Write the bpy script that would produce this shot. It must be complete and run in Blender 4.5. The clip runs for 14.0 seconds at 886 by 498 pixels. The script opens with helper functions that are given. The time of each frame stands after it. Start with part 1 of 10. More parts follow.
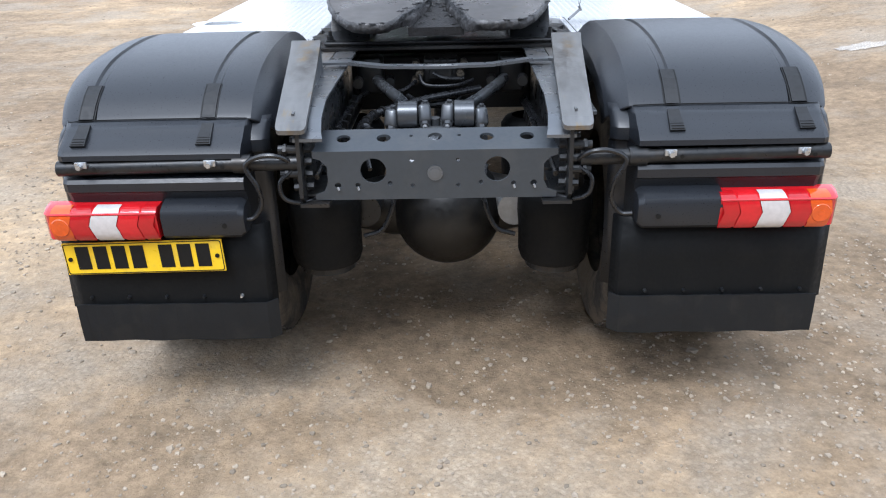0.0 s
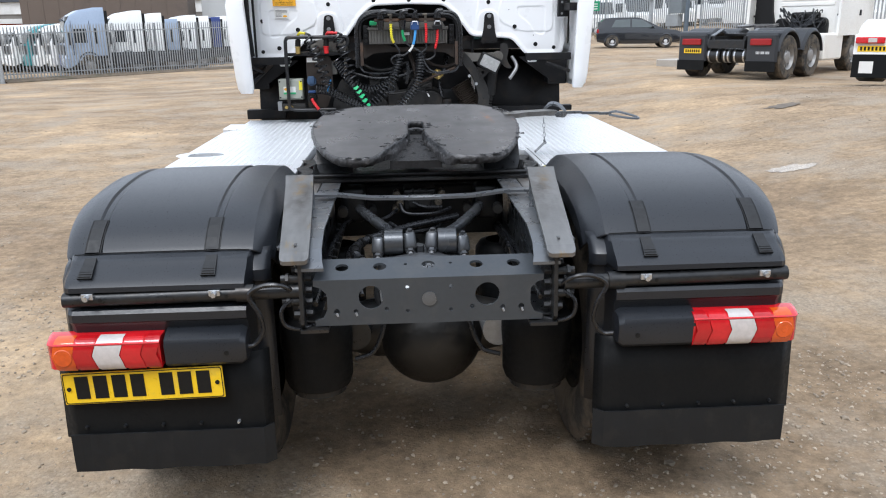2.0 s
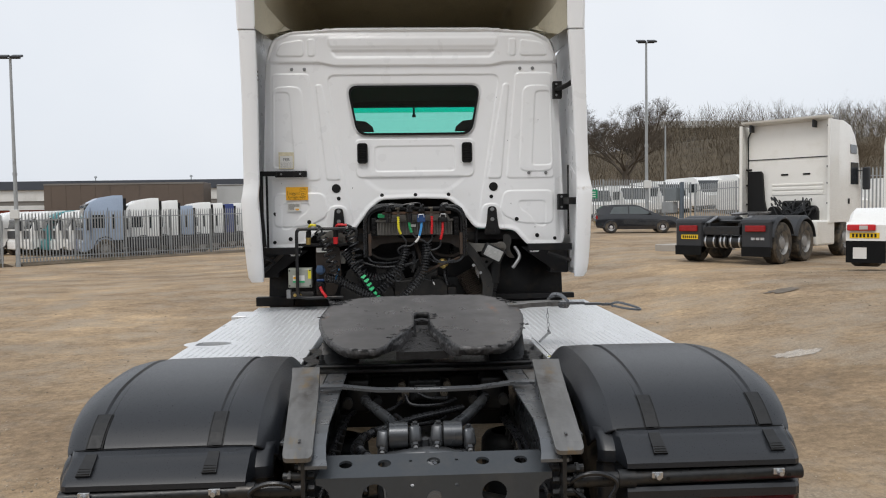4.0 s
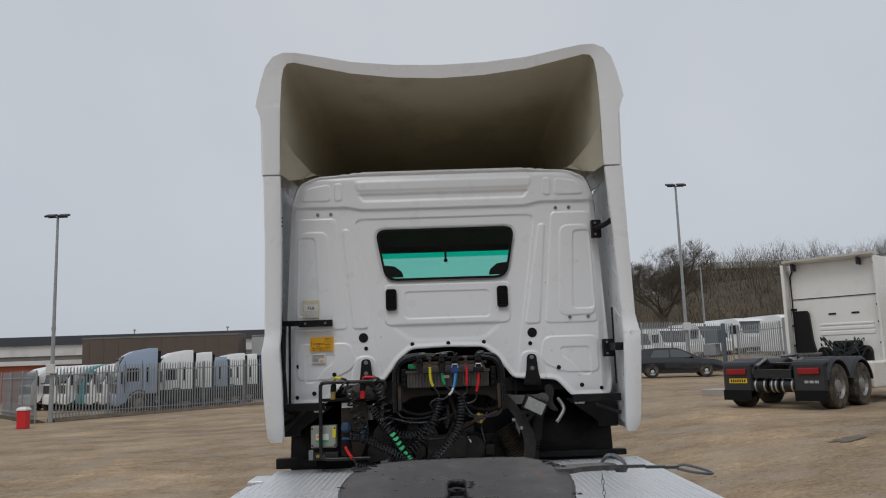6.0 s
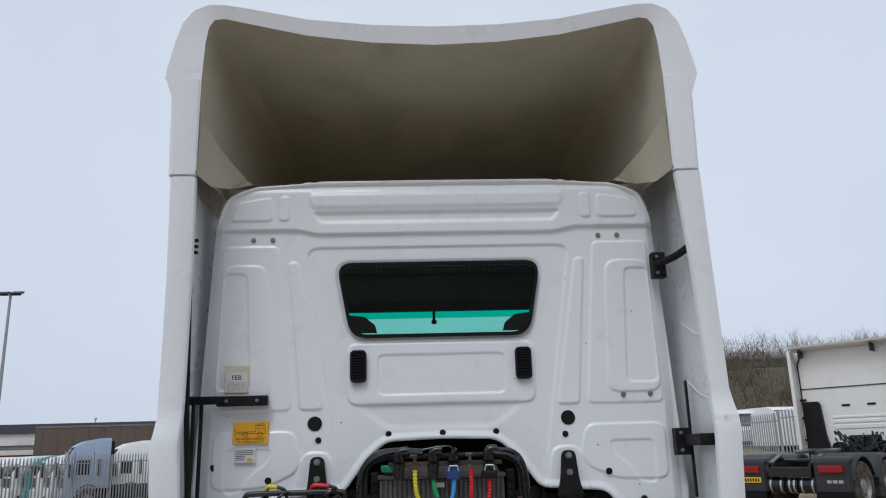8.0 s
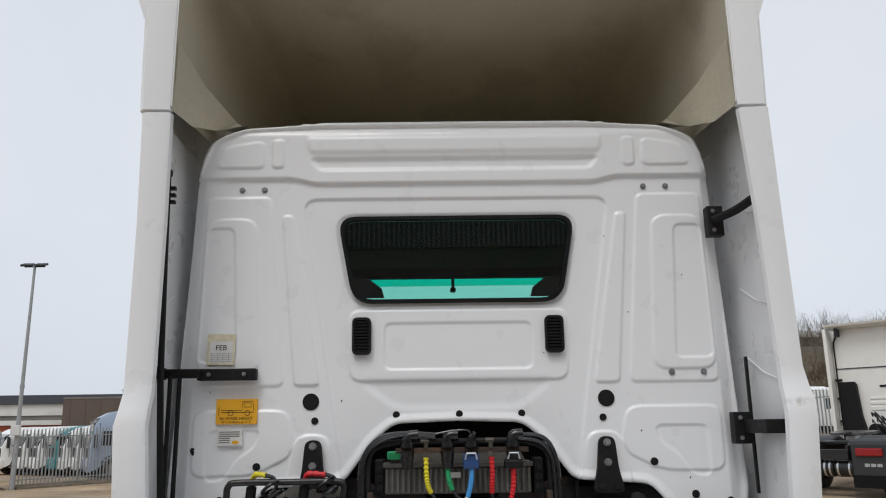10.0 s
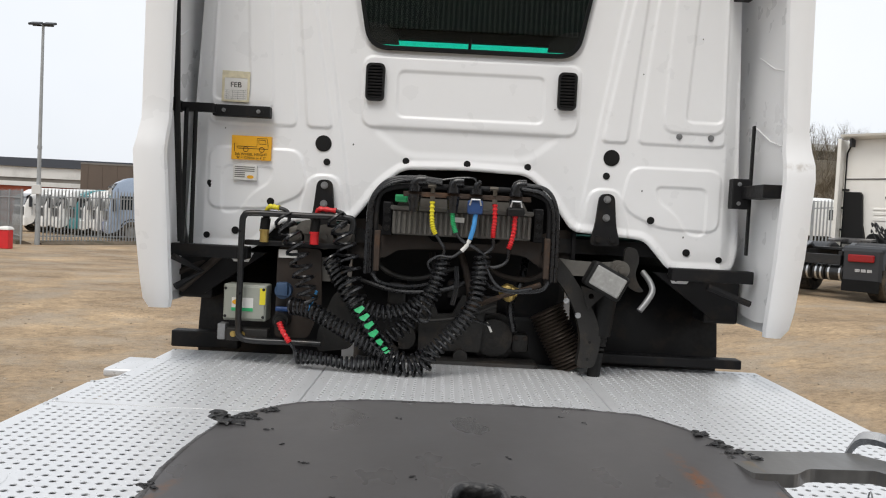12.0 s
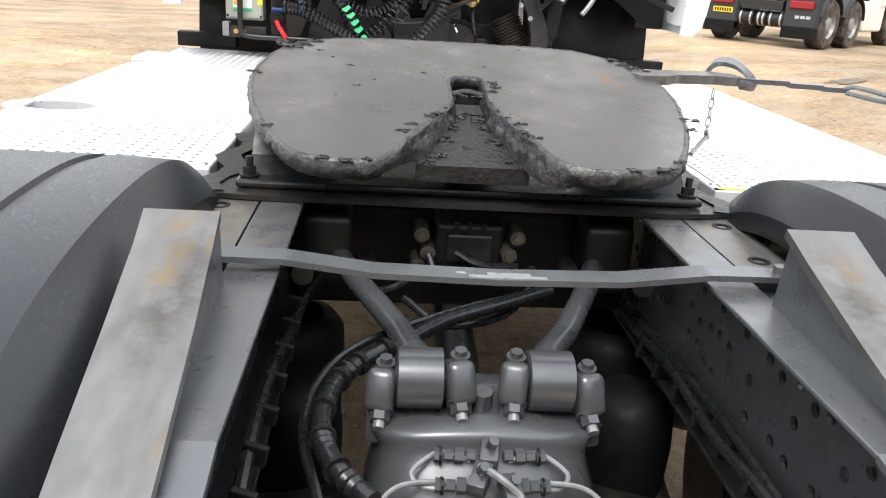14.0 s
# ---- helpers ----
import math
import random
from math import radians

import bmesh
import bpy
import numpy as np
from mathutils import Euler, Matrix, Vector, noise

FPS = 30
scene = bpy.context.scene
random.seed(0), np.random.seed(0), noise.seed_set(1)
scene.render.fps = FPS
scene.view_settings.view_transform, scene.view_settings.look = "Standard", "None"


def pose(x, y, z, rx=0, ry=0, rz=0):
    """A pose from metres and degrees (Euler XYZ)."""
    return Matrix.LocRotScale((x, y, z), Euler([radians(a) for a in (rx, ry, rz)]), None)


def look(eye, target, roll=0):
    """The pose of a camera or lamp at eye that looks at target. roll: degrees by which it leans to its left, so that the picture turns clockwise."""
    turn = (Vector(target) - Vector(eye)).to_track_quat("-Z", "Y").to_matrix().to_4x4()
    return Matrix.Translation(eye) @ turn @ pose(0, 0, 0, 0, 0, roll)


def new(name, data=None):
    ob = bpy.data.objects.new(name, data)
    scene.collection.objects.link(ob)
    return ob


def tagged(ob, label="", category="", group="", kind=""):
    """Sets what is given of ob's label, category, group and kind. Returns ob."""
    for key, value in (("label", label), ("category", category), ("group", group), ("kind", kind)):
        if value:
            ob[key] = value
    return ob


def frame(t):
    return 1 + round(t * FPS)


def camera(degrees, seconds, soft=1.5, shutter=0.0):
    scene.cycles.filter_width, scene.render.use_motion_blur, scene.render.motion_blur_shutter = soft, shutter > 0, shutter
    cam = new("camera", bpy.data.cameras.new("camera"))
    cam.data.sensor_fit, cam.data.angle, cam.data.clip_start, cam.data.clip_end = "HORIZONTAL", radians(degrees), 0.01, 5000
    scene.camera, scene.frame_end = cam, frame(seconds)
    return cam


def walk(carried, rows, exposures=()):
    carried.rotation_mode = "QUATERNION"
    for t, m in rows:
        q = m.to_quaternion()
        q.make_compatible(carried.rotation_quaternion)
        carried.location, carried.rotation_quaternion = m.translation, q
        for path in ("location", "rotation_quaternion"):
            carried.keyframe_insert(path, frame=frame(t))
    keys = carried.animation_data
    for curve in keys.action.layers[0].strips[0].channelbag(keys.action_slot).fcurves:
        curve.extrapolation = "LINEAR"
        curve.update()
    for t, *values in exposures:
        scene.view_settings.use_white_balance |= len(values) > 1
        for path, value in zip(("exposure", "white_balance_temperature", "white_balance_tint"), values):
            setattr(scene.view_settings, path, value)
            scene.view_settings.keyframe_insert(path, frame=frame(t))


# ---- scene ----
cam = camera(59.2, 14.0, 1.1)
PATH = [
    (0, (0.073, -2.275, 1.632), (0.029, -0.451, 0.812), -1.4),
    (0.5, (-0.055, -2.362, 1.66), (-0.003, -0.53, 0.858), -0.7),
    (1, (-0.091, -2.379, 1.677), (-0.007, -0.526, 0.928), -0.4),
    (1.5, (-0.088, -2.385, 1.698), (0.009, -0.5, 1.038), -0.9),
    (2, (-0.077, -2.4, 1.715), (0.022, -0.479, 1.168), -0.9),
    (2.5, (-0.073, -2.417, 1.737), (0.035, -0.466, 1.313), -0.5),
    (3, (-0.079, -2.426, 1.755), (0.033, -0.453, 1.449), -0.5),
    (3.2, (-0.079, -2.431, 1.758), (0.03, -0.451, 1.498), -0.5),
    (5.3, (-0.092, -2.365, 1.785), (-0.026, -0.371, 1.925), -1.9),
    (5.5, (-0.086, -2.28, 1.788), (-0.039, -0.288, 1.963), -1.8),
    (6, (-0.064, -2.039, 1.784), (-0.044, -0.059, 2.067), -1.9),
    (6.5, (-0.142, -1.669, 1.772), (-0.074, 0.286, 2.191), -1.6),
    (7, (-0.133, -1.211, 1.755), (-0.053, 0.732, 2.223), -1.3),
    (7.5, (-0.113, -0.76, 1.769), (-0.035, 1.176, 2.262), -1.6),
    (7.7, (-0.133, -0.55, 1.788), (-0.046, 1.384, 2.289), -1.6),
    (9.8, (-0.087, 0.249, 1.866), (-0.06, 2.182, 2.378), -0.9),
    (10, (-0.085, 0.255, 1.85), (-0.063, 2.204, 2.297), -0.8),
    (10.5, (-0.08, 0.259, 1.808), (-0.059, 2.236, 2.108), -0.0),
    (11, (-0.076, 0.252, 1.766), (-0.05, 2.244, 1.943), 1.3),
    (11.5, (-0.076, 0.251, 1.725), (-0.054, 2.25, 1.78), 2.1),
    (12, (-0.076, 0.221, 1.684), (-0.075, 2.219, 1.602), 2.9),
    (12.5, (-0.069, 0.155, 1.634), (-0.096, 2.142, 1.405), 2.9),
    (13, (-0.1, -0.02, 1.608), (-0.079, 1.947, 1.249), 1.9),
    (13.5, (-0.142, -0.253, 1.566), (-0.035, 1.674, 1.041), 2.7),
    (14, (-0.195, -0.479, 1.519), (-0.03, 1.395, 0.841), 4.0),
]
walk(cam, [(t, look(eye, target, roll)) for t, eye, target, roll in PATH],
     exposures=((0, 1.22, 5700, 10), (0.5, 1.17, 5700, 10), (1.5, 1.06, 5800, 10), (2.5, 0.75, 6250, 10), (3.2, 0.5, 6500, 10), (5.3, -0.25, 6600, 10), (6.0, -0.4, 6400, 10), (6.5, -0.45, 6150, 10), (7.0, -0.47, 6000, 10),
                (7.7, -0.15, 5950, 10), (9.8, 0.0, 6400, 10), (11.0, 0.25, 6650, 10), (12.5, 0.45, 6700, 10), (13.5, 1.0, 6700, 10), (14.0, 1.5, 6700, 10)))


# ---- world and light ----
def make_world():
    w = bpy.data.worlds.new("overcast_sky")
    scene.world = w
    w.use_nodes = True
    nt = w.node_tree
    nt.nodes.clear()
    out = nt.nodes.new("ShaderNodeOutputWorld")
    bg = nt.nodes.new("ShaderNodeBackground")
    sky = nt.nodes.new("ShaderNodeTexSky")
    sky.sky_type = "NISHITA"
    sky.sun_disc = False
    sky.sun_elevation = radians(58)
    sky.sun_rotation = radians(205)
    sky.dust_density = 4.0
    hsv = nt.nodes.new("ShaderNodeHueSaturation")
    hsv.inputs["Saturation"].default_value = 0.25
    mix = nt.nodes.new("ShaderNodeMix")
    mix.data_type = "RGBA"
    mix.inputs["Factor"].default_value = 0.82
    # an even layer of cloud, a little mottled
    tc = nt.nodes.new("ShaderNodeTexCoord")
    noi = nt.nodes.new("ShaderNodeTexNoise")
    noi.inputs["Scale"].default_value = 1.6
    noi.inputs["Detail"].default_value = 5
    ramp = nt.nodes.new("ShaderNodeValToRGB")
    ramp.color_ramp.elements[0].position = 0.3
    ramp.color_ramp.elements[0].color = (6.6, 7.15, 7.95, 1)
    ramp.color_ramp.elements[1].position = 0.7
    ramp.color_ramp.elements[1].color = (8.0, 8.35, 8.85, 1)
    nt.links.new(tc.outputs["Generated"], noi.inputs["Vector"])
    nt.links.new(noi.outputs["Fac"], ramp.inputs["Fac"])
    nt.links.new(sky.outputs["Color"], hsv.inputs["Color"])
    nt.links.new(hsv.outputs["Color"], mix.inputs["A"])
    nt.links.new(ramp.outputs["Color"], mix.inputs["B"])
    nt.links.new(mix.outputs["Result"], bg.inputs["Color"])
    bg.inputs["Strength"].default_value = 0.106
    nt.links.new(bg.outputs["Background"], out.inputs["Surface"])
    sun = new("sun", bpy.data.lights.new("sun", "SUN"))
    sun.data.energy = 1.15
    sun.data.angle = radians(25)
    sun.data.color = (1.0, 0.97, 0.93)
    # from behind the camera, high
    sun.matrix_world = look((-4, -10, 17), (0, 0, 0))


make_world()


# ---- materials ----
def mat(name, base, rough=0.5, metal=0.0, var=0.12, scale=6.0, fine=60.0, bump=0.0, bump_scale=80.0,
        stain=None, stain_amt=0.0, stain_scale=2.5, stain_lo=0.52, stain_hi=0.62, spec=0.5, coat=0.0, island=0.0, stretch=None):
    """A worn surface: broad and fine variation of the base colour, patches of stain, fine relief."""
    m = bpy.data.materials.new(name)
    m.use_nodes = True
    nt = m.node_tree
    N, L = nt.nodes, nt.links
    b = N["Principled BSDF"]
    b.inputs["Roughness"].default_value = rough
    b.inputs["Metallic"].default_value = metal
    b.inputs["Specular IOR Level"].default_value = spec
    b.inputs["Coat Weight"].default_value = coat
    tc = N.new("ShaderNodeTexCoord")
    big = N.new("ShaderNodeTexNoise")
    big.inputs["Scale"].default_value = scale
    big.inputs["Detail"].default_value = 4
    small = N.new("ShaderNodeTexNoise")
    small.inputs["Scale"].default_value = fine
    small.inputs["Detail"].default_value = 3
    vec = tc.outputs["Object"]
    if stretch:
        mp = N.new("ShaderNodeMapping")
        mp.inputs["Scale"].default_value = stretch
        L.new(vec, mp.inputs["Vector"])
        vec = mp.outputs["Vector"]
    L.new(vec, big.inputs["Vector"])
    L.new(vec, small.inputs["Vector"])
    add = N.new("ShaderNodeMath")
    add.operation = "ADD"
    L.new(big.outputs["Fac"], add.inputs[0])
    L.new(small.outputs["Fac"], add.inputs[1])
    mr = N.new("ShaderNodeMapRange")
    mr.inputs["From Min"].default_value = 0.6
    mr.inputs["From Max"].default_value = 1.4
    mr.inputs["To Min"].default_value = 1 - var
    mr.inputs["To Max"].default_value = 1 + var
    L.new(add.outputs[0], mr.inputs["Value"])
    col = N.new("ShaderNodeMix")
    col.data_type = "RGBA"
    col.blend_type = "MULTIPLY"
    col.inputs["Factor"].default_value = 1
    col.inputs["A"].default_value = (*base, 1)
    L.new(mr.outputs["Result"], col.inputs["B"])
    last = col.outputs["Result"]
    if island:
        geo = N.new("ShaderNodeNewGeometry")
        oi = N.new("ShaderNodeObjectInfo")
        sm = N.new("ShaderNodeMath")
        sm.operation = "ADD"
        L.new(geo.outputs["Random Per Island"], sm.inputs[0])
        L.new(oi.outputs["Random"], sm.inputs[1])
        mr2 = N.new("ShaderNodeMapRange")
        mr2.inputs["From Max"].default_value = 2.0
        mr2.inputs["To Min"].default_value = 1 - island
        mr2.inputs["To Max"].default_value = 1 + island
        L.new(sm.outputs[0], mr2.inputs["Value"])
        c3 = N.new("ShaderNodeMix")
        c3.data_type = "RGBA"
        c3.blend_type = "MULTIPLY"
        c3.inputs["Factor"].default_value = 1
        L.new(last, c3.inputs["A"])
        L.new(mr2.outputs["Result"], c3.inputs["B"])
        last = c3.outputs["Result"]
    if stain:
        st = N.new("ShaderNodeTexNoise")
        st.inputs["Scale"].default_value = stain_scale
        st.inputs["Detail"].default_value = 6
        st.inputs["Roughness"].default_value = 0.65
        L.new(vec, st.inputs["Vector"])
        sr = N.new("ShaderNodeMapRange")
        sr.inputs["From Min"].default_value = stain_lo
        sr.inputs["From Max"].default_value = stain_hi
        sr.inputs["To Max"].default_value = stain_amt
        L.new(st.outputs["Fac"], sr.inputs["Value"])
        c2 = N.new("ShaderNodeMix")
        c2.data_type = "RGBA"
        L.new(sr.outputs["Result"], c2.inputs["Factor"])
        L.new(last, c2.inputs["A"])
        c2.inputs["B"].default_value = (*stain, 1)
        last = c2.outputs["Result"]
    L.new(last, b.inputs["Base Color"])
    rr = N.new("ShaderNodeMapRange")
    rr.inputs["From Min"].default_value = 0.3
    rr.inputs["From Max"].default_value = 0.7
    rr.inputs["To Min"].default_value = max(0.02, rough - 0.1)
    rr.inputs["To Max"].default_value = min(1.0, rough + 0.1)
    L.new(small.outputs["Fac"], rr.inputs["Value"])
    L.new(rr.outputs["Result"], b.inputs["Roughness"])
    if bump:
        bn = N.new("ShaderNodeTexNoise")
        bn.inputs["Scale"].default_value = bump_scale
        bn.inputs["Detail"].default_value = 4
        L.new(tc.outputs["Object"], bn.inputs["Vector"])
        bp = N.new("ShaderNodeBump")
        bp.inputs["Strength"].default_value = bump
        bp.inputs["Distance"].default_value = 0.01
        L.new(bn.outputs["Fac"], bp.inputs["Height"])
        L.new(bp.outputs["Normal"], b.inputs["Normal"])
    return m


def streak(m, at, size, turn, colour, amount, scale=40.0):
    """One long stain of its own at a place of the surface, broken up by noise."""
    nt = m.node_tree
    N, L = nt.nodes, nt.links
    b = N["Principled BSDF"]
    tc = N.new("ShaderNodeTexCoord")
    mp = N.new("ShaderNodeMapping")
    mp.vector_type = "TEXTURE"
    mp.inputs["Location"].default_value = at
    mp.inputs["Rotation"].default_value = (0, 0, radians(turn))
    mp.inputs["Scale"].default_value = size
    L.new(tc.outputs["Object"], mp.inputs["Vector"])
    ln = N.new("ShaderNodeVectorMath")
    ln.operation = "LENGTH"
    L.new(mp.outputs["Vector"], ln.inputs[0])
    fall = N.new("ShaderNodeMapRange")
    fall.inputs["From Min"].default_value = 0.15
    fall.inputs["To Min"].default_value = 1.0
    fall.inputs["To Max"].default_value = 0.0
    L.new(ln.outputs["Value"], fall.inputs["Value"])
    noi = N.new("ShaderNodeTexNoise")
    noi.inputs["Scale"].default_value = scale
    noi.inputs["Detail"].default_value = 6
    noi.inputs["Roughness"].default_value = 0.7
    L.new(tc.outputs["Object"], noi.inputs["Vector"])
    br = N.new("ShaderNodeMapRange")
    br.inputs["From Min"].default_value = 0.42
    br.inputs["From Max"].default_value = 0.62
    br.inputs["To Max"].default_value = amount
    L.new(noi.outputs["Fac"], br.inputs["Value"])
    mu = N.new("ShaderNodeMath")
    mu.operation = "MULTIPLY"
    L.new(fall.outputs["Result"], mu.inputs[0])
    L.new(br.outputs["Result"], mu.inputs[1])
    mx = N.new("ShaderNodeMix")
    mx.data_type = "RGBA"
    L.new(mu.outputs[0], mx.inputs["Factor"])
    L.new(b.inputs["Base Color"].links[0].from_socket, mx.inputs["A"])
    mx.inputs["B"].default_value = (*colour, 1)
    L.new(mx.outputs["Result"], b.inputs["Base Color"])


WHITE = mat("white_cab_paint", (0.85, 0.855, 0.86), 0.34, var=0.004, scale=1.5, fine=8.0, coat=0.15)
LINER = mat("raw_fibreglass", (0.53, 0.49, 0.38), 0.85, var=0.1, scale=3, stain=(0.36, 0.33, 0.25), stain_amt=0.5, stain_scale=1.6, bump=0.15)
PLASTIC = mat("black_mudguard_plastic", (0.0135, 0.0155, 0.0195), 0.36, var=0.05, scale=2.5, fine=240, stain=(0.021, 0.022, 0.0245), stain_amt=0.35, stain_scale=5, stain_lo=0.45, stain_hi=0.85)
RUBBER = mat("black_rubber_flap", (0.004, 0.0045, 0.005), 0.6, var=0.15, scale=5, stain=(0.009, 0.0088, 0.0085), stain_amt=0.4, stain_scale=6, bump=0.08, spec=0.2)
STRAP = mat("dull_strap_rubber", (0.005, 0.0053, 0.006), 0.55, var=0.15, scale=20, stain=(0.009, 0.009, 0.0095), stain_amt=0.5, stain_scale=12)
GREYRUB = mat("dusty_rubber_strip", (0.0092, 0.0103, 0.0118), 0.52, var=0.2, scale=9, stain=(0.02, 0.0195, 0.0185), stain_amt=0.5, stain_scale=8, spec=0.3)
TYRE = mat("tyre_rubber", (0.022, 0.021, 0.02), 0.8, var=0.25, scale=7, stain=(0.15, 0.12, 0.085), stain_amt=0.7, stain_scale=5, stain_lo=0.42, stain_hi=0.58, bump=0.2)
AXLEGREY = mat("grey_axle_paint", (0.104, 0.11, 0.118), 0.3, metal=0.5, var=0.08, scale=5, fine=9, stain=(0.06, 0.056, 0.052), stain_amt=0.4, stain_scale=9)
CHASSIS = mat("grey_chassis_paint", (0.135, 0.143, 0.153), 0.32, metal=0.5, var=0.07, scale=3, fine=18, stain=(0.165, 0.16, 0.15), stain_amt=0.2, stain_scale=3)
DARKMETAL = mat("dark_oily_steel", (0.03, 0.031, 0.0325), 0.36, metal=0.5, var=0.3, scale=9, stain=(0.05, 0.042, 0.035), stain_amt=0.5, stain_scale=11, bump=0.06, bump_scale=40)
OILBLACK = mat("oily_black_casting", (0.0085, 0.0087, 0.009), 0.42, var=0.3, scale=9, stain=(0.03, 0.026, 0.021), stain_amt=0.4, stain_scale=8)
BEAMGREY = mat("blue_grey_beam_paint", (0.054, 0.061, 0.069), 0.42, metal=0.3, var=0.12, scale=5, stain=(0.09, 0.09, 0.088), stain_amt=0.3, stain_scale=6)
BARE = mat("scuffed_bare_steel", (0.175, 0.172, 0.167), 0.38, metal=0.6, var=0.26, scale=6, fine=24, stain=(0.26, 0.17, 0.05), stain_amt=0.7, stain_scale=10, stain_lo=0.6, stain_hi=0.74, bump=0.03, stretch=(2.0, 0.55, 0.9))
for q in (-1, 1):
    streak(BARE, (q * 0.435, 0.40, 1.14), (0.07, 0.24, 0.3), 0, (0.06, 0.05, 0.042), 0.7, 13)
    streak(BARE, (q * 0.46, 0.50, 1.16), (0.035, 0.13, 0.2), 0, (0.30, 0.18, 0.04), 0.45 if q < 0 else 0.3, 26)
    streak(BARE, (q * 0.475, 0.93, 1.05), (0.05, 0.3, 0.1), 0, (0.17, 0.10, 0.05), 0.6, 22)
    streak(CHASSIS, (q * 0.39, 0.85, 1.058), (0.05, 0.4, 0.02), 0, (0.20, 0.155, 0.115), 0.55, 18)
RUST = mat("rusty_steel", (0.045, 0.029, 0.02), 0.75, metal=0.1, var=0.3, scale=14, stain=(0.11, 0.052, 0.022), stain_amt=0.6, stain_scale=12, bump=0.3)
GREASE = mat("greasy_coupling_plate", (0.112, 0.108, 0.109), 0.33, metal=0.5, var=0.07, scale=4, fine=9, stain=(0.085, 0.08, 0.078), stain_amt=0.35, stain_scale=4, stain_lo=0.5, stain_hi=0.8, bump=0.04, bump_scale=30)
streak(GREASE, (0.349, 1.452, 1.286), (0.117, 0.022, 0.1), -78, (0.26, 0.095, 0.025), 0.9)
streak(GREASE, (0.474, 1.396, 1.277), (0.05, 0.014, 0.1), -65, (0.24, 0.10, 0.03), 0.8)
streak(GREASE, (-0.472, 1.337, 1.267), (0.05, 0.016, 0.1), 60, (0.24, 0.10, 0.03), 0.8)
streak(GREASE, (0.314, 1.059, 1.220), (0.05, 0.02, 0.1), 20, (0.13, 0.10, 0.06), 0.5)
streak(WHITE, (1.19, 3.02, 1.925), (0.075, 0.06, 0.022), 0, (0.33, 0.28, 0.22), 0.55)
LUMP = mat("black_grease", (0.016, 0.0155, 0.016), 0.42, var=0.3, scale=30, bump=0.4, bump_scale=90)
PIPEGREY = mat("grey_sprayed_pipe", (0.22, 0.225, 0.235), 0.4, metal=0.3, var=0.2, scale=30)
DUSTY = mat("dusty_black_casting", (0.017, 0.016, 0.0148), 0.55, metal=0.15, var=0.3, scale=12, stain=(0.055, 0.041, 0.029), stain_amt=0.45, stain_scale=10, bump=0.15)
BEAMBROWN = mat("brown_dusty_beam", (0.036, 0.026, 0.02), 0.75, metal=0.1, var=0.3, scale=12, stain=(0.03, 0.027, 0.025), stain_amt=0.8, stain_scale=7)
SKIRT = mat("crusted_grease_rim", (0.088, 0.085, 0.085), 0.44, metal=0.4, var=0.4, scale=25, stain=(0.03, 0.029, 0.029), stain_amt=0.7, stain_scale=16, bump=0.5, bump_scale=70)
ALLOY = mat("perforated_aluminium", (0.69, 0.70, 0.715), 0.36, metal=0.3, var=0.05, scale=5, stain=(0.55, 0.55, 0.55), stain_amt=0.25, stain_scale=5)
STEEL = mat("zinc_plated_steel", (0.55, 0.56, 0.57), 0.35, metal=0.85, var=0.12, scale=30)
DULLSTEEL = mat("dull_grey_steel", (0.27, 0.275, 0.28), 0.45, metal=0.5, var=0.2, scale=25)
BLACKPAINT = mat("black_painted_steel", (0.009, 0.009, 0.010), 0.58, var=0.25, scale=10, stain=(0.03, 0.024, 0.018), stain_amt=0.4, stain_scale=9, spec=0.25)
HOSE = mat("black_coil_hose", (0.009, 0.0095, 0.011), 0.3, var=0.2, scale=20, spec=0.55)
GREYBOX = mat("grey_green_plastic_box", (0.33, 0.345, 0.30), 0.5, var=0.06, scale=6, stain=(0.3, 0.3, 0.26), stain_amt=0.4)
ECU = mat("dusty_cast_aluminium", (0.14, 0.133, 0.12), 0.6, metal=0.3, var=0.2, scale=16, stain=(0.11, 0.095, 0.08), stain_amt=0.5, stain_scale=9)
YELLOW = mat("yellow_plastic", (0.72, 0.62, 0.03), 0.45, var=0.08)
REDP = mat("red_plastic", (0.62, 0.02, 0.025), 0.4, var=0.08)
GREENP = mat("green_plastic", (0.03, 0.42, 0.16), 0.45, var=0.08)
BLUEP = mat("blue_plastic", (0.06, 0.30, 0.66), 0.45, var=0.08)
DARKBLUE = mat("dark_blue_plastic", (0.02, 0.06, 0.18), 0.45, var=0.1)
BRASS = mat("brass", (0.5, 0.36, 0.12), 0.4, metal=0.7, var=0.15, scale=20)
BRASSDULL = mat("dull_brass", (0.085, 0.073, 0.057), 0.45, metal=0.5, var=0.25, scale=20)
PLATE = mat("yellow_number_plate", (0.86, 0.56, 0.01), 0.35, var=0.05, scale=5, stain=(0.5, 0.36, 0.08), stain_amt=0.3, stain_scale=14)
INK = mat("black_ink", (0.006, 0.006, 0.006), 0.55, var=0.05, spec=0.3)
ORANGE = mat("orange_sticker", (0.80, 0.40, 0.02), 0.45, var=0.05)
PAPER = mat("white_sticker", (0.72, 0.71, 0.68), 0.5, var=0.04)
LENSRED = mat("red_lamp_lens", (0.42, 0.006, 0.01), 0.12, var=0.12, scale=40, coat=0.5)
LENSRED2 = mat("bright_red_lamp_lens", (0.55, 0.01, 0.015), 0.12, var=0.12, scale=40, coat=0.5)
LENSAMBER = mat("amber_lamp_lens", (0.62, 0.085, 0.007), 0.12, var=0.15, scale=40, coat=0.5)
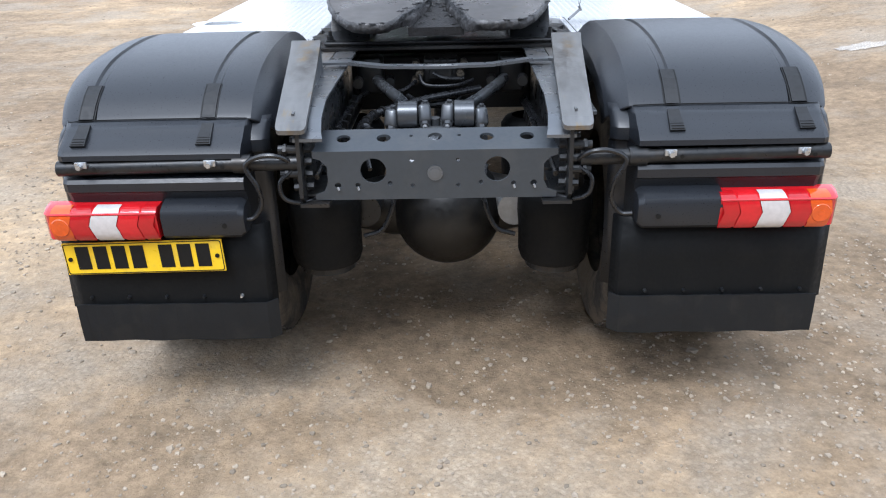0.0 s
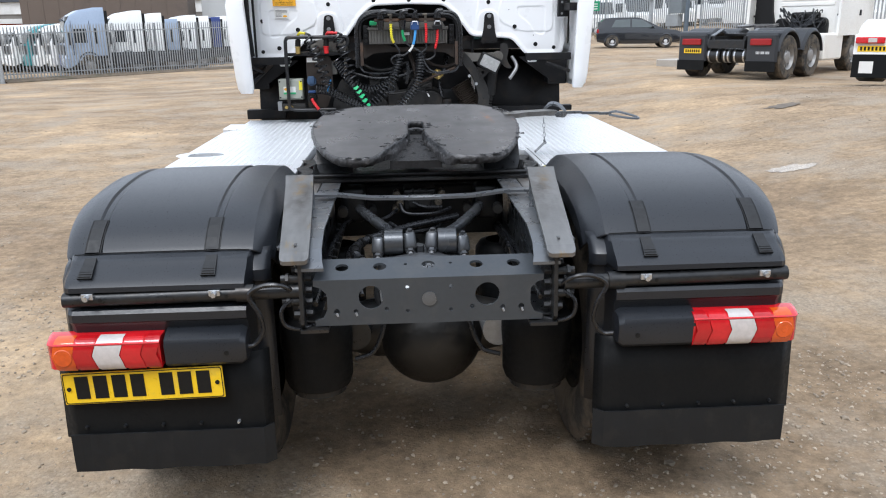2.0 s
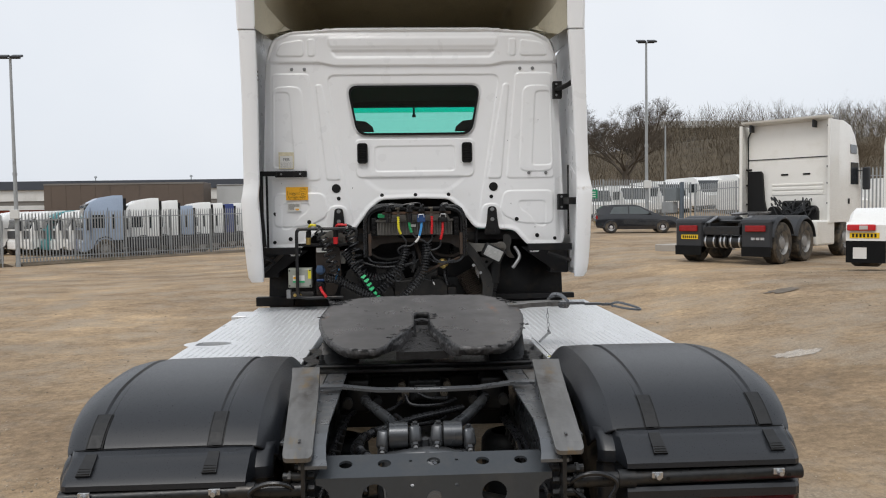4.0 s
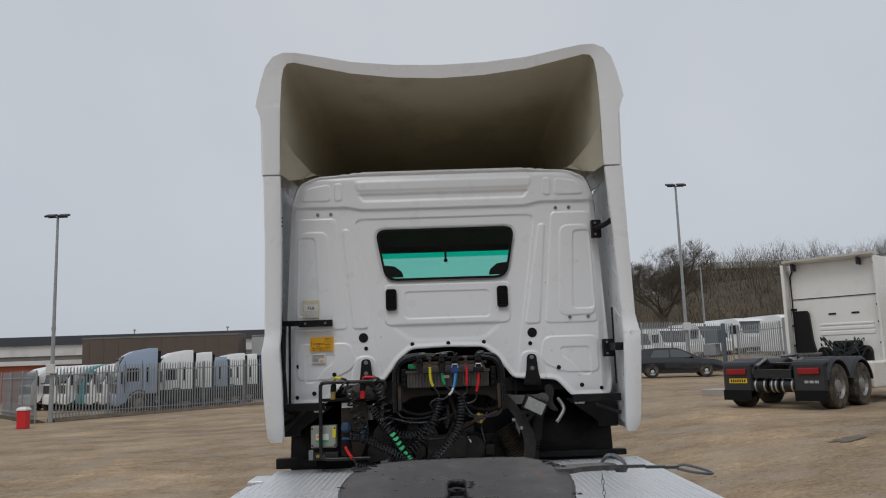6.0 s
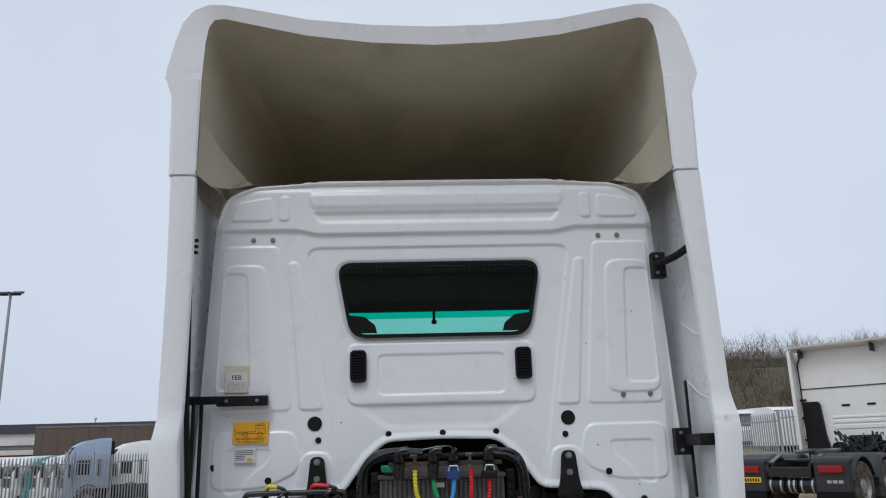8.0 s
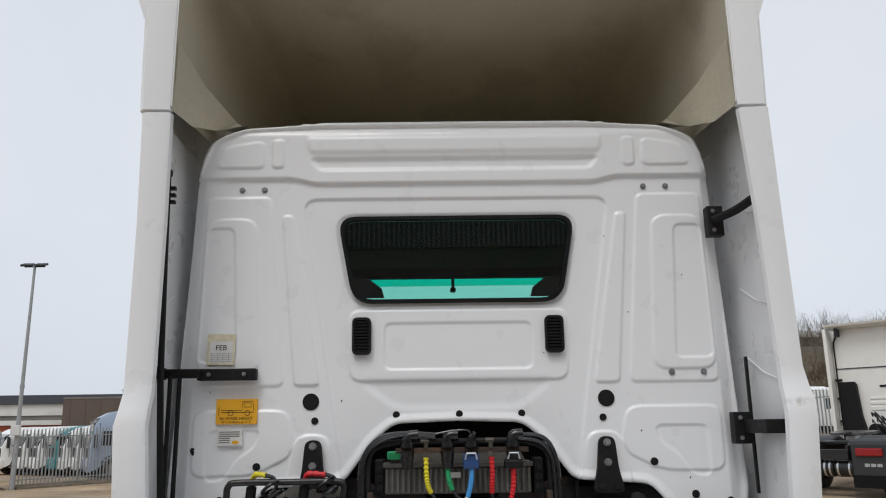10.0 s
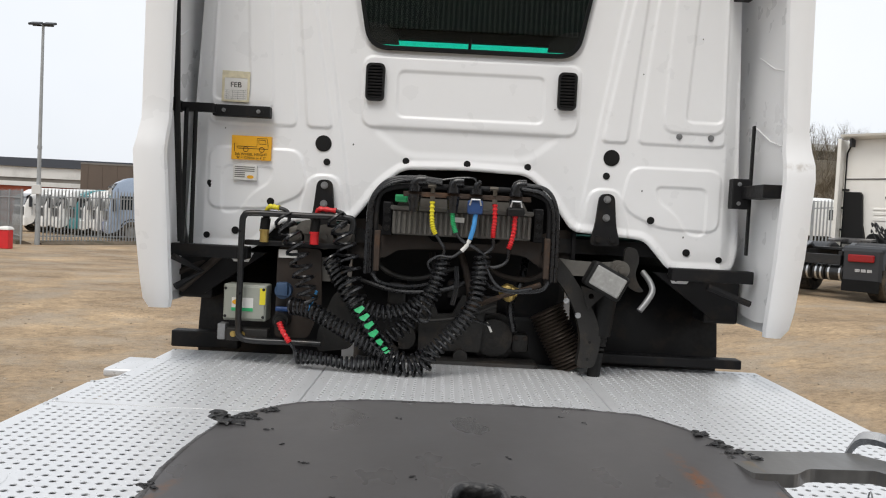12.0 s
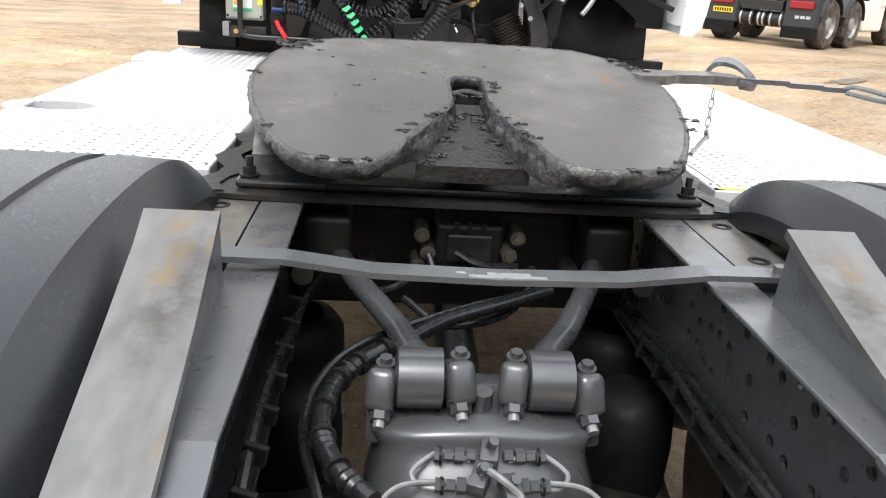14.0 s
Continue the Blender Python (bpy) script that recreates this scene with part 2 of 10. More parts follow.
LENSWHITE = mat("clear_lamp_lens", (0.54, 0.50, 0.48), 0.15, var=0.1, scale=30, coat=0.5)
INTERIOR = mat("dark_cab_trim", (0.008, 0.0085, 0.009), 0.85, var=0.15, spec=0.2)


def glass(name, tint, rough=0.02):
    """A thin pane: see-through with a tint, and a mirror share that grows at grazing angles."""
    m = bpy.data.materials.new(name)
    m.use_nodes = True
    nt = m.node_tree
    N, L = nt.nodes, nt.links
    N.clear()
    out = N.new("ShaderNodeOutputMaterial")
    tr = N.new("ShaderNodeBsdfTransparent")
    tr.inputs["Color"].default_value = (*tint, 1)
    gl = N.new("ShaderNodeBsdfGlossy")
    gl.inputs["Roughness"].default_value = rough
    fr = N.new("ShaderNodeFresnel")
    fr.inputs["IOR"].default_value = 1.62
    mx = N.new("ShaderNodeMixShader")
    L.new(fr.outputs["Fac"], mx.inputs["Fac"])
    L.new(tr.outputs[0], mx.inputs[1])
    L.new(gl.outputs[0], mx.inputs[2])
    L.new(mx.outputs[0], out.inputs["Surface"])
    return m


GLASS = glass("tinted_rear_glass", (0.85, 0.90, 0.88))
SCREEN = glass("green_windscreen_glass", (0.6, 1.0, 0.92))
SUNBAND = glass("teal_sun_band_glass", (0.03, 0.85, 0.68))
DARKGLASS = mat("dark_vehicle_glass", (0.02, 0.025, 0.028), 0.08, var=0.1, coat=0.5)


# ---- mesh helpers ----
def mesh_of(bm, name, m, smooth=False):
    me = bpy.data.meshes.new(name)
    bmesh.ops.recalc_face_normals(bm, faces=bm.faces)
    bm.to_mesh(me)
    bm.free()
    me.materials.append(m)
    if smooth:
        me.polygons.foreach_set("use_smooth", [True] * len(me.polygons))
        me.set_sharp_from_angle(angle=radians(smooth if smooth is not True else 40))
    return me


def part(name, bm, material, parent, label="", smooth=False):
    """Links a bmesh as one mesh object under a thing or under a part."""
    ob = new(name, mesh_of(bm, name, material, smooth))
    if parent:
        ob.parent = parent
    if label:
        ob["label"] = label
    return ob


def thing(name, label, category, group="", m=None):
    ob = new(name)
    ob.empty_display_size = 0.2
    if m is not None:
        ob.matrix_world = m
    return tagged(ob, label, category, group)


def piece(name, me, parent, m=None, label=""):
    """An object on shared mesh data."""
    ob = new(name, me)
    ob.parent = parent
    if m is not None:
        ob.matrix_local = m
    if label:
        ob["label"] = label
    return ob


def BM():
    return bmesh.new()


def box(bm, x0, x1, y0, y1, z0, z1, bevel=0.0, seg=2):
    v = [bm.verts.new(p) for p in ((x0, y0, z0), (x1, y0, z0), (x1, y1, z0), (x0, y1, z0), (x0, y0, z1), (x1, y0, z1), (x1, y1, z1), (x0, y1, z1))]
    fs = [bm.faces.new([v[i] for i in f]) for f in ((0, 3, 2, 1), (4, 5, 6, 7), (0, 1, 5, 4), (1, 2, 6, 5), (2, 3, 7, 6), (3, 0, 4, 7))]
    if bevel:
        es = list({e for f in fs for e in f.edges})
        r = bmesh.ops.bevel(bm, geom=es, offset=bevel, segments=seg, affect="EDGES", profile=0.5)
        v = [x for x in v if x.is_valid] + list(r["verts"])
    return list({x for x in v if x.is_valid})


def turned(bm, verts, m):
    bmesh.ops.transform(bm, matrix=m, verts=verts)


def tube(bm, pts, r, seg=8, caps=True, r_of=None):
    """A round bar along a polyline."""
    P = [Vector(p) for p in pts]
    n = len(P)
    T = [(P[min(i + 1, n - 1)] - P[max(i - 1, 0)]).normalized() for i in range(n)]
    up = Vector((0, 0, 1)) if abs(T[0].z) < 0.9 else Vector((1, 0, 0))
    u = T[0].cross(up).normalized()
    rings = []
    for i in range(n):
        u = (u - T[i] * u.dot(T[i])).normalized()
        w = T[i].cross(u)
        rr = r_of(i / (n - 1)) if r_of else r
        rings.append([bm.verts.new(P[i] + (u * math.cos(a) + w * math.sin(a)) * rr) for a in (2 * math.pi * k / seg for k in range(seg))])
    for a, b in zip(rings, rings[1:]):
        for k in range(seg):
            bm.faces.new((a[k], a[(k + 1) % seg], b[(k + 1) % seg], b[k]))
    if caps:
        bm.faces.new(rings[0][::-1])
        bm.faces.new(rings[-1])
    return [v for ring in rings for v in ring]


def cyl(bm, p0, p1, r, r1=None, seg=16):
    return tube(bm, (p0, p1), r, seg, r_of=(lambda s: r + ((r if r1 is None else r1) - r) * s))


def curve(pts, n=24):
    """A smooth line through control points (Catmull-Rom)."""
    P = [Vector(p) for p in pts]
    P = [2 * P[0] - P[1]] + P + [2 * P[-1] - P[-2]]
    res = []
    m = len(P) - 3
    for j in range(n + 1):
        s = j / n * m
        i = min(int(s), m - 1)
        t = s - i
        a, b, c, d = P[i:i + 4]
        res.append(0.5 * ((2 * b) + (c - a) * t + (2 * a - 5 * b + 4 * c - d) * t * t + (3 * b - a - 3 * c + d) * t ** 3))
    return res


def loft(bm, sections, closed=False, caps=False):
    rows = [[bm.verts.new(p) for p in s] for s in sections]
    n = len(rows[0])
    for a, b in zip(rows, rows[1:]):
        for k in range(n if closed else n - 1):
            bm.faces.new((a[k], a[(k + 1) % n], b[(k + 1) % n], b[k]))
    if caps:
        bm.faces.new(rows[0][::-1])
        bm.faces.new(rows[-1])
    return [v for row in rows for v in row]


def circle(cx, cy, r, n=16):
    return [(cx + r * math.cos(2 * math.pi * k / n), cy + r * math.sin(2 * math.pi * k / n)) for k in range(n)]


def rrect(x0, x1, y0, y1, r, n=4):
    res = []
    for cx, cy, a0 in ((x1 - r, y1 - r, 0), (x0 + r, y1 - r, 90), (x0 + r, y0 + r, 180), (x1 - r, y0 + r, 270)):
        for k in range(n + 1):
            a = radians(a0 + 90 * k / n)
            res.append((cx + r * math.cos(a), cy + r * math.sin(a)))
    return res


def sheet(bm, outer, holes, put, depth):
    """A plate with holes through it: loops in the plane, put(u, v, w) lays them out, w from 0 to depth."""
    loops = []
    edges = []
    for loop in [outer] + list(holes):
        vs = [bm.verts.new((u, v, 0)) for u, v in loop]
        es = [bm.edges.new((vs[i], vs[(i + 1) % len(vs)])) for i in range(len(vs))]
        loops.append(vs)
        edges += es
    r = bmesh.ops.triangle_fill(bm, use_beauty=True, use_dissolve=False, edges=edges)
    fs = [g for g in r["geom"] if isinstance(g, bmesh.types.BMFace)]
    vs = [v for l in loops for v in l]
    tops = {v: bm.verts.new((v.co.x, v.co.y, depth)) for v in vs}
    for f in fs:
        bm.faces.new([tops[v] for v in reversed(f.verts)])
    for l in loops:
        for i in range(len(l)):
            a, b = l[i], l[(i + 1) % len(l)]
            bm.faces.new((a, b, tops[b], tops[a]))
    allv = vs + list(tops.values())
    for v in allv:
        v.co = put(*v.co)
    return allv


def bolt(bm, p, d, r=0.012, h=0.012):
    """A hex head on a washer, along direction d."""
    p, d = Vector(p), Vector(d).normalized()
    cyl(bm, p, p + d * 0.003, r * 1.5, seg=12)
    cyl(bm, p + d * 0.003, p + d * (0.003 + h), r, seg=6)


def helix(bm, pts, R, r, pitch, seg=5, per=9):
    """A coiled hose that winds round a smooth line."""
    line = curve(pts, 60)
    d = [0]
    for a, b in zip(line, line[1:]):
        d.append(d[-1] + (b - a).length)
    total = d[-1]
    turns = total / pitch
    n = int(turns * per)
    res = []
    u = Vector((1, 0.3, 0.2))
    for k in range(n + 1):
        s = total * k / n
        i = min(max(j for j in range(len(d)) if d[j] <= s + 1e-9), len(line) - 2)
        f = (s - d[i]) / max(d[i + 1] - d[i], 1e-9)
        c = line[i].lerp(line[i + 1], f)
        T = (line[i + 1] - line[i]).normalized()
        u = (u - T * u.dot(T)).normalized()
        w = T.cross(u)
        a = 2 * math.pi * k / per
        q = R * (1 + 0.22 * noise.noise((s * 9, R * 900, pitch * 700)))
        c = c + Vector((noise.noise((s * 7, 1.5, R * 300)), 0, noise.noise((s * 7, 8.5, R * 300)))) * 0.012
        res.append(c + (u * math.cos(a) + w * math.sin(a)) * q)
    tube(bm, res, r, seg)


def both(fn):
    """Calls fn for each side of the vehicle: -1 and 1."""
    for s in (-1, 1):
        fn(s)


def ground_top(x, y):
    """The yard's surface with its unevenness."""
    return ground_z(x, y) + 0.012 * noise.noise((x * 0.9, y * 0.9, 0)) + 0.05 * noise.noise((x * 0.12, y * 0.12, 3)) * min(1, max(0, (abs(x) + abs(y) - 5) / 10)) - 0.012


def ground_z(x, y):
    """The yard: level by the vehicle, rising a little on one side."""
    def ss(a, b, v):
        t = min(1.0, max(0.0, (v - a) / (b - a)))
        return t * t * (3 - 2 * t)
    return (0.6 - 0.18 * ss(10.5, 15, y) + 0.18 * ss(22, 34, y)) * ss(2.2, 7.5, x) * ss(-6, 6, y) + 0.65 * ss(37.5, 46, y) * ss(5, 14, x) + 0.5 * ss(13, 21, x) * ss(22, 33, y) - (0.42 + 0.16 * ss(35, 56, y)) * ss(1, 9, -x) * ss(12, 32, y)


# ---- the yard ----
def ground_material():
    """Packed earth: broad tan and brown fields, dragged wheel streaks, grit and pebbled patches."""
    m = bpy.data.materials.new("packed_stony_earth")
    m.use_nodes = True
    nt = m.node_tree
    N, L = nt.nodes, nt.links
    b = N["Principled BSDF"]
    b.inputs["Roughness"].default_value = 0.9
    b.inputs["Specular IOR Level"].default_value = 0.25
    tc = N.new("ShaderNodeTexCoord")

    def noi(scale, detail, rough, vec=None):
        n = N.new("ShaderNodeTexNoise")
        n.inputs["Scale"].default_value = scale
        n.inputs["Detail"].default_value = detail
        n.inputs["Roughness"].default_value = rough
        L.new(vec or tc.outputs["Object"], n.inputs["Vector"])
        return n.outputs["Fac"]

    def remap(v, a, b_, c, d):
        n = N.new("ShaderNodeMapRange")
        for k, q in zip(("From Min", "From Max", "To Min", "To Max"), (a, b_, c, d)):
            n.inputs[k].default_value = q
        L.new(v, n.inputs["Value"])
        return n.outputs["Result"]

    def mix(fac, a, b_, blend="MIX"):
        n = N.new("ShaderNodeMix")
        n.data_type = "RGBA"
        n.blend_type = blend
        for k, v in (("Factor", fac), ("A", a), ("B", b_)):
            if isinstance(v, tuple):
                n.inputs[k].default_value = (*v, 1)
            elif isinstance(v, float):
                n.inputs[k].default_value = v
            else:
                L.new(v, n.inputs[k])
        return n.outputs["Result"]
    mp = N.new("ShaderNodeMapping")
    mp.inputs["Rotation"].default_value = (0, 0, radians(12))
    mp.inputs["Scale"].default_value = (0.35, 1.9, 1.0)
    L.new(tc.outputs["Object"], mp.inputs["Vector"])
    broad = noi(0.33, 7, 0.62)
    c = mix(remap(broad, 0.38, 0.6, 0.0, 1.0), (0.235, 0.165, 0.101), (0.43, 0.311, 0.19))
    # damp, trodden fields between the dry ones
    c = mix(remap(noi(0.21, 6, 0.66), 0.46, 0.58, 0.55, 0.0), c, (0.225, 0.165, 0.108))
    c = mix(1.0, c, remap(noi(0.9, 8, 0.7, mp.outputs["Vector"]), 0.3, 0.7, 0.88, 1.12), "MULTIPLY")
    c = mix(1.0, c, remap(noi(13.0, 12, 0.8), 0.3, 0.7, 0.5, 1.5), "MULTIPLY")
    c = mix(1.0, c, remap(noi(1.9, 9, 0.72), 0.34, 0.66, 0.8, 1.18), "MULTIPLY")
    vo = N.new("ShaderNodeTexVoronoi")
    vo.inputs["Scale"].default_value = 62
    L.new(tc.outputs["Object"], vo.inputs["Vector"])
    bw = N.new("ShaderNodeRGBToBW")
    L.new(vo.outputs["Color"], bw.inputs["Color"])
    grit = mix(1.0, (0.37, 0.315, 0.245), remap(bw.outputs["Val"], 0.2, 0.8, 0.75, 1.25), "MULTIPLY")
    grit = mix(remap(vo.outputs["Distance"], 0.3, 0.6, 0.0, 0.45), grit, (0.23, 0.185, 0.14))
    patch = remap(noi(0.75, 6, 0.7), 0.47, 0.62, 0.0, 0.65)
    c = mix(patch, c, grit)
    L.new(c, b.inputs["Base Color"])
    hs = N.new("ShaderNodeMath")
    hs.operation = "MULTIPLY_ADD"
    L.new(vo.outputs["Distance"], hs.inputs[0])
    hs.inputs[1].default_value = -0.12
    L.new(noi(11, 12, 0.72), hs.inputs[2])
    bp = N.new("ShaderNodeBump")
    bp.inputs["Strength"].default_value = 0.75
    bp.inputs["Distance"].default_value = 0.025
    L.new(hs.outputs[0], bp.inputs["Height"])
    L.new(bp.outputs["Normal"], b.inputs["Normal"])
    return m


GROUND = ground_material()
STONE = mat("pale_gravel", (0.40, 0.33, 0.25), 0.9, var=0.25, scale=30, island=0.5, spec=0.15)


def build_ground():
    xs = np.concatenate([np.linspace(-900, -60, 8), np.linspace(-50, -6, 23), np.linspace(-5, 6, 45), np.linspace(7, 60, 28), np.linspace(80, 900, 8)])
    ys = np.concatenate([np.linspace(-300, -10, 8), np.linspace(-7, 8, 61), np.linspace(9, 80, 50), np.linspace(100, 1500, 10)])
    verts, faces = [], []
    for y in ys:
        for x in xs:
            z = ground_z(x, y)
            z += 0.012 * noise.noise((x * 0.9, y * 0.9, 0)) + 0.05 * noise.noise((x * 0.12, y * 0.12, 3)) * min(1, max(0, (abs(x) + abs(y) - 5) / 10))
            verts.append((x, y, z - 0.012))
    n = len(xs)
    for j in range(len(ys) - 1):
        for i in range(n - 1):
            a = j * n + i
            faces.append((a, a + 1, a + n + 1, a + n))
    me = bpy.data.meshes.new("ground")
    me.from_pydata(verts, [], faces)
    me.materials.append(GROUND)
    me.polygons.foreach_set("use_smooth", [True] * len(me.polygons))
    ob = new("ground", me)
    tagged(ob, "dry brown stony earth yard with pale gravel patches", "ground", kind="structure")


build_ground()

# ---- the tractor unit ----
truck = thing("tractor_unit", "white two-axle lorry tractor unit with black mudguards parked on earth", "lorry")


# cab back: a pressed panel with an arch cut out below and a window opening
def poly_sd(X, Z, poly):
    d = np.full(X.shape, 1e9)
    inside = np.zeros(X.shape, bool)
    n = len(poly)
    for i in range(n):
        x0, z0 = poly[i]
        x1, z1 = poly[(i + 1) % n]
        ex, ez = x1 - x0, z1 - z0
        t = np.clip(((X - x0) * ex + (Z - z0) * ez) / (ex * ex + ez * ez + 1e-12), 0, 1)
        d = np.minimum(d, np.hypot(X - x0 - t * ex, Z - z0 - t * ez))
        cr = ((z0 > Z) != (z1 > Z)) & (X < ex * (Z - z0) / (ez + (1e-12 if ez == 0 else 0)) + x0)
        inside ^= cr
    return np.where(inside, -d, d)


def soft_poly(pts, r, n=4):
    """Rounds the corners of a polygon."""
    res = []
    m = len(pts)
    for i in range(m):
        p, a, b = Vector(pts[i]), Vector(pts[i - 1]), Vector(pts[(i + 1) % m])
        da, db = (a - p), (b - p)
        k = min(r, da.length * 0.45, db.length * 0.45)
        s, e = p + da.normalized() * k, p + db.normalized() * k
        for j in range(n + 1):
            t = j / n
            q = s * (1 - t) ** 2 + p * 2 * t * (1 - t) + e * t * t
            res.append((q.x, q.y))
    return res


CAB_Y = 3.40
half = [(0, 3.128), (0.58, 3.127), (0.70, 3.117), (0.89, 3.107), (1.02, 3.045), (1.066, 2.93), (1.08, 2.86), (1.136, 1.60), (1.116, 1.515), (0.845, 1.512), (0.74, 1.63), (0.445, 1.65), (0.335, 1.80), (0.25, 1.868), (0, 1.876)]
OUT = soft_poly([(-x, z) for x, z in half[:0:-1]][::1] + half[0:-1] + [half[-1]], 0.035)
WIN = soft_poly([(-0.478, 2.702), (0.492, 2.702), (0.424, 2.357), (-0.410, 2.357)], 0.075, 6)
WINRIM = soft_poly([(-0.50, 2.72), (0.514, 2.72), (0.446, 2.34), (-0.432, 2.34)], 0.085, 6)


def relief(X, Z):
    h = np.zeros(X.shape)

    def emb(poly, height, w=0.0042, r=0.03):
        sd = poly_sd(X, Z, soft_poly(poly, r))
        t = np.clip(0.5 - sd / (2 * w), 0, 1)
        return height * t * t * (3 - 2 * t)

    for s in (-1, 1):
        def q(*pts):
            return [(s * x, z) for x, z in pts]
        h = h + emb(q((1.03, 2.80), (0.765, 2.80), (0.690, 2.02), (1.045, 2.02)), 0.010)
        h = h + emb(q((1.025, 2.705), (0.82, 2.705), (0.785, 2.07), (1.04, 2.07)), 0.010, r=0.06)
        h = h - emb(q((1.02, 2.665), (0.91, 2.665), (0.88, 2.115), (1.03, 2.115)), 0.010, r=0.03)
        h = h + emb(q((0.715, 2.72), (0.672, 2.72), (0.548, 2.02), (0.648, 2.02)), 0.012, w=0.005, r=0.02)
        h = h + emb(q((1.04, 1.925), (0.67, 1.925), (0.64, 1.79), (0.67, 1.74), (0.80, 1.68), (1.04, 1.675)), 0.010, r=0.05)
        h = h - emb(q((0.985, 1.85), (0.775, 1.85), (0.79, 1.79), (0.865, 1.74), (0.91, 1.665), (0.985, 1.655)), 0.009, r=0.035)
        h = h + emb(q((0.96, 3.02), (0.80, 3.045), (0.795, 2.925), (1.0, 2.925)), 0.010, w=0.0045)
        h = h + emb(q((0.765, 3.05), (0.715, 3.05), (0.715, 2.925), (0.765, 2.925)), 0.010, w=0.005, r=0.02)
        # lines pressed beside the bracket feet
        h = h + emb(q((0.635, 1.83), (0.51, 1.83), (0.47, 1.62), (0.68, 1.62)), 0.012, r=0.05)
        # the side edge turns away
        h = h - 0.05 * np.clip((s * X - 1.048 - 0.012 * (2.2 - Z)) / 0.05, 0, 1) ** 1.1
    h = h - emb([(-0.632, 2.79), (0.645, 2.79), (0.455, 1.60), (-0.445, 1.60)], 0.012, r=0.06)
    h = h + emb([(-0.435, 2.32), (0.45, 2.32), (0.445, 2.035), (-0.43, 2.035)], 0.012, r=0.05)
    h = h - emb([(-0.29, 2.265), (0.305, 2.265), (0.305, 2.08), (-0.29, 2.08)], 0.009, w=0.005)
    h = h - emb([(-0.385, 2.035), (0.385, 2.035), (0.25, 1.93), (-0.25, 1.93)], 0.008, w=0.02, r=0.05)
    # shoulder above the bolts
    jog = np.clip((0.70 - np.abs(X)) / 0.14, 0, 1)
    jog = jog * jog * (3 - 2 * jog)
    t = np.clip((Z - 2.872 + 0.024 * jog) / 0.014, 0, 1)
    h = h + 0.022 * t * t * (3 - 2 * t)
    h = h - emb([(-0.60, 2.965), (0.61, 2.965), (0.575, 2.918), (-0.565, 2.918)], 0.020, w=0.012, r=0.02)
    h = h + emb([(-0.62, 3.06), (0.63, 3.06), (0.62, 2.99), (-0.61, 2.99)], 0.012, w=0.014, r=0.03)
    # rolled rim round the roof edge
    sd = poly_sd(X, Z, OUT)
    rim = np.clip(1 - np.abs(sd + 0.010) / 0.013, 0, 1) * np.clip((Z - 2.88) / 0.03, 0, 1)
    h = h + 0.022 * rim * rim * (3 - 2 * rim) - 0.02 * np.clip((Z - 3.06) / 0.04, 0, 1) ** 2
    # flange along the lower edge
    low = np.clip((2.0 - Z) / 0.1, 0, 1)
    h = h + low * 0.014 * np.clip(1 - np.abs(sd + 0.012) / 0.026, 0, 1)
    # seat of the window
    sw = poly_sd(X, Z, WINRIM)
    t = np.clip(0.5 - sw / 0.016, 0, 1)
    h = h - 0.010 * t
    return h


PRESS = 0.68


def cab_face(x, z):
    """How far back the pressed panel lies at a point."""
    return CAB_Y - PRESS * float(relief(np.array([x]), np.array([z]))[0])


def build_cab_back():
    step = 0.0052
    xs = np.arange(-1.144, 1.1441, step)
    zs = np.arange(1.49, 3.131, step)
    X, Z = np.meshgrid(xs, zs)
    f = np.maximum(poly_sd(X, Z, OUT), -poly_sd(X, Z, WIN))

    def field(x, z):
        return np.maximum(poly_sd(x, z, OUT), -poly_sd(x, z, WIN))
    keep = f < step * 0.55
    quad = keep[:-1, :-1] & keep[1:, :-1] & keep[:-1, 1:] & keep[1:, 1:]
    used = np.zeros(X.shape, bool)
    for dj, di in ((0, 0), (1, 0), (0, 1), (1, 1)):
        used[dj:dj + quad.shape[0], di:di + quad.shape[1]] |= quad
    full = np.zeros(X.shape, int)
    for dj, di in ((0, 0), (1, 0), (0, 1), (1, 1)):
        full[dj:dj + quad.shape[0], di:di + quad.shape[1]] += quad
    edge = used & (full < 4)
    for _ in range(4):
        e = 1e-4
        d = field(X[edge], Z[edge])
        gx = (field(X[edge] + e, Z[edge]) - d) / e
        gz = (field(X[edge], Z[edge] + e) - d) / e
        n2 = np.maximum(gx * gx + gz * gz, 0.25)
        X[edge] -= 0.8 * d * gx / n2
        Z[edge] -= 0.8 * d * gz / n2
    Y = CAB_Y - PRESS * relief(X, Z)
    idx = -np.ones(X.shape, int)
    idx[used] = np.arange(used.sum())
    verts = np.stack([X[used], Y[used], Z[used]], 1)
    J, I = np.nonzero(quad)
    faces = np.stack([idx[J, I], idx[J, I + 1], idx[J + 1, I + 1], idx[J + 1, I]], 1)
    me = bpy.data.meshes.new("cab_back")
    me.from_pydata(verts.tolist(), [], faces.tolist())
    me.materials.append(WHITE)
    me.polygons.foreach_set("use_smooth", [True] * len(me.polygons))
    ob = new("cab_back", me)
    ob.parent = truck
    ob["label"] = "white pressed steel cab back wall with swaged panels"
    so = ob.modifiers.new("thickness", "SOLIDIFY")
    so.thickness = 0.03
    so.offset = -1
    return ob


cab_back = build_cab_back()


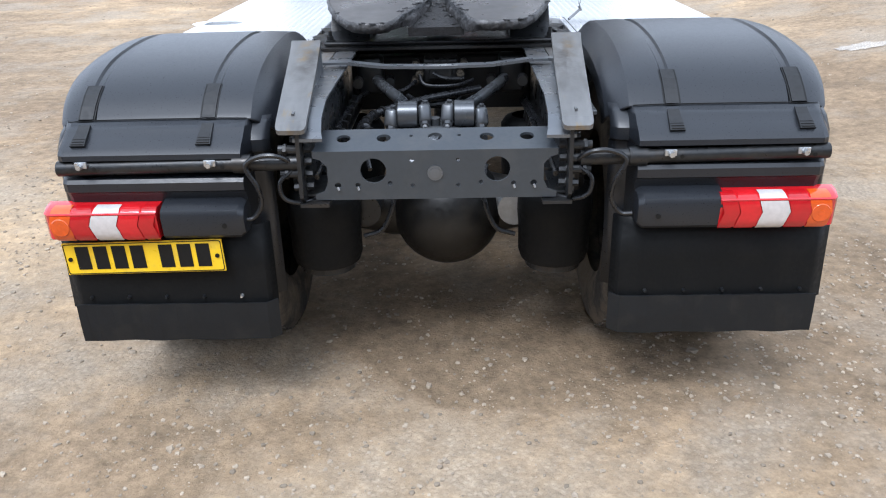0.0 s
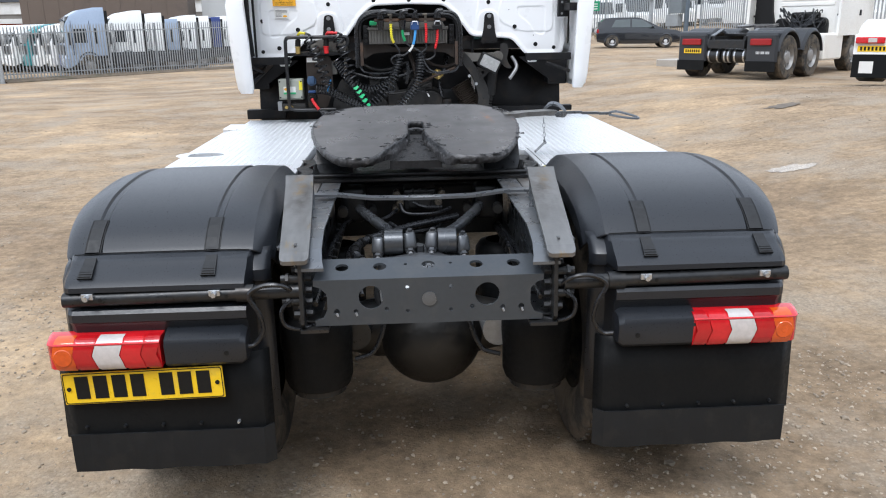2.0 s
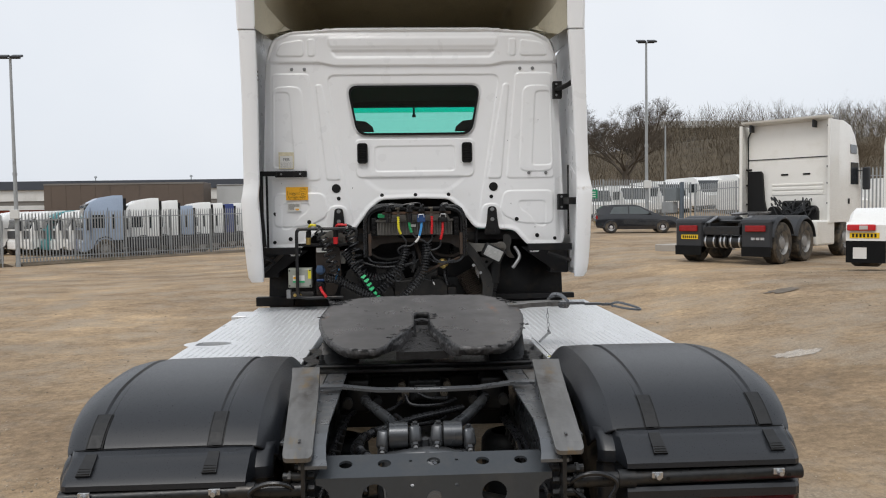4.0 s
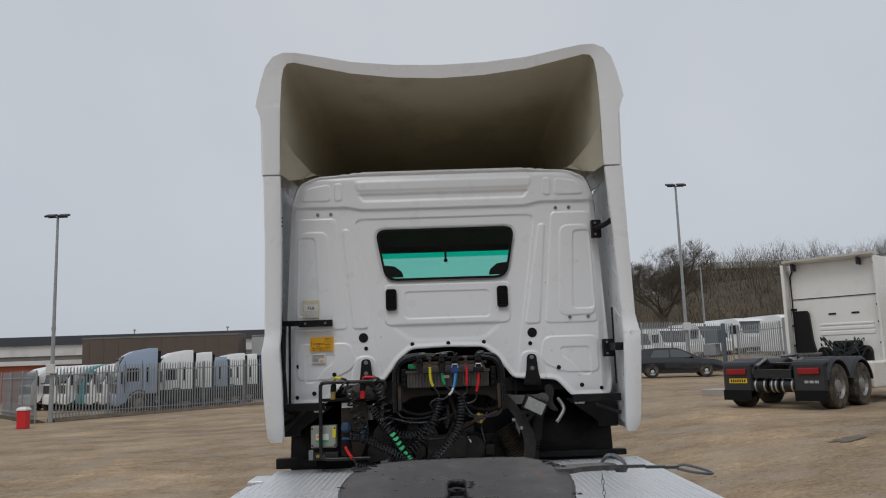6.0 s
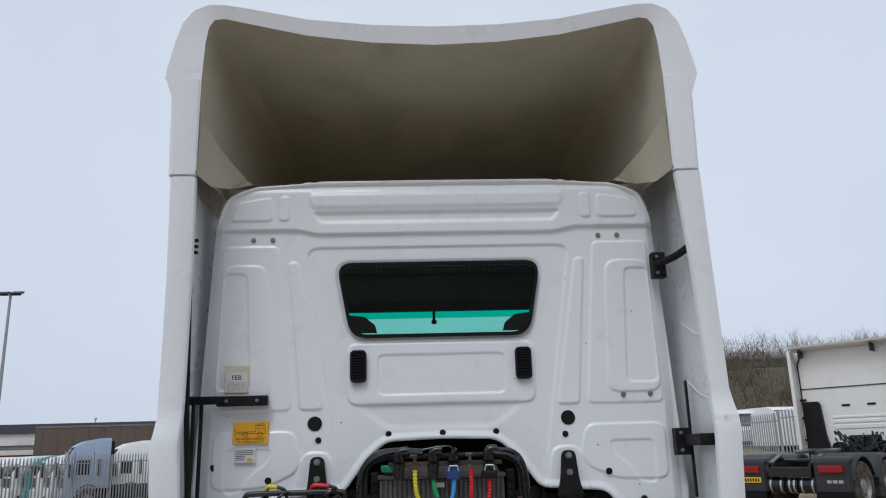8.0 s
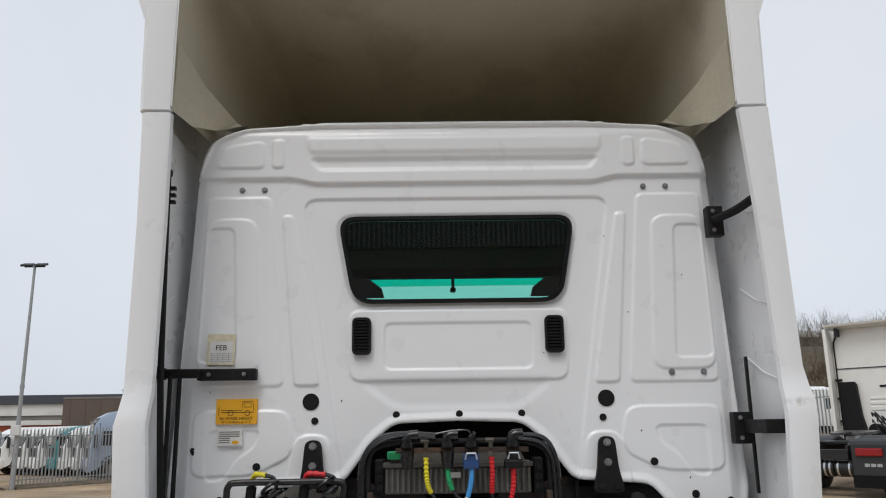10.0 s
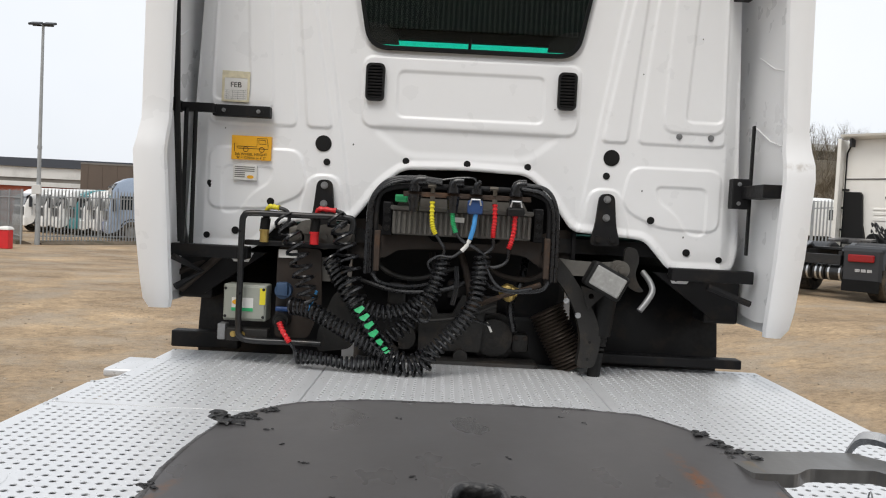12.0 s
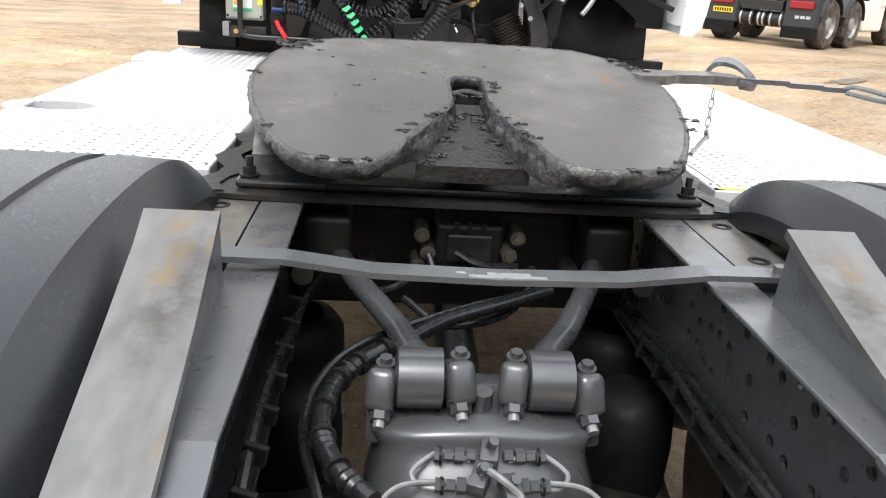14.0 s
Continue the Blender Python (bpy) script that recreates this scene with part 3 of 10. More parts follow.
def build_cab_shell():
    """Sides, roof, floor and front of the cab, open to the rear."""
    bm = BM()
    prof = [(1.09, 1.55), (1.085, 2.86), (1.03, 3.05), (0.90, 3.112)]
    ring = [(-x, z) for x, z in prof] + [(x, z) for x, z in prof[::-1]]
    secs = []
    for y, g in ((3.43, 0.0), (4.2, 0.03), (5.05, 0.03), (5.3, -0.03)):
        secs.append([(x + math.copysign(g, x), y, z) for x, z in ring])
    loft(bm, secs)
    secs = [[(x * 0.96, p[1], 1.55 + (z - 1.55) * 0.975) for x, _, z in s for p in [s[0]]] for s in secs]
    loft(bm, secs)
    part("cab_side", bm, WHITE, truck, "white painted cab sides and roof", smooth=30)
    bm = BM()
    box(bm, -1.06, 1.06, 3.45, 5.25, 1.56, 1.62)
    part("cab_floor", bm, BLACKPAINT, truck)
    bm = BM()
    secs = []
    for y in (3.46, 5.2):
        secs.append([(-1.03, y, 1.63), (-1.03, y, 2.82), (-0.95, y, 3.05), (0.95, y, 3.05), (1.03, y, 2.82), (1.03, y, 1.63)])
    loft(bm, secs)
    part("cab_lining", bm, INTERIOR, truck, "dark cab lining")
    # front wall with the screen opening
    bm = BM()
    sheet(bm, [(-1.05, 1.56), (1.05, 1.56), (1.05, 2.9), (0.95, 3.08), (-0.95, 3.08), (-1.05, 2.9)],
          [soft_poly([(-0.98, 1.75), (0.98, 1.75), (0.94, 2.80), (-0.94, 2.80)], 0.08)], lambda u, v, w: (u, 5.22 + w, v), 0.06)
    part("cab_front", bm, INTERIOR, truck)
    bm = BM()
    box(bm, -0.98, 0.98, 5.245, 5.25, 1.74, 2.748)
    p = part("windscreen", bm, SCREEN, truck, "green tinted windscreen")
    p.visible_shadow = False
    bm = BM()
    box(bm, -0.96, 0.96, 5.245, 5.25, 2.7485, 2.81)
    p = part("sun_band", bm, SUNBAND, truck, "teal tinted band at the top of the windscreen")
    p.visible_shadow = False
    bm = BM()
    cyl(bm, (0.03, 5.15, 2.71), (0.03, 5.15, 2.80), 0.010)
    box(bm, 0.012, 0.048, 5.12, 5.17, 2.69, 2.715, 0.006)
    part("mirror_stem", bm, INK, truck)
    # unseen front panel, added to keep light off the ground below
    bm = BM()
    box(bm, -1.22, 1.22, 5.15, 5.45, 0.25, 1.62, 0.06, 3)
    part("front_bumper", bm, WHITE, truck, "unseen white front bumper and grille panel, added to block light", smooth=35)
    # seat tops seen as dark corners
    for s in (-1, 1):
        bm = BM()
        box(bm, s * 0.62 - 0.22, s * 0.62 + 0.22, 4.4, 4.6, 1.65, 2.42, 0.08, 3)
        part("seat_back", bm, INTERIOR, truck, "dark seat back inside the cab", smooth=True)
    # upper bunk and shelf
    bm = BM()
    box(bm, -1.0, 1.0, 3.9, 5.15, 2.84, 2.98, 0.03)
    part("overhead_shelf", bm, INTERIOR, truck)


build_cab_shell()


def build_window():
    bm = BM()
    rim = soft_poly([(-0.487, 2.711), (0.501, 2.711), (0.433, 2.348), (-0.419, 2.348)], 0.08, 6)
    hole = soft_poly([(-0.472, 2.697), (0.486, 2.697), (0.419, 2.362), (-0.406, 2.362)], 0.072, 6)
    sheet(bm, rim, [hole], lambda u, v, w: (u, CAB_Y - 0.012 + w, v), 0.03)
    wf = part("rear_window", bm, RUBBER, truck, "dark rubber-framed rear cab window")
    bm = BM()
    sheet(bm, soft_poly([(-0.477, 2.702), (0.491, 2.702), (0.424, 2.357), (-0.411, 2.357)], 0.07, 6), [], lambda u, v, w: (u, CAB_Y + 0.004 + w, v), 0.005)
    p = part("pane", bm, GLASS, wf, "dark tinted glass")
    p.visible_shadow = False
    for s in (-1, 1):
        bm = BM()
        x0 = s * 0.41 + 0.007
        sheet(bm, [(x0, 2.372), (x0 + s * 0.03, 2.46), (x0 - s * 0.05, 2.45), (x0 - s * 0.10, 2.41), (x0 - s * 0.11, 2.372)], [], lambda u, v, w: (u, CAB_Y + 0.012 + w, v), 0.01)
        part("corner_trim", bm, INK, wf)


build_window()


def build_vents():
    for cx in (-0.381, 0.394):
        bm = BM()
        sheet(bm, rrect(cx - 0.038, cx + 0.038, 2.138, 2.288, 0.02), [rrect(cx - 0.029, cx + 0.029, 2.148, 2.278, 0.015)], lambda u, v, w: (u, CAB_Y - 0.022 + w, v), 0.02)
        v = part("air_vent", bm, INK, truck, "black slotted cab air vent")
        bm = BM()
        box(bm, cx - 0.03, cx + 0.03, CAB_Y - 0.004, CAB_Y - 0.002, 2.145, 2.28)
        part("backing", bm, INK, v)
        bm = BM()
        vs = box(bm, -0.03, 0.03, -0.008, 0.008, -0.0025, 0.0025)
        turned(bm, vs, pose(0, 0, 0, 35, 0, 0))
        me = mesh_of(bm, "slat", BLACKPAINT)
        for k in range(10):
            piece("slat", me, v, pose(cx, CAB_Y - 0.014, 2.156 + 0.0128 * k))


build_vents()


def build_plugs_and_bolts():
    def plug(x, z, r):
        bm = BM()
        y = cab_face(x, z)
        cyl(bm, (x, y + 0.01, z), (x, y - 0.0035, z), r, seg=20)
        cyl(bm, (x, y - 0.0035, z), (x, y - 0.005, z), r * 0.82, seg=20)
        part("plug", bm, INK, cab_back, "black rubber plug")
    for x, z, r in ((0.59, 1.957, 0.033), (0.573, 1.883, 0.014), (0.77, 1.712, 0.015), (0.91, 1.588, 0.015), (1.05, 1.564, 0.013), (0.253, 1.903, 0.014)):
        plug(x + (0.006 if x == 0.91 else -0.008 if x == 0.77 else 0), z, r)
        plug(-x - (0.014 if x in (0.77, 0.91) else -0.01), z, r)
    plug(0.006, 1.903, 0.014)
    for x, z in ((-0.888, 2.833), (-0.795, 2.833), (0.798, 2.833), (0.892, 2.833), (0.857, 2.056), (0.985, 2.056)):
        bm = BM()
        y = cab_face(x, z)
        cyl(bm, (x, y + 0.01, z), (x, y - 0.002, z), 0.0125, seg=16)
        bolt(bm, (x, y - 0.002, z), (0, -1, 0), 0.008, 0.004)
        part("bolt", bm, DULLSTEEL, cab_back)


build_plugs_and_bolts()


# side fairings and roof deflector
def build_fairings():
    def side(s):
        # plan of the folded panel at each height: inner lip edge, lip, outer skin
        secs = []
        if s < 0:
            rows = [(3.035, 1.081, 1.199, 3.04), (2.6, 1.077, 1.189, 3.04), (2.05, 1.080, 1.190, 3.04), (1.985, 1.081, 1.190, 3.038), (1.92, 1.084, 1.197, 3.02), (1.87, 1.085, 1.206, 3.01),
                    (1.6, 1.072, 1.198, 3.03), (1.40, 1.072, 1.188, 3.07), (1.33, 1.074, 1.183, 3.09), (1.295, 1.085, 1.168, 3.11)]
        else:
            rows = [(3.035, 1.087, 1.211, 3.04), (2.6, 1.116, 1.218, 3.04), (2.05, 1.138, 1.230, 3.04), (1.985, 1.138, 1.243, 3.038), (1.935, 1.137, 1.250, 3.02), (1.88, 1.136, 1.250, 3.01),
                    (1.6, 1.130, 1.240, 3.03), (1.40, 1.130, 1.234, 3.07), (1.33, 1.132, 1.227, 3.09), (1.295, 1.14, 1.207, 3.11)]
        for z, xi, xo, y in rows:
            sk = xo + 0.012
            ring = [(xi, y + 0.03), (xi + 0.004, y + 0.008), (xi + 0.015, y), (xo - 0.03, y - 0.004), (xo - 0.008, y + 0.004), (xo, y + 0.025), (sk, 3.3), (sk - 0.01, 3.62), (sk - 0.03, 3.95),
                    (sk - 0.045, 3.95), (sk - 0.03, 3.62), (sk - 0.022, 3.3), (xo - 0.022, y + 0.05), (xo - 0.04, y + 0.024), (xi + 0.02, y + 0.02), (xi + 0.016, y + 0.03)]
            secs.append([(s * a, b, z) for a, b in ring])
        bm = BM()
        loft(bm, secs, closed=True, caps=True)
        fa = part("side_fairing", bm, WHITE, truck, "white side air deflector with folded rear lip, scuffed at the kink", smooth=35)
        # inner panel
        bm = BM()
        xp = 1.150 if s < 0 else 1.178
        loft(bm, [[(s * xp, y, z0), (s * xp, y, z0 + (3.0 - z0) * 0.5), (s * xp, y, 3.045), (s * (xp + 0.012), y, 3.045), (s * (xp + 0.012), y, z0)] for y, z0 in ((3.14, 1.345), (3.3, 1.33), (3.44, 1.34), (3.9, 1.5))], closed=True, caps=True)
        part("inner_panel", bm, WHITE, fa)
        for z in (2.62, 2.26, 1.98):
            bm = BM()
            tube(bm, [(s * (xp - 0.002), 3.15, z + 0.03), (s * (xp - 0.002), 3.27, z + 0.06), (s * (xp - 0.002), 3.42, z + 0.13)], 0.003, 6)
            part("rib", bm, WHITE, fa)
        # middle extension piece
        secs = []
        for z, xo in ((3.047, 1.207), (3.28, 1.213), (3.512, 1.218)):
            xi = 1.084
            ring = [(xi, 3.07), (xi + 0.004, 3.045), (xi + 0.012, 3.04), (xo - 0.02, 3.036), (xo, 3.06), (xo - 0.005, 3.5), (xo - 0.06, 4.2), (xo - 0.075, 4.2), (xo - 0.02, 3.5), (xo - 0.02, 3.07)]
            secs.append([(s * a, b, z) for a, b in ring])
        bm = BM()
        loft(bm, secs, closed=True, caps=True)
        part("fairing_extension", bm, WHITE, truck, "white upper side deflector piece", smooth=35)
        # struts that carry the fairing
        def strut(*boxes):
            bm = BM()
            box(bm, *boxes[0], 0.004)
            st = part("fairing_strut", bm, BLACKPAINT, truck, "black steel fairing bracket")
            for q in boxes[1:]:
                bm = BM()
                box(bm, *q, 0.004)
                part("strut_arm", bm, BLACKPAINT, st)
            x0, x1, y0, _, z0, z1 = boxes[0]
            wide = x1 - x0 > z1 - z0
            for f in (0.2, 0.8) if wide else (0.18, 0.82):
                bm = BM()
                px, pz = (x0 + f * (x1 - x0), 0.5 * (z0 + z1)) if wide else (0.5 * (x0 + x1) - 0.01, z0 + f * (z1 - z0))
                bolt(bm, (px, y0, pz), (0, -1, 0), 0.0055, 0.005)
                part("bolt", bm, DULLSTEEL, st)
                if wide:
                    bm = BM()
                    sheet(bm, rrect(px - 0.022, px + 0.022, pz - 0.007, pz + 0.007, 0.006), [], lambda u, v, w: (u, y0 - 0.001 + w, v), 0.002)
                    part("slot", bm, INK, st)
            return st
        if s < 0:
            st = strut((-1.02, -0.79, 3.345, 3.385, 2.043, 2.088), (-1.13, -1.0, 3.30, 3.33, 2.05, 2.085), (-1.16, -1.13, 3.1, 3.33, 2.045, 2.09))
        else:
            st = strut((1.035, 1.10, 3.33, 3.38, 2.60, 2.725))
            bm = BM()
            tube(bm, curve([(1.06, 3.33, 2.665), (1.11, 3.22, 2.675), (1.172, 3.12, 2.715)], 8), 0.018, 8)
            part("strut_arm", bm, BLACKPAINT, st)
            strut((1.065, 1.135, 3.33, 3.38, 1.775, 1.895), (1.10, 1.18, 3.12, 3.33, 1.815, 1.865))
        bm = BM()
        if s < 0:
            box(bm, -1.20, -0.845, 3.30, 3.36, 1.478, 1.528, 0.004)
            tube(bm, [(-1.12, 3.24, 1.48), (-1.03, 3.32, 1.42), (-1.11, 3.25, 1.36)], 0.014, 6)
        else:
            box(bm, 0.835, 1.16, 3.30, 3.36, 1.478, 1.528, 0.004)
            tube(bm, [(0.98, 3.3, 1.46), (1.15, 3.3, 1.40)], 0.014, 6)
        part("lower_rail", bm, BLACKPAINT, truck, "black slotted steel rail under the cab back")
        # rubber seals and long rods beside the cab
        bm = BM()
        if s < 0:
            tube(bm, [(-1.132, 3.2, 2.84), (-1.124, 3.2, 2.5), (-1.110, 3.2, 2.04), (-1.078, 3.2, 1.54)], 0.0125, 8)
            box(bm, -1.15, -1.118, 3.185, 3.215, 2.835, 2.86, 0.003)
            for k in range(3):
                box(bm, -1.128, -1.098, 3.19, 3.21, 2.72 + 0.028 * k, 2.732 + 0.028 * k)
            cyl(bm, (-1.107, 3.30, 1.53), (-1.107, 3.30, 2.06), 0.0085)
            cyl(bm, (-1.074, 3.31, 1.53), (-1.074, 3.31, 2.06), 0.0085)
        else:
            box(bm, 1.140, 1.150, 3.35, 3.37, 1.59, 2.11, 0.003)
        part("rubber_seal", bm, INK, truck, "long black rubber seal between cab and fairing")
    both(side)


build_fairings()


def deflector_outline(inner):
    """Half of the rear opening, from the low outer end to the middle."""
    if inner:
        pts = [(1.083, 3.06), (1.083, 3.30), (1.082, 3.52), (1.073, 3.70), (1.060, 3.785), (1.035, 3.822), (0.99, 3.828), (0.85, 3.795), (0.6, 3.738), (0.3, 3.70), (0, 3.686)]
    else:
        pts = [(1.243, 3.522), (1.238, 3.56), (1.208, 3.70), (1.178, 3.80), (1.13, 3.865), (1.06, 3.895), (0.98, 3.892), (0.85, 3.868), (0.6, 3.815), (0.3, 3.785), (0, 3.775)]
    return pts


def build_deflector():
    def ring(inner, y, kx, kz, off=0.0):
        h = [(x * kx, 3.05 + (z - 3.05) * kz + off) for x, z in deflector_outline(inner)]
        r = [(-x, z) for x, z in h] + h[-2::-1]
        return [(x, y, z) for x, z in r]
    bm = BM()
    loft(bm, [ring(True, 3.05, 1, 1), ring(False, 3.036, 1, 1), ring(False, 3.05, 1.004, 1.004), ring(False, 3.4, 1.0, 0.99), ring(False, 4.0, 0.97, 0.9), ring(False, 4.6, 0.9, 0.72), ring(False, 5.0, 0.8, 0.45)])
    rd = part("roof_deflector", bm, WHITE, truck, "white roof air deflector, open at the rear", smooth=35)
    bm = BM()
    loft(bm, [ring(True, 3.051, 1, 1), ring(True, 3.2, 0.985, 0.985), ring(True, 3.5, 0.955, 0.95), ring(True, 4.0, 0.90, 0.84), ring(True, 4.5, 0.83, 0.66), ring(True, 4.9, 0.74, 0.40)])
    part("liner", bm, LINER, rd, "raw beige fibreglass inside of the deflector", smooth=50)
    bm = BM()
    box(bm, -1.0, 1.0, 3.5, 5.1, 3.115, 3.13)
    part("roof_skin", bm, LINER, rd)
    bm = BM()
    r = ring(True, 4.9, 0.74, 0.40)
    bm.faces.new([bm.verts.new(p) for p in r])
    part("front_closure", bm, LINER, rd)
    for s in (-1, 1):
        bm = BM()
        loft(bm, [[(s * 1.082, 3.06, 3.05), (s * 1.078, 3.06, 3.34)], [(s * 1.05, 3.2, 3.04), (s * 1.03, 3.28, 3.25)], [(s * 1.0, 3.36, 3.085), (s * 0.94, 3.46, 3.16)], [(s * 0.88, 3.40, 3.125), (s * 0.88, 3.5, 3.13)]])
        part("corner_gusset", bm, LINER, rd, "cream fibreglass corner flare", smooth=60)


build_deflector()


# chassis frame
def build_frame():
    def rail(s):
        bm = BM()
        holes = []
        rnd = random.Random(5)
        for k in range(26):
            y = 0.12 + 0.045 * k
            for z in (0.86, 0.92, 0.98):
                if rnd.random() < 0.62:
                    holes.append(circle(y + rnd.uniform(-0.006, 0.006), z + rnd.uniform(-0.012, 0.012), 0.0115, 10))
        sheet(bm, [(0.03, 0.79), (5.6, 0.79), (5.6, 1.05), (0.03, 1.05)], holes, lambda u, v, w: (s * (0.423 + w), u, v), 0.008)
        r = part("frame_rail", bm, AXLEGREY, truck, "grey steel chassis rail with bolt holes")
        bm = BM()
        box(bm, min(s * 0.348, s * 0.4315), max(s * 0.348, s * 0.4315), 0.2, 5.6, 1.05, 1.058, 0.002)
        part("top_flange", bm, CHASSIS, r)
        bm = BM()
        box(bm, min(s * 0.36, s * 0.4315), max(s * 0.36, s * 0.4315), 0.03, 5.6, 0.782, 0.79, 0.002)
        part("bottom_flange", bm, DARKMETAL, r)
        # mounting angle beside the rail, with two big ring washers
        bm = BM()
        x0, x1 = sorted((s * 0.436, s * 0.545))
        sheet(bm, [(x0, 0.70), (x1, 0.70), (x1, 2.1), (x0, 2.1)], [circle(s * 0.492, 0.80, 0.020), circle(s * 0.505, 1.0, 0.020)], lambda u, v, w: (u, v, 1.045 + w), 0.012)
        a = part("mounting_angle", bm, BARE, truck, "worn steel mounting angle with rust marks")
        for y, x in ((0.80, 0.492), (1.0, 0.505)):
            bm = BM()
            sheet(bm, circle(s * x, y, 0.0205, 20), [circle(s * x, y, 0.013, 20)], lambda u, v, w: (u, v, 1.05 + w), 0.008)
            part("ring_washer", bm, INK, a)
            bm = BM()
            cyl(bm, (s * x, y, 1.048), (s * x, y, 1.055), 0.012)
            part("pin", bm, BARE, a)
        bm = BM()
        box(bm, min(s * 0.433, s * 0.443), max(s * 0.433, s * 0.443), 0.70, 2.1, 0.80, 1.045)
        part("angle_web", bm, DARKMETAL, a)
        # block under the tie bar
        bm = BM()
        box(bm, min(s * 0.44, s * 0.53), max(s * 0.44, s * 0.53), 0.60, 0.70, 1.0, 1.04, 0.004)
        box(bm, min(s * 0.44, s * 0.52), max(s * 0.44, s * 0.52), 0.20, 0.62, 0.985, 1.0, 0.003)
        for y in (0.30, 0.38, 0.50):
            cyl(bm, (s * 0.48, y, 0.999), (s * 0.48, y, 1.002), 0.016, seg=12)
        part("side_bracket", bm, CHASSIS, truck, "grey bracket beside the rail")
        # guide ramp
        bm = BM()
        prof = [(-0.037, 1.016, 0.393, 0.459), (-0.032, 1.019, 0.384, 0.468), (-0.02, 1.025, 0.380, 0.472), (0.0, 1.035, 0.381, 0.473), (0.15, 1.078, 0.384, 0.480), (0.33, 1.122, 0.390, 0.490), (0.5, 1.165, 0.398, 0.500), (0.585, 1.19, 0.402, 0.507)]
        lean = (0.016, -0.013) if s < 0 else (0.007, -0.003)
        prof = [(y, z + lean[1] * max(0, y) / 0.585, xi + lean[0] * max(0, y) / 0.585, xo + lean[0] * max(0, y) / 0.585) for y, z, xi, xo in prof]
        secs = [[(s * xi, y, z), (s * xo, y, z), (s * xo, y + 0.003, z - 0.014), (s * xi, y + 0.003, z - 0.014)] for y, z, xi, xo in prof]
        loft(bm, secs, closed=True, caps=True)
        rp = part("guide_ramp", bm, BARE, truck, "scuffed bare steel guide ramp with rust and yellow streaks")
        bm = BM()
        sheet(bm, [(0.0, 1.022), (0.0, 0.99), (0.2, 1.046), (0.60, 1.046), (0.585, 1.162), (0.33, 1.10)], [], lambda u, v, w: (s * (0.402 + 0.03 * u + w), u, v), 0.010)
        part("side_plate", bm, CHASSIS, rp)
        # curved end of the rail flange
        bm = BM()
        loft(bm, [[(s * xi, y, z), (s * xo, y, z), (s * xo, y, z - 0.01), (s * xi, y, z - 0.01)] for y, z, xi, xo in
                  ((-0.02, 0.985, 0.335, 0.425), (0.0, 1.0, 0.34, 0.425), (0.06, 1.028, 0.346, 0.43), (0.13, 1.046, 0.347, 0.4315), (0.2, 1.058, 0.348, 0.4315))], closed=True, caps=True)
        part("flange_end", bm, CHASSIS, truck)
        # end plate with bolts behind the beam
        bm = BM()
        sheet(bm, [(-0.02, 1.0), (-0.03, 0.80), (0.01, 0.765), (0.2, 0.765), (0.25, 1.04)], [], lambda u, v, w: (s * (0.405 + w), u, v), 0.012)
        box(bm, min(s * 0.33, s * 0.42), max(s * 0.33, s * 0.42), -0.02, 0.06, 0.765, 0.776)
        for z in (0.82, 0.86, 0.90, 0.94, 0.97):
            bolt(bm, (s * 0.418, 0.02, z), (s, 0, 0), 0.012, 0.02)
            bolt(bm, (s * 0.418, 0.08, z - 0.02), (s, 0, 0), 0.012, 0.02)
            bolt(bm, (s * 0.404, 0.03, z), (-s, 0, 0), 0.012, 0.02)
        part("end_plate", bm, DARKMETAL, truck, "dark bolted end plate")
    both(rail)
    # rear beam
    bm = BM()
    holes = [circle(-0.19, 0.875, 0.040, 24), circle(0.19, 0.875, 0.040, 24)]
    for x, z, r in ((-0.071, 0.906, 0.0065), (0.07, 0.906, 0.0065), (-0.071, 0.826, 0.0065), (0.07, 0.826, 0.0065), (-0.14, 0.834, 0.0075), (0.14, 0.834, 0.0075),
                    (-0.24, 0.829, 0.008), (0.24, 0.829, 0.008), (-0.302, 0.829, 0.010), (0.302, 0.829, 0.010)):
        holes.append(circle(x, z, r, 12))
    outer = [(-0.372, 0.782), (0.372, 0.782), (0.374, 0.80), (0.345, 0.81), (0.332, 0.84), (0.332, 0.89), (0.352, 0.912), (0.374, 0.918), (0.374, 0.930), (-0.374, 0.930), (-0.374, 0.918), (-0.352, 0.912), (-0.332, 0.89), (-0.332, 0.84), (-0.345, 0.81), (-0.374, 0.80)]
    sheet(bm, outer, holes, lambda u, v, w: (u, w, v), 0.009)
    xb = part("rear_beam", bm, BEAMGREY, truck, "grey painted steel rear chassis beam with round holes")
    bm = BM()
    holes = [circle(-0.285, 0.075, 0.022, 18), circle(-0.16, 0.075, 0.022, 18), (circle(0, 0.08, 0.022, 18)), circle(0.16, 0.075, 0.022, 18), circle(0.285, 0.075, 0.022, 18), circle(-0.075, 0.085, 0.006, 10), circle(0.075, 0.085, 0.006, 10)]
    sheet(bm, [(-0.374, 0.0), (0.374, 0.0), (0.355, 0.13), (-0.355, 0.13)], holes, lambda u, v, w: (u, v, 0.930 + 0.25 * v + w), 0.008)
    part("top_flange", bm, BEAMGREY, xb)
    bm = BM()
    loft(bm, [[(x, 0.0, 0.930), (x, 0.001, 0.9345), (x, 0.006, 0.9395)] for x in (-0.374, 0.374)])
    part("folded_edge", bm, BEAMGREY, xb)
    bm = BM()
    box(bm, -0.36, 0.36, 0.01, 0.13, 0.782, 0.79)
    part("bottom_flange", bm, DARKMETAL, xb)
    bm = BM()
    cyl(bm, (0, 0.002, 0.866), (0, -0.004, 0.866), 0.024, seg=24)
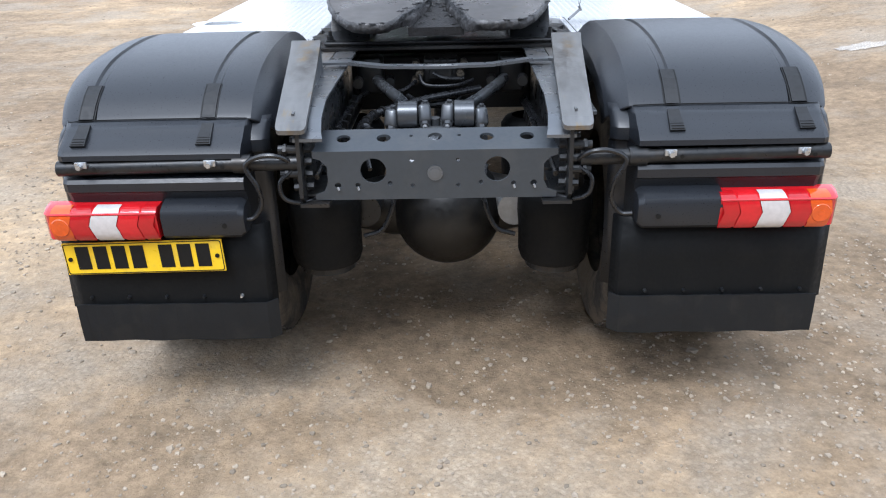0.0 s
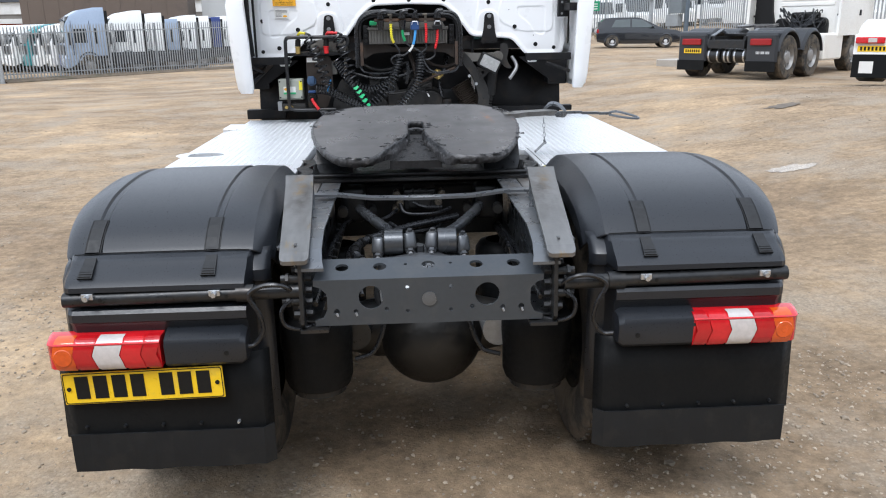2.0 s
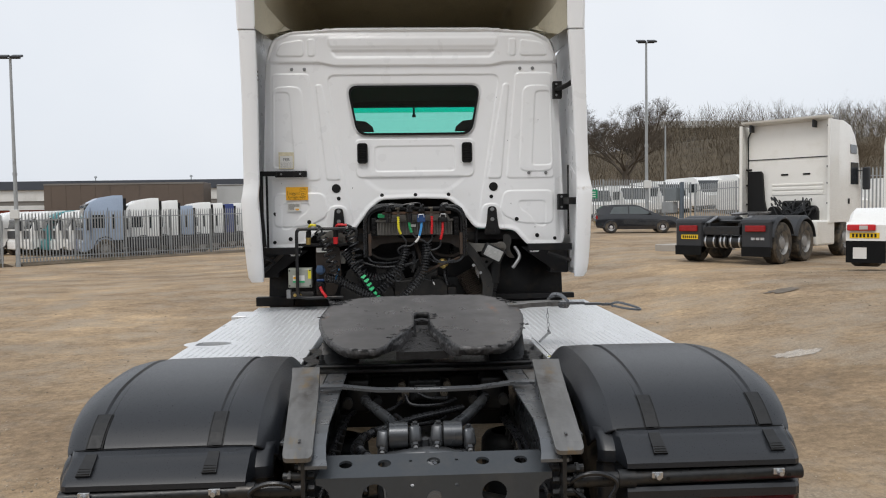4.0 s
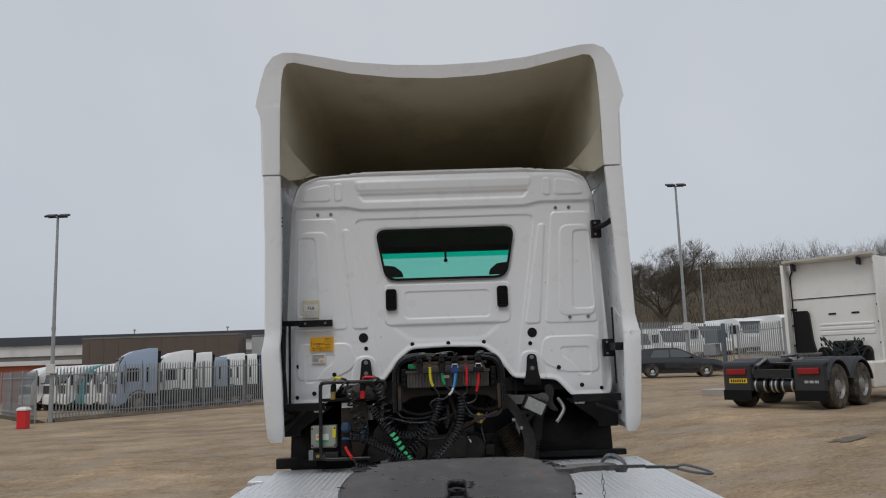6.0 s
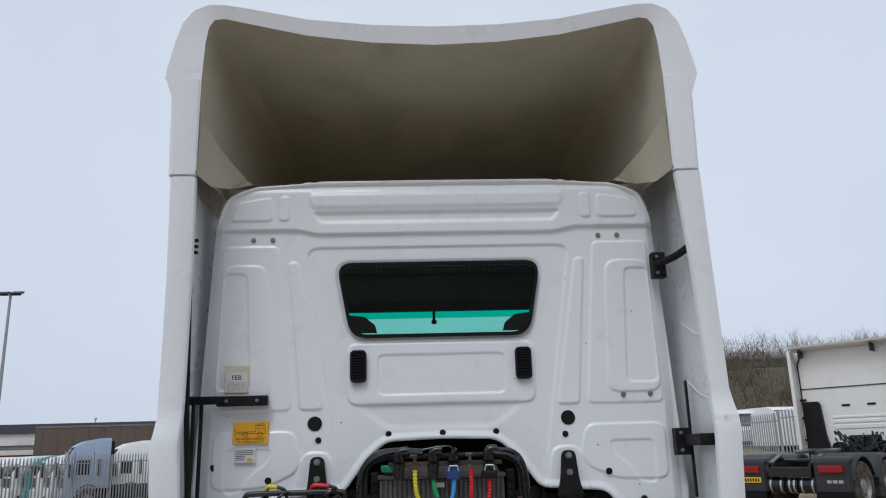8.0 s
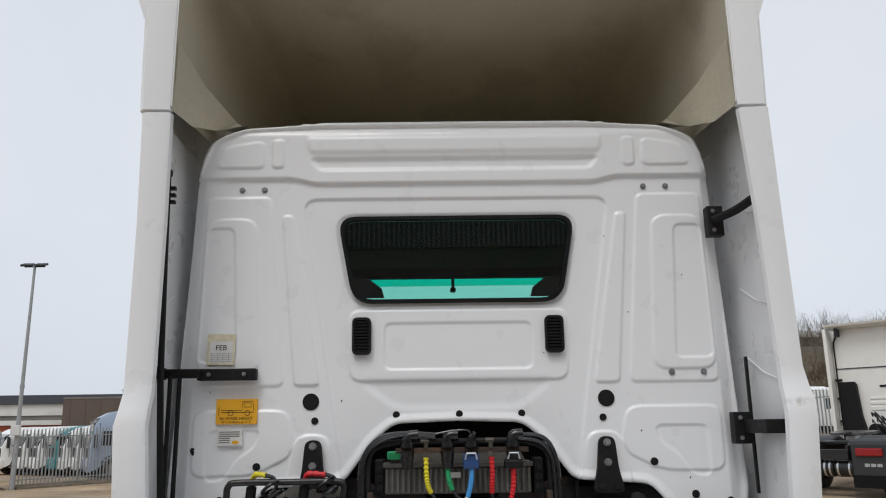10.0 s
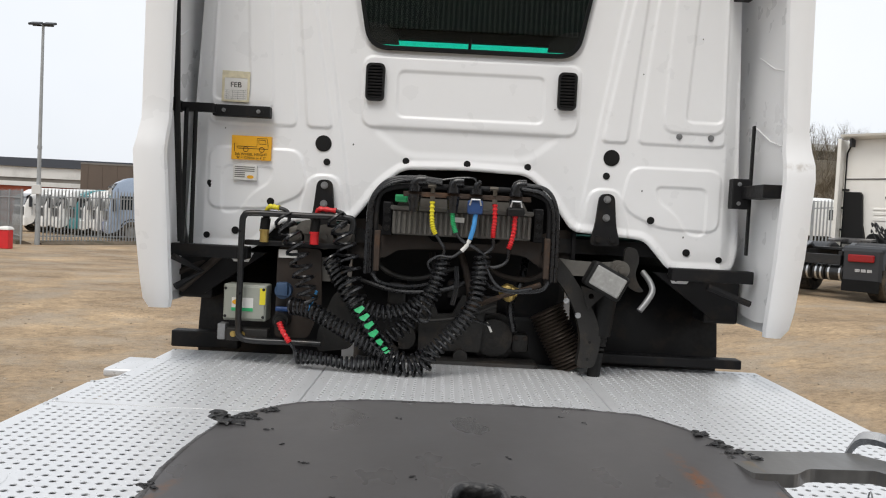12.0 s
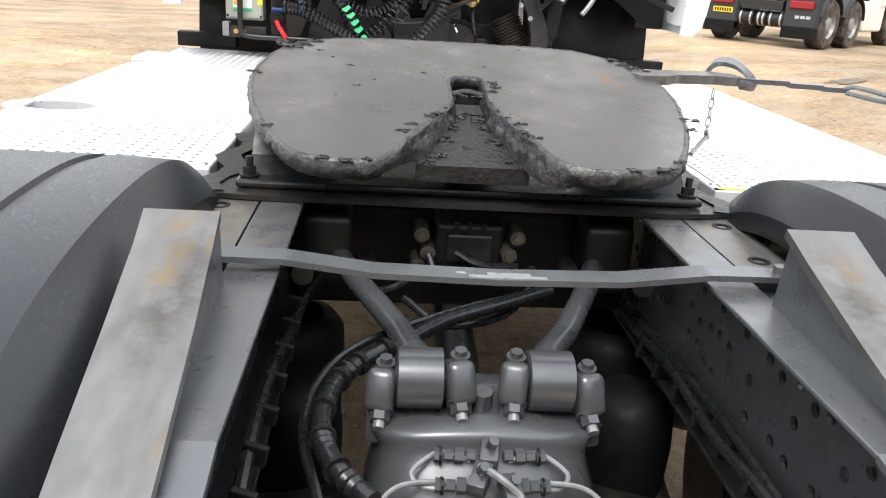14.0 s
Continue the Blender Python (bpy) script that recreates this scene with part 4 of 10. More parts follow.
    cyl(bm, (0, -0.004, 0.866), (0, -0.006, 0.866), 0.016, seg=24)
    part("cap", bm, CHASSIS, xb)
    for x in (-0.302, -0.24, 0.24, 0.302):
        bm = BM()
        tube(bm, [(x, -0.004, 0.826), (x + 0.004, -0.006, 0.815)], 0.004, 6)
        part("hook", bm, DULLSTEEL, xb)
    # tie bar across the rails
    bm = BM()
    pts = [(-0.535, 0.675, 1.073), (-0.44, 0.675, 1.079), (-0.34, 0.675, 1.078), (-0.20, 0.672, 1.062), (0.0, 0.672, 1.058), (0.20, 0.672, 1.062), (0.34, 0.675, 1.078), (0.44, 0.675, 1.079), (0.535, 0.675, 1.073)]
    loft(bm, [[(x, y - 0.024, z - 0.005), (x, y + 0.024, z - 0.005), (x, y + 0.024, z + 0.005), (x, y - 0.024, z + 0.005)] for x, y, z in pts], closed=True, caps=True)
    tb = part("tie_bar", bm, CHASSIS, truck, "grey flat steel tie bar across the chassis")
    bm = BM()
    for x0, x1, y0, y1 in ((-0.05, 0.085, 0.653, 0.664), (-0.02, 0.05, 0.664, 0.676), (-0.098, -0.095, 0.65, 0.694), (0.10, 0.103, 0.65, 0.694), (-0.07, -0.055, 0.668, 0.676)):
        box(bm, x0, x1, y0, y1, 1.0625, 1.0645)
    part("wear_mark", bm, STEEL, tb, "shiny worn patch")
    for x in (-0.505, -0.465, 0.465, 0.505):
        bm = BM()
        bolt(bm, (x, 0.675, 1.080), (0, 0, 1), 0.012, 0.012)
        part("bolt", bm, BARE, tb)


build_frame()


# mudguards
MUD = [(0.112, 1.014), (0.13, 1.032), (0.18, 1.073), (0.25, 1.109), (0.34, 1.137), (0.46, 1.159), (0.60, 1.171), (0.74, 1.174), (0.86, 1.168), (0.98, 1.148), (1.08, 1.112), (1.16, 1.06), (1.21, 0.99), (1.235, 0.91)]


def build_mudguards():
    def side(s):
        # top shell, with a chamfered inner edge
        line = [(p.x, p.y) for p in curve([(y, z, 0) for y, z in MUD], 40)]
        xs = [(0.520, -0.105), (0.527, -0.066), (0.576, -0.010), (0.590, 0.0), (0.68, 0.004), (0.700, 0.004), (0.706, -0.003), (0.724, -0.003), (0.730, 0.004), (0.9, 0.004), (1.09, 0.002), (1.098, -0.005), (1.116, -0.006), (1.124, 0.0), (1.165, -0.006), (1.21, -0.018), (1.240, -0.040), (1.250, -0.075)]
        secs = []
        for i, (y, z) in enumerate(line):
            a = Vector(line[max(i - 1, 0)])
            b = Vector(line[min(i + 1, len(line) - 1)])
            t = (b - a).normalized()
            n = Vector((-t.y, t.x))
            squeeze = 1 - 0.16 * max(0, 1 - i / 14)
            secs.append([(s * (x if x < 1 else 1 + (x - 1) * squeeze), y + n.x * d, z + n.y * d) for x, d in xs])
        bm = BM()
        loft(bm, secs)
        mg = part("mudguard", bm, PLASTIC, truck, "matt black plastic rear mudguard with moulded ribs", smooth=30)
        so = mg.modifiers.new("thickness", "SOLIDIFY")
        so.thickness = 0.008
        so.offset = -1
        # seam bead between top and rear section
        bm = BM()
        secs = []
        for x in np.linspace(0.60, 1.168, 20):
            d = np.interp(x, [a for a, _ in xs], [b for _, b in xs])
            secs.append([(s * x, 0.112 + d * -0.6, 1.018 + d * 0.7), (s * x, 0.100 + d * -0.6, 1.012 + d * 0.7), (s * x, 0.104 + d * -0.6, 1.000 + d * 0.7), (s * x, 0.12 + d * -0.6, 1.006 + d * 0.7)])
        loft(bm, secs, closed=True, caps=True)
        part("seam", bm, PLASTIC, mg)
        for dy, dz in ((0.113, 1.0195), (0.101, 1.0005)):
            bm = BM()
            secs = []
            for x in np.linspace(0.60, 1.168, 20):
                d = np.interp(x, [a for a, _ in xs], [b for _, b in xs])
                y, z = dy - 0.004 + d * -0.6, dz + d * 0.7
                secs.append([(s * x, y, z + 0.0015), (s * x, y - 0.0035, z + 0.001), (s * x, y - 0.0035, z - 0.0015), (s * x, y, z - 0.002)])
            loft(bm, secs, closed=True, caps=True)
            part("seam_gap", bm, INK, mg)
        # rear section: bulge over the tube, recess, ledge, back sheet
        prof = [(0.10, 1.012), (0.075, 0.992), (0.045, 0.972), (0.012, 0.955), (-0.006, 0.938), (-0.008, 0.928), (0.03, 0.922), (0.045, 0.915), (0.045, 0.870), (0.03, 0.862), (-0.004, 0.858), (-0.010, 0.850), (-0.010, 0.828), (0.0, 0.822), (0.012, 0.80), (0.02, 0.70), (0.02, 0.42)]
        secs = []
        for x, dy in ((0.535, 0.07), (0.56, 0.055), (0.592, 0.05), (0.606, 0.0), (0.65, 0.0), (0.9, 0.0), (1.148, 0.0), (1.162, 0.01), (1.174, 0.035), (1.18, 0.07)):
            secs.append([(s * x, (max(y, 0.03) if dy >= 0.05 else y) + dy, z) for y, z in prof])
        bm = BM()
        loft(bm, secs)
        rs = part("rear_section", bm, PLASTIC, mg, "black plastic rear mudguard section", smooth=25)
        so = rs.modifiers.new("thickness", "SOLIDIFY")
        so.thickness = 0.006
        so.offset = 1
        # side skin that runs down from the shell beside the tube and the lamp
        bm = BM()
        loft(bm, [[(s * (1.172 + k), 0.045 + d, z), (s * (1.190 + k), 0.05 + d, z), (s * (1.204 + k), 0.07 + d, z), (s * (1.208 + k), 0.11 + d, z), (s * (1.208 + k), 0.26, z)] for z, d, k in ((0.70, 0.0, 0.0), (0.86, 0.0, 0.0), (0.94, 0.012, 0.0), (0.98, 0.035, -0.006), (1.0, 0.06, -0.012))])
        sk = part("side_skin", bm, PLASTIC, mg, smooth=40)
        so = sk.modifiers.new("thickness", "SOLIDIFY")
        so.thickness = 0.005
        # flap and dusty lower strip
        bm = BM()
        secs = []
        for z, y in ((0.70, 0.002), (0.55, 0.001), (0.42, -0.001), (0.405, -0.002)):
            w = 1.235 + (0.70 - z) * 0.02
            secs.append([(s * 0.548, y + 0.035, z), (s * 0.575, y + 0.006, z), (s * 0.7, y, z), (s * 1.0, y + 0.003, z), (s * 1.19, y, z), (s * w, y + 0.03, z)])
        loft(bm, secs)
        fl = part("mud_flap", bm, RUBBER, mg, "black rubber mud flap", smooth=40)
        low = [fl]
        so = fl.modifiers.new("thickness", "SOLIDIFY")
        so.thickness = 0.008
        bm = BM()
        secs = []
        for z, y in ((0.432, -0.012), (0.36, -0.013), (0.296, -0.011)):
            secs.append([(s * (0.550 + 0.03 * k), y + 0.0015 * math.sin(k * 1.3) + (0.03 if k in (0,) else 0), z + (0.002 * math.sin(k * 0.9 + s) if z < 0.3 else 0)) for k in range(23)])
        loft(bm, secs)
        st = part("flap_strip", bm, GREYRUB, mg, "dusty grey rubber strip riveted under the flap")
        low.append(st)
        so = st.modifiers.new("thickness", "SOLIDIFY")
        so.thickness = 0.006
        for k in range(5):
            bm = BM()
            cyl(bm, (s * (0.66 + 0.125 * k), 0.004, 0.452), (s * (0.66 + 0.125 * k), -0.012, 0.452), 0.007, 0.004, 10)
            low.append(part("rivet", bm, STEEL if (s < 0 and k == 0) else GREYRUB, mg))
        # rubber straps: an upper tongue let into the shell, a ribbed toggle below the seam
        for x in (0.722, 1.108):
            bm = BM()
            ys = (0.228, 0.19, 0.15, 0.115)
            pts = [(y, float(np.interp(y, [q[0] for q in line], [q[1] for q in line]))) for y in ys]
            loft(bm, [[(s * (x - 0.021), y, z), (s * (x + 0.021), y, z), (s * (x + 0.021), y - 0.004, z + 0.006), (s * (x - 0.021), y - 0.004, z + 0.006)] for y, z in pts], closed=True, caps=True)
            part("strap", bm, STRAP, mg, "dull black rubber toggle strap")
            for e in (-0.0245, 0.0245):
                bm = BM()
                loft(bm, [[(s * (x + e) - 0.002, y, z), (s * (x + e) + 0.002, y, z), (s * (x + e) + 0.002, y - 0.003, z + 0.0045), (s * (x + e) - 0.002, y - 0.003, z + 0.0045)] for y, z in pts], closed=True, caps=True)
                part("strap_groove", bm, INK, mg)
            bm = BM()
            pts = [(0.094, 1.004), (0.070, 0.989), (0.04, 0.974), (0.016, 0.960)]
            x2 = x - 0.004
            loft(bm, [[(s * (x2 - w), y - 0.002, z), (s * (x2 + w), y - 0.002, z), (s * (x2 + w), y - 0.010, z + 0.008), (s * (x2 - w), y - 0.010, z + 0.008)] for (y, z), w in zip(pts, (0.018, 0.019, 0.021, 0.023))], closed=True, caps=True)
            for k in range(3):
                yy, zz = 0.022 + 0.010 * k, 0.970 + 0.005 * k
                box(bm, s * x2 - 0.019, s * x2 + 0.019, yy - 0.013, yy - 0.008, zz, zz + 0.003)
            part("toggle", bm, STRAP, mg)
        # support tube with clamps
        bm = BM()
        cyl(bm, (s * 0.43, 0.005, 0.905), (s * 1.172, 0.005, 0.897 if s < 0 else 0.915), 0.0235, seg=20)
        tb = part("support_tube", bm, DARKMETAL, mg, "dark steel support tube across the mudguard", smooth=True)
        bm = BM()
        cyl(bm, (s * 1.12, 0.005, 0.8975 if s < 0 else 0.9145), (s * 1.174, 0.005, 0.897 if s < 0 else 0.915), 0.0242, seg=20)
        part("dark_collar", bm, DARKMETAL, tb, smooth=True)
        bm = BM()
        cyl(bm, (s * 0.575, 0.005, 0.903 if s < 0 else 0.907), (s * 0.63, 0.005, 0.903 if s < 0 else 0.907), 0.029, seg=20)
        part("dark_collar", bm, DARKMETAL, tb, smooth=True)
        for x in (0.695, 1.09):
            bm = BM()
            z = 0.903 if s < 0 else 0.912
            box(bm, s * x - 0.018, s * x + 0.018, -0.026, -0.018, z + 0.002, z + 0.022, 0.002)
            cyl(bm, (s * x, -0.024, z + 0.010), (s * x, -0.044, z + 0.010), 0.0105, 0.008, 12)
            part("clamp_bolt", bm, STEEL, tb, "bright zinc clamp bolt")
            bm = BM()
            cyl(bm, (s * x + 0.036, -0.014, z - 0.002), (s * x + 0.036, -0.0195, z - 0.002), 0.0065, seg=12)
            part("drilled_hole", bm, INK, tb)
        # lamp housing
        bm = BM()
        zb, zt = (0.680, 0.786) if s < 0 else (0.690, 0.801)
        secs = []
        for x, d in ((0.600, 0.03), (0.606, 0.010), (0.622, 0.0), (0.860, 0.0)):
            secs.append([(s * x, 0.02, zt + 0.012 - d), (s * x, -0.03, zt - d), (s * x, -0.054 + d, zt - 0.012 - d), (s * x, -0.062 + d, zt - 0.03 - d), (s * x, -0.056 + d, zb + 0.012 + d), (s * x, -0.044 + d, zb + d), (s * x, 0.02, zb - 0.006 + d)])
        loft(bm, secs, closed=True, caps=True)
        low.append(part("lamp_housing", bm, PLASTIC, mg, "black plastic lamp housing beside the tail lamp", smooth=35))
        bm = BM()
        cyl(bm, (s * 0.665, -0.046, zb + 0.045), (s * 0.665, -0.0625, zb + 0.045), 0.008, seg=12)
        low.append(part("drain_hole", bm, INK, mg))
        # tail lamp in coloured segments
        tl = None
        cuts = [(0.0, 0.07, LENSRED2), (0.07, 0.26, LENSAMBER), (0.26, 0.44, LENSRED), (0.44, 0.68, LENSWHITE), (0.68, 0.86, LENSRED2), (0.86, 1.0, LENSRED)]
        X = lambda f: s * (1.224 - 0.360 * f)
        bm = BM()
        secs = []
        for f, d in ((0.0, 0.035), (0.02, 0.015), (0.06, 0.003), (0.12, 0.0), (1.0, 0.0)):
            secs.append([(X(f), 0.02, zt), (X(f), -0.046 + d, zt - 0.004), (X(f), -0.066 + d, zt - 0.016), (X(f), -0.062 + d, zt - 0.022), (X(f), -0.058 + d, zb + 0.006), (X(f), 0.02, zb)])
        loft(bm, secs, closed=True, caps=True)
        tl = part("tail_lamp", bm, LENSRED2, truck, "red, amber and clear segmented tail lamp", smooth=35)
        for a, b, mm in cuts[1:]:
            bm = BM()
            secs = []
            for f in np.linspace(a + 0.004, b - 0.004, 6):
                zm = 0.5 * (zb + zt)
                row = []
                for y, z in ((-0.02, zt + 0.0012), (-0.047, zt - 0.0025), (-0.061, zt - 0.013), (-0.0655, zt - 0.03), (-0.0675, zm), (-0.0655, zb + 0.03), (-0.0625, zb + 0.010), (-0.05, zb - 0.0012)):
                    k = max(0.0, 1 - abs(z - zm) / (0.5 * (zt - zb)))
                    shift = 0.05 * k * (1 if mm in (LENSWHITE, LENSRED, LENSRED2) and a > 0.2 else 0.6)
                    ff = min(max(f - shift + 0.02, a - 0.05), b) if a > 0.05 else f
                    ff = max(0.06, ff)
                    row.append((X(ff), y + float(np.interp(ff, (0.0, 0.02, 0.06, 0.12), (0.035, 0.015, 0.003, 0.0))), z))
                secs.append(row)
            loft(bm, secs)
            part("lens", bm, mm, tl, {LENSAMBER: "amber indicator lens", LENSWHITE: "clear reversing lens"}.get(mm, "red lens"), smooth=60)
        for f, mm in ((0.16, LENSAMBER),):
            bm = BM()
            zc = 0.5 * (zb + zt) - 0.005
            cyl(bm, (X(f), -0.060, zc), (X(f), -0.0685, zc), 0.034, 0.027, 28)
            rf = part("round_lens", bm, mm, tl, smooth=35)
            bm = BM()
            cyl(bm, (X(f), -0.0680, zc), (X(f), -0.0692, zc), 0.013, 0.008, 20)
            part("lens_centre", bm, LENSAMBER, rf)
        # the guards sit a little to one side, one of them higher
        up = 0.018 if s > 0 else 0.0
        mg.location = (0.012, 0, up)
        tb.location.z = -up
        tl.location.x = 0.004 if s < 0 else -0.002
        for q in low:
            q.location.z = -0.6 * up if q in (fl, st) else -up
        # cable from the frame to the lamp
        bm = BM()
        tube(bm, curve([(s * 0.43, 0.0, 0.90), (s * 0.47, -0.03, 0.935), (s * 0.53, -0.03, 0.935), (s * 0.575, -0.03, 0.905), (s * 0.545, -0.03, 0.84), (s * 0.54, -0.02, 0.78), (s * 0.57, -0.02, 0.735), (s * 0.605, -0.03, 0.735)], 40), 0.0075, 8)
        part("lamp_cable", bm, HOSE, truck, "black lamp cable", smooth=True)
        bm = BM()
        tube(bm, curve([(s * 0.44, 0.0, 0.88), (s * 0.475, -0.02, 0.85), (s * 0.47, -0.02, 0.80), (s * 0.43, 0.0, 0.775), (s * 0.38, 0.03, 0.775)], 24), 0.007, 8)
        part("brake_pipe", bm, HOSE, truck, smooth=True)
        for z in (0.87, 0.905, 0.945):
            bm = BM()
            cyl(bm, (s * 0.418, 0.005, z), (s * 0.475, 0.005, z), 0.014, seg=12)
            cyl(bm, (s * 0.45, 0.005, z), (s * 0.46, 0.005, z), 0.019, seg=6)
            part("pipe_fitting", bm, DARKMETAL, truck)
    both(side)
    # number plate: plain bars stand for its characters
    bm = BM()
    box(bm, -0.26, 0.26, -0.003, 0.003, -0.0555, 0.0555, 0.002)
    np_ = part("number_plate", bm, PLATE, truck, "yellow number plate with black characters")
    np_.matrix_local = pose(-0.938, -0.024, 0.607, 0, -1.6, -1.5)
    bm = BM()
    sheet(bm, rrect(-0.257, 0.257, -0.0525, 0.0525, 0.008), [rrect(-0.2545, 0.2545, -0.050, 0.050, 0.007)], lambda u, v, w: (u, -0.0045 + w, v), 0.0014)
    part("border", bm, INK, np_)
    for k, x in enumerate((-0.197, -0.137, -0.077, -0.017, 0.076, 0.136, 0.196)):
        bm = BM()
        box(bm, x - 0.022, x + 0.022, -0.0048, -0.0035, -0.036, 0.043)
        part("character_bar", bm, INK, np_)
    for x in (-0.24, 0.24):
        bm = BM()
        cyl(bm, (x, -0.002, 0.0), (x, -0.007, 0.0), 0.007, seg=12)
        part("screw", bm, INK, np_)


build_mudguards()


# wheels
def make_tyre_mesh(R=0.5, W=0.29):
    bm = BM()
    prof = [(0.285, -0.40), (0.33, -0.47), (0.42, -0.5), (0.475, -0.46), (0.494, -0.40), (0.5, -0.30), (0.5, -0.06), (0.488, -0.05), (0.488, 0.05), (0.5, 0.06), (0.5, 0.30), (0.494, 0.40), (0.475, 0.46), (0.42, 0.5), (0.33, 0.47), (0.285, 0.40)]
    n = 56
    loft(bm, [[(w * W, r * R / 0.5 * math.cos(2 * math.pi * k / n), r * R / 0.5 * math.sin(2 * math.pi * k / n)) for r, w in prof] for k in range(n)] + [[(w * W, r * R / 0.5, 0) for r, w in prof]])
    bmesh.ops.remove_doubles(bm, verts=bm.verts, dist=1e-5)
    # tread bars
    for k in range(n):
        a = 2 * math.pi * k / n
        for w0, w1 in ((-0.40, -0.34), (0.34, 0.40)):
            vs = box(bm, w0 * W, w1 * W, -0.014, 0.014, R - 0.012, R + 0.0035)
            turned(bm, vs, Matrix.Rotation(a, 4, "X"))
    return mesh_of(bm, "tyre", TYRE, smooth=35)


def make_rim_mesh(R=0.29, W=0.22, dish=0.06):
    bm = BM()
    prof = [(R, -W / 2), (R - 0.015, -W / 2), (R - 0.03, -W / 2 + 0.03), (R - 0.05, -W / 2 + 0.05 + dish), (0.16, -W / 2 + 0.04 + dish), (0.14, -W / 2 + 0.01), (0.02, -W / 2 - 0.01), (0.001, -W / 2 - 0.01)]
    n = 36
    loft(bm, [[(w, r * math.cos(2 * math.pi * k / n), r * math.sin(2 * math.pi * k / n)) for r, w in prof] for k in range(n + 1)])
    bmesh.ops.remove_doubles(bm, verts=bm.verts, dist=1e-5)
    for k in range(10):
        a = 2 * math.pi * k / 10
        cyl(bm, (-W / 2 + 0.05 + dish, 0.19 * math.cos(a), 0.19 * math.sin(a)), (-W / 2 + 0.01 + dish, 0.19 * math.cos(a), 0.19 * math.sin(a)), 0.016, seg=6)
    return mesh_of(bm, "rim", STEEL, smooth=35)


TYRE_ME = make_tyre_mesh()
RIM_ME = make_rim_mesh()
for s in (-1, 1):
    for x in (0.735, 1.055):
        w = piece("wheel_tyre", TYRE_ME, truck, pose(s * x, 0.70, 0.498), "dusty black lorry tyre")
        piece("rim", RIM_ME, w, pose(0, 0, 0, 0, 0, 0 if s < 0 else 180))
    w = piece("wheel_tyre", TYRE_ME, truck, pose(s * 1.03, 4.40, 0.498), "black front lorry tyre")
    piece("rim", RIM_ME, w, pose(0, 0, 0, 0, 0, 0 if s < 0 else 180))


# ---- perforated deck ----
def holes_mesh(name, outline, holes_keep, step=0.0335, r=0.0075):
    """A plate pierced by staggered round holes, each with a raised rim and a dark throat."""
    verts, faces = [], []
    xs = [p[0] for p in outline]
    ys = [p[1] for p in outline]
    x0, x1, y0, y1 = min(xs), max(xs), min(ys), max(ys)
    nx, ny = int((x1 - x0) / step), int((y1 - y0) / step)
    sx, sy = (x1 - x0) / nx, (y1 - y0) / ny
    K = 8
    for j in range(ny):
        for i in range(nx):
            cx, cy = x0 + (i + 0.5) * sx, y0 + (j + 0.5) * sy
            sd = poly_sd(np.array([cx]), np.array([cy]), outline)[0]
            if sd > -0.45 * step:
                continue
            ok = (sd < -0.032) and holes_keep(cx, cy)
            if not holes_keep(cx, cy, True):
                continue
            b = len(verts)
            if not ok:
                verts += [(cx - sx / 2, cy - sy / 2, 0), (cx + sx / 2, cy - sy / 2, 0), (cx + sx / 2, cy + sy / 2, 0), (cx - sx / 2, cy + sy / 2, 0)]
                faces.append((b, b + 1, b + 2, b + 3))
                continue
            sq = []
            for k in range(K):
                a = 2 * math.pi * (k + 0.5) / K
                m = max(abs(math.cos(a)), abs(math.sin(a)))
                c, s_ = math.cos(a) / m, math.sin(a) / m
                c, s_ = (round(c) if abs(abs(c) - 1) < 0.01 else c), (round(s_) if abs(abs(s_) - 1) < 0.01 else s_)
                sq.append((cx + c * sx / 2, cy + s_ * sy / 2, 0))
            cor = [(cx + sx / 2 * u, cy + sy / 2 * v, 0) for u, v in ((1, 1), (-1, 1), (-1, -1), (1, -1))]
            ring = [(cx + q * math.cos(2 * math.pi * (k + 0.5) / K), cy + q * math.sin(2 * math.pi * (k + 0.5) / K), z) for q, z in ((r * 1.45, 0.0), (r * 1.06, 0.0009), (r * 0.98, -0.0012)) for k in range(K)]
            verts += sq + cor + ring
            R0 = b + K + 4
            for k in range(K):
                k2 = (k + 1) % K
                if k % 2 == 0:
                    faces.append((b + k, b + K + k // 2, b + k2, R0 + k2, R0 + k))
                else:
                    faces.append((b + k, b + k2, R0 + k2, R0 + k))
                faces.append((R0 + k, R0 + k2, R0 + K + k2, R0 + K + k))
                faces.append((R0 + K + k, R0 + K + k2, R0 + 2 * K + k2, R0 + 2 * K + k))
    me = bpy.data.meshes.new(name)
    me.from_pydata(verts, [], faces)
    me.materials.append(ALLOY)
    return me


DECK_Z = 1.07


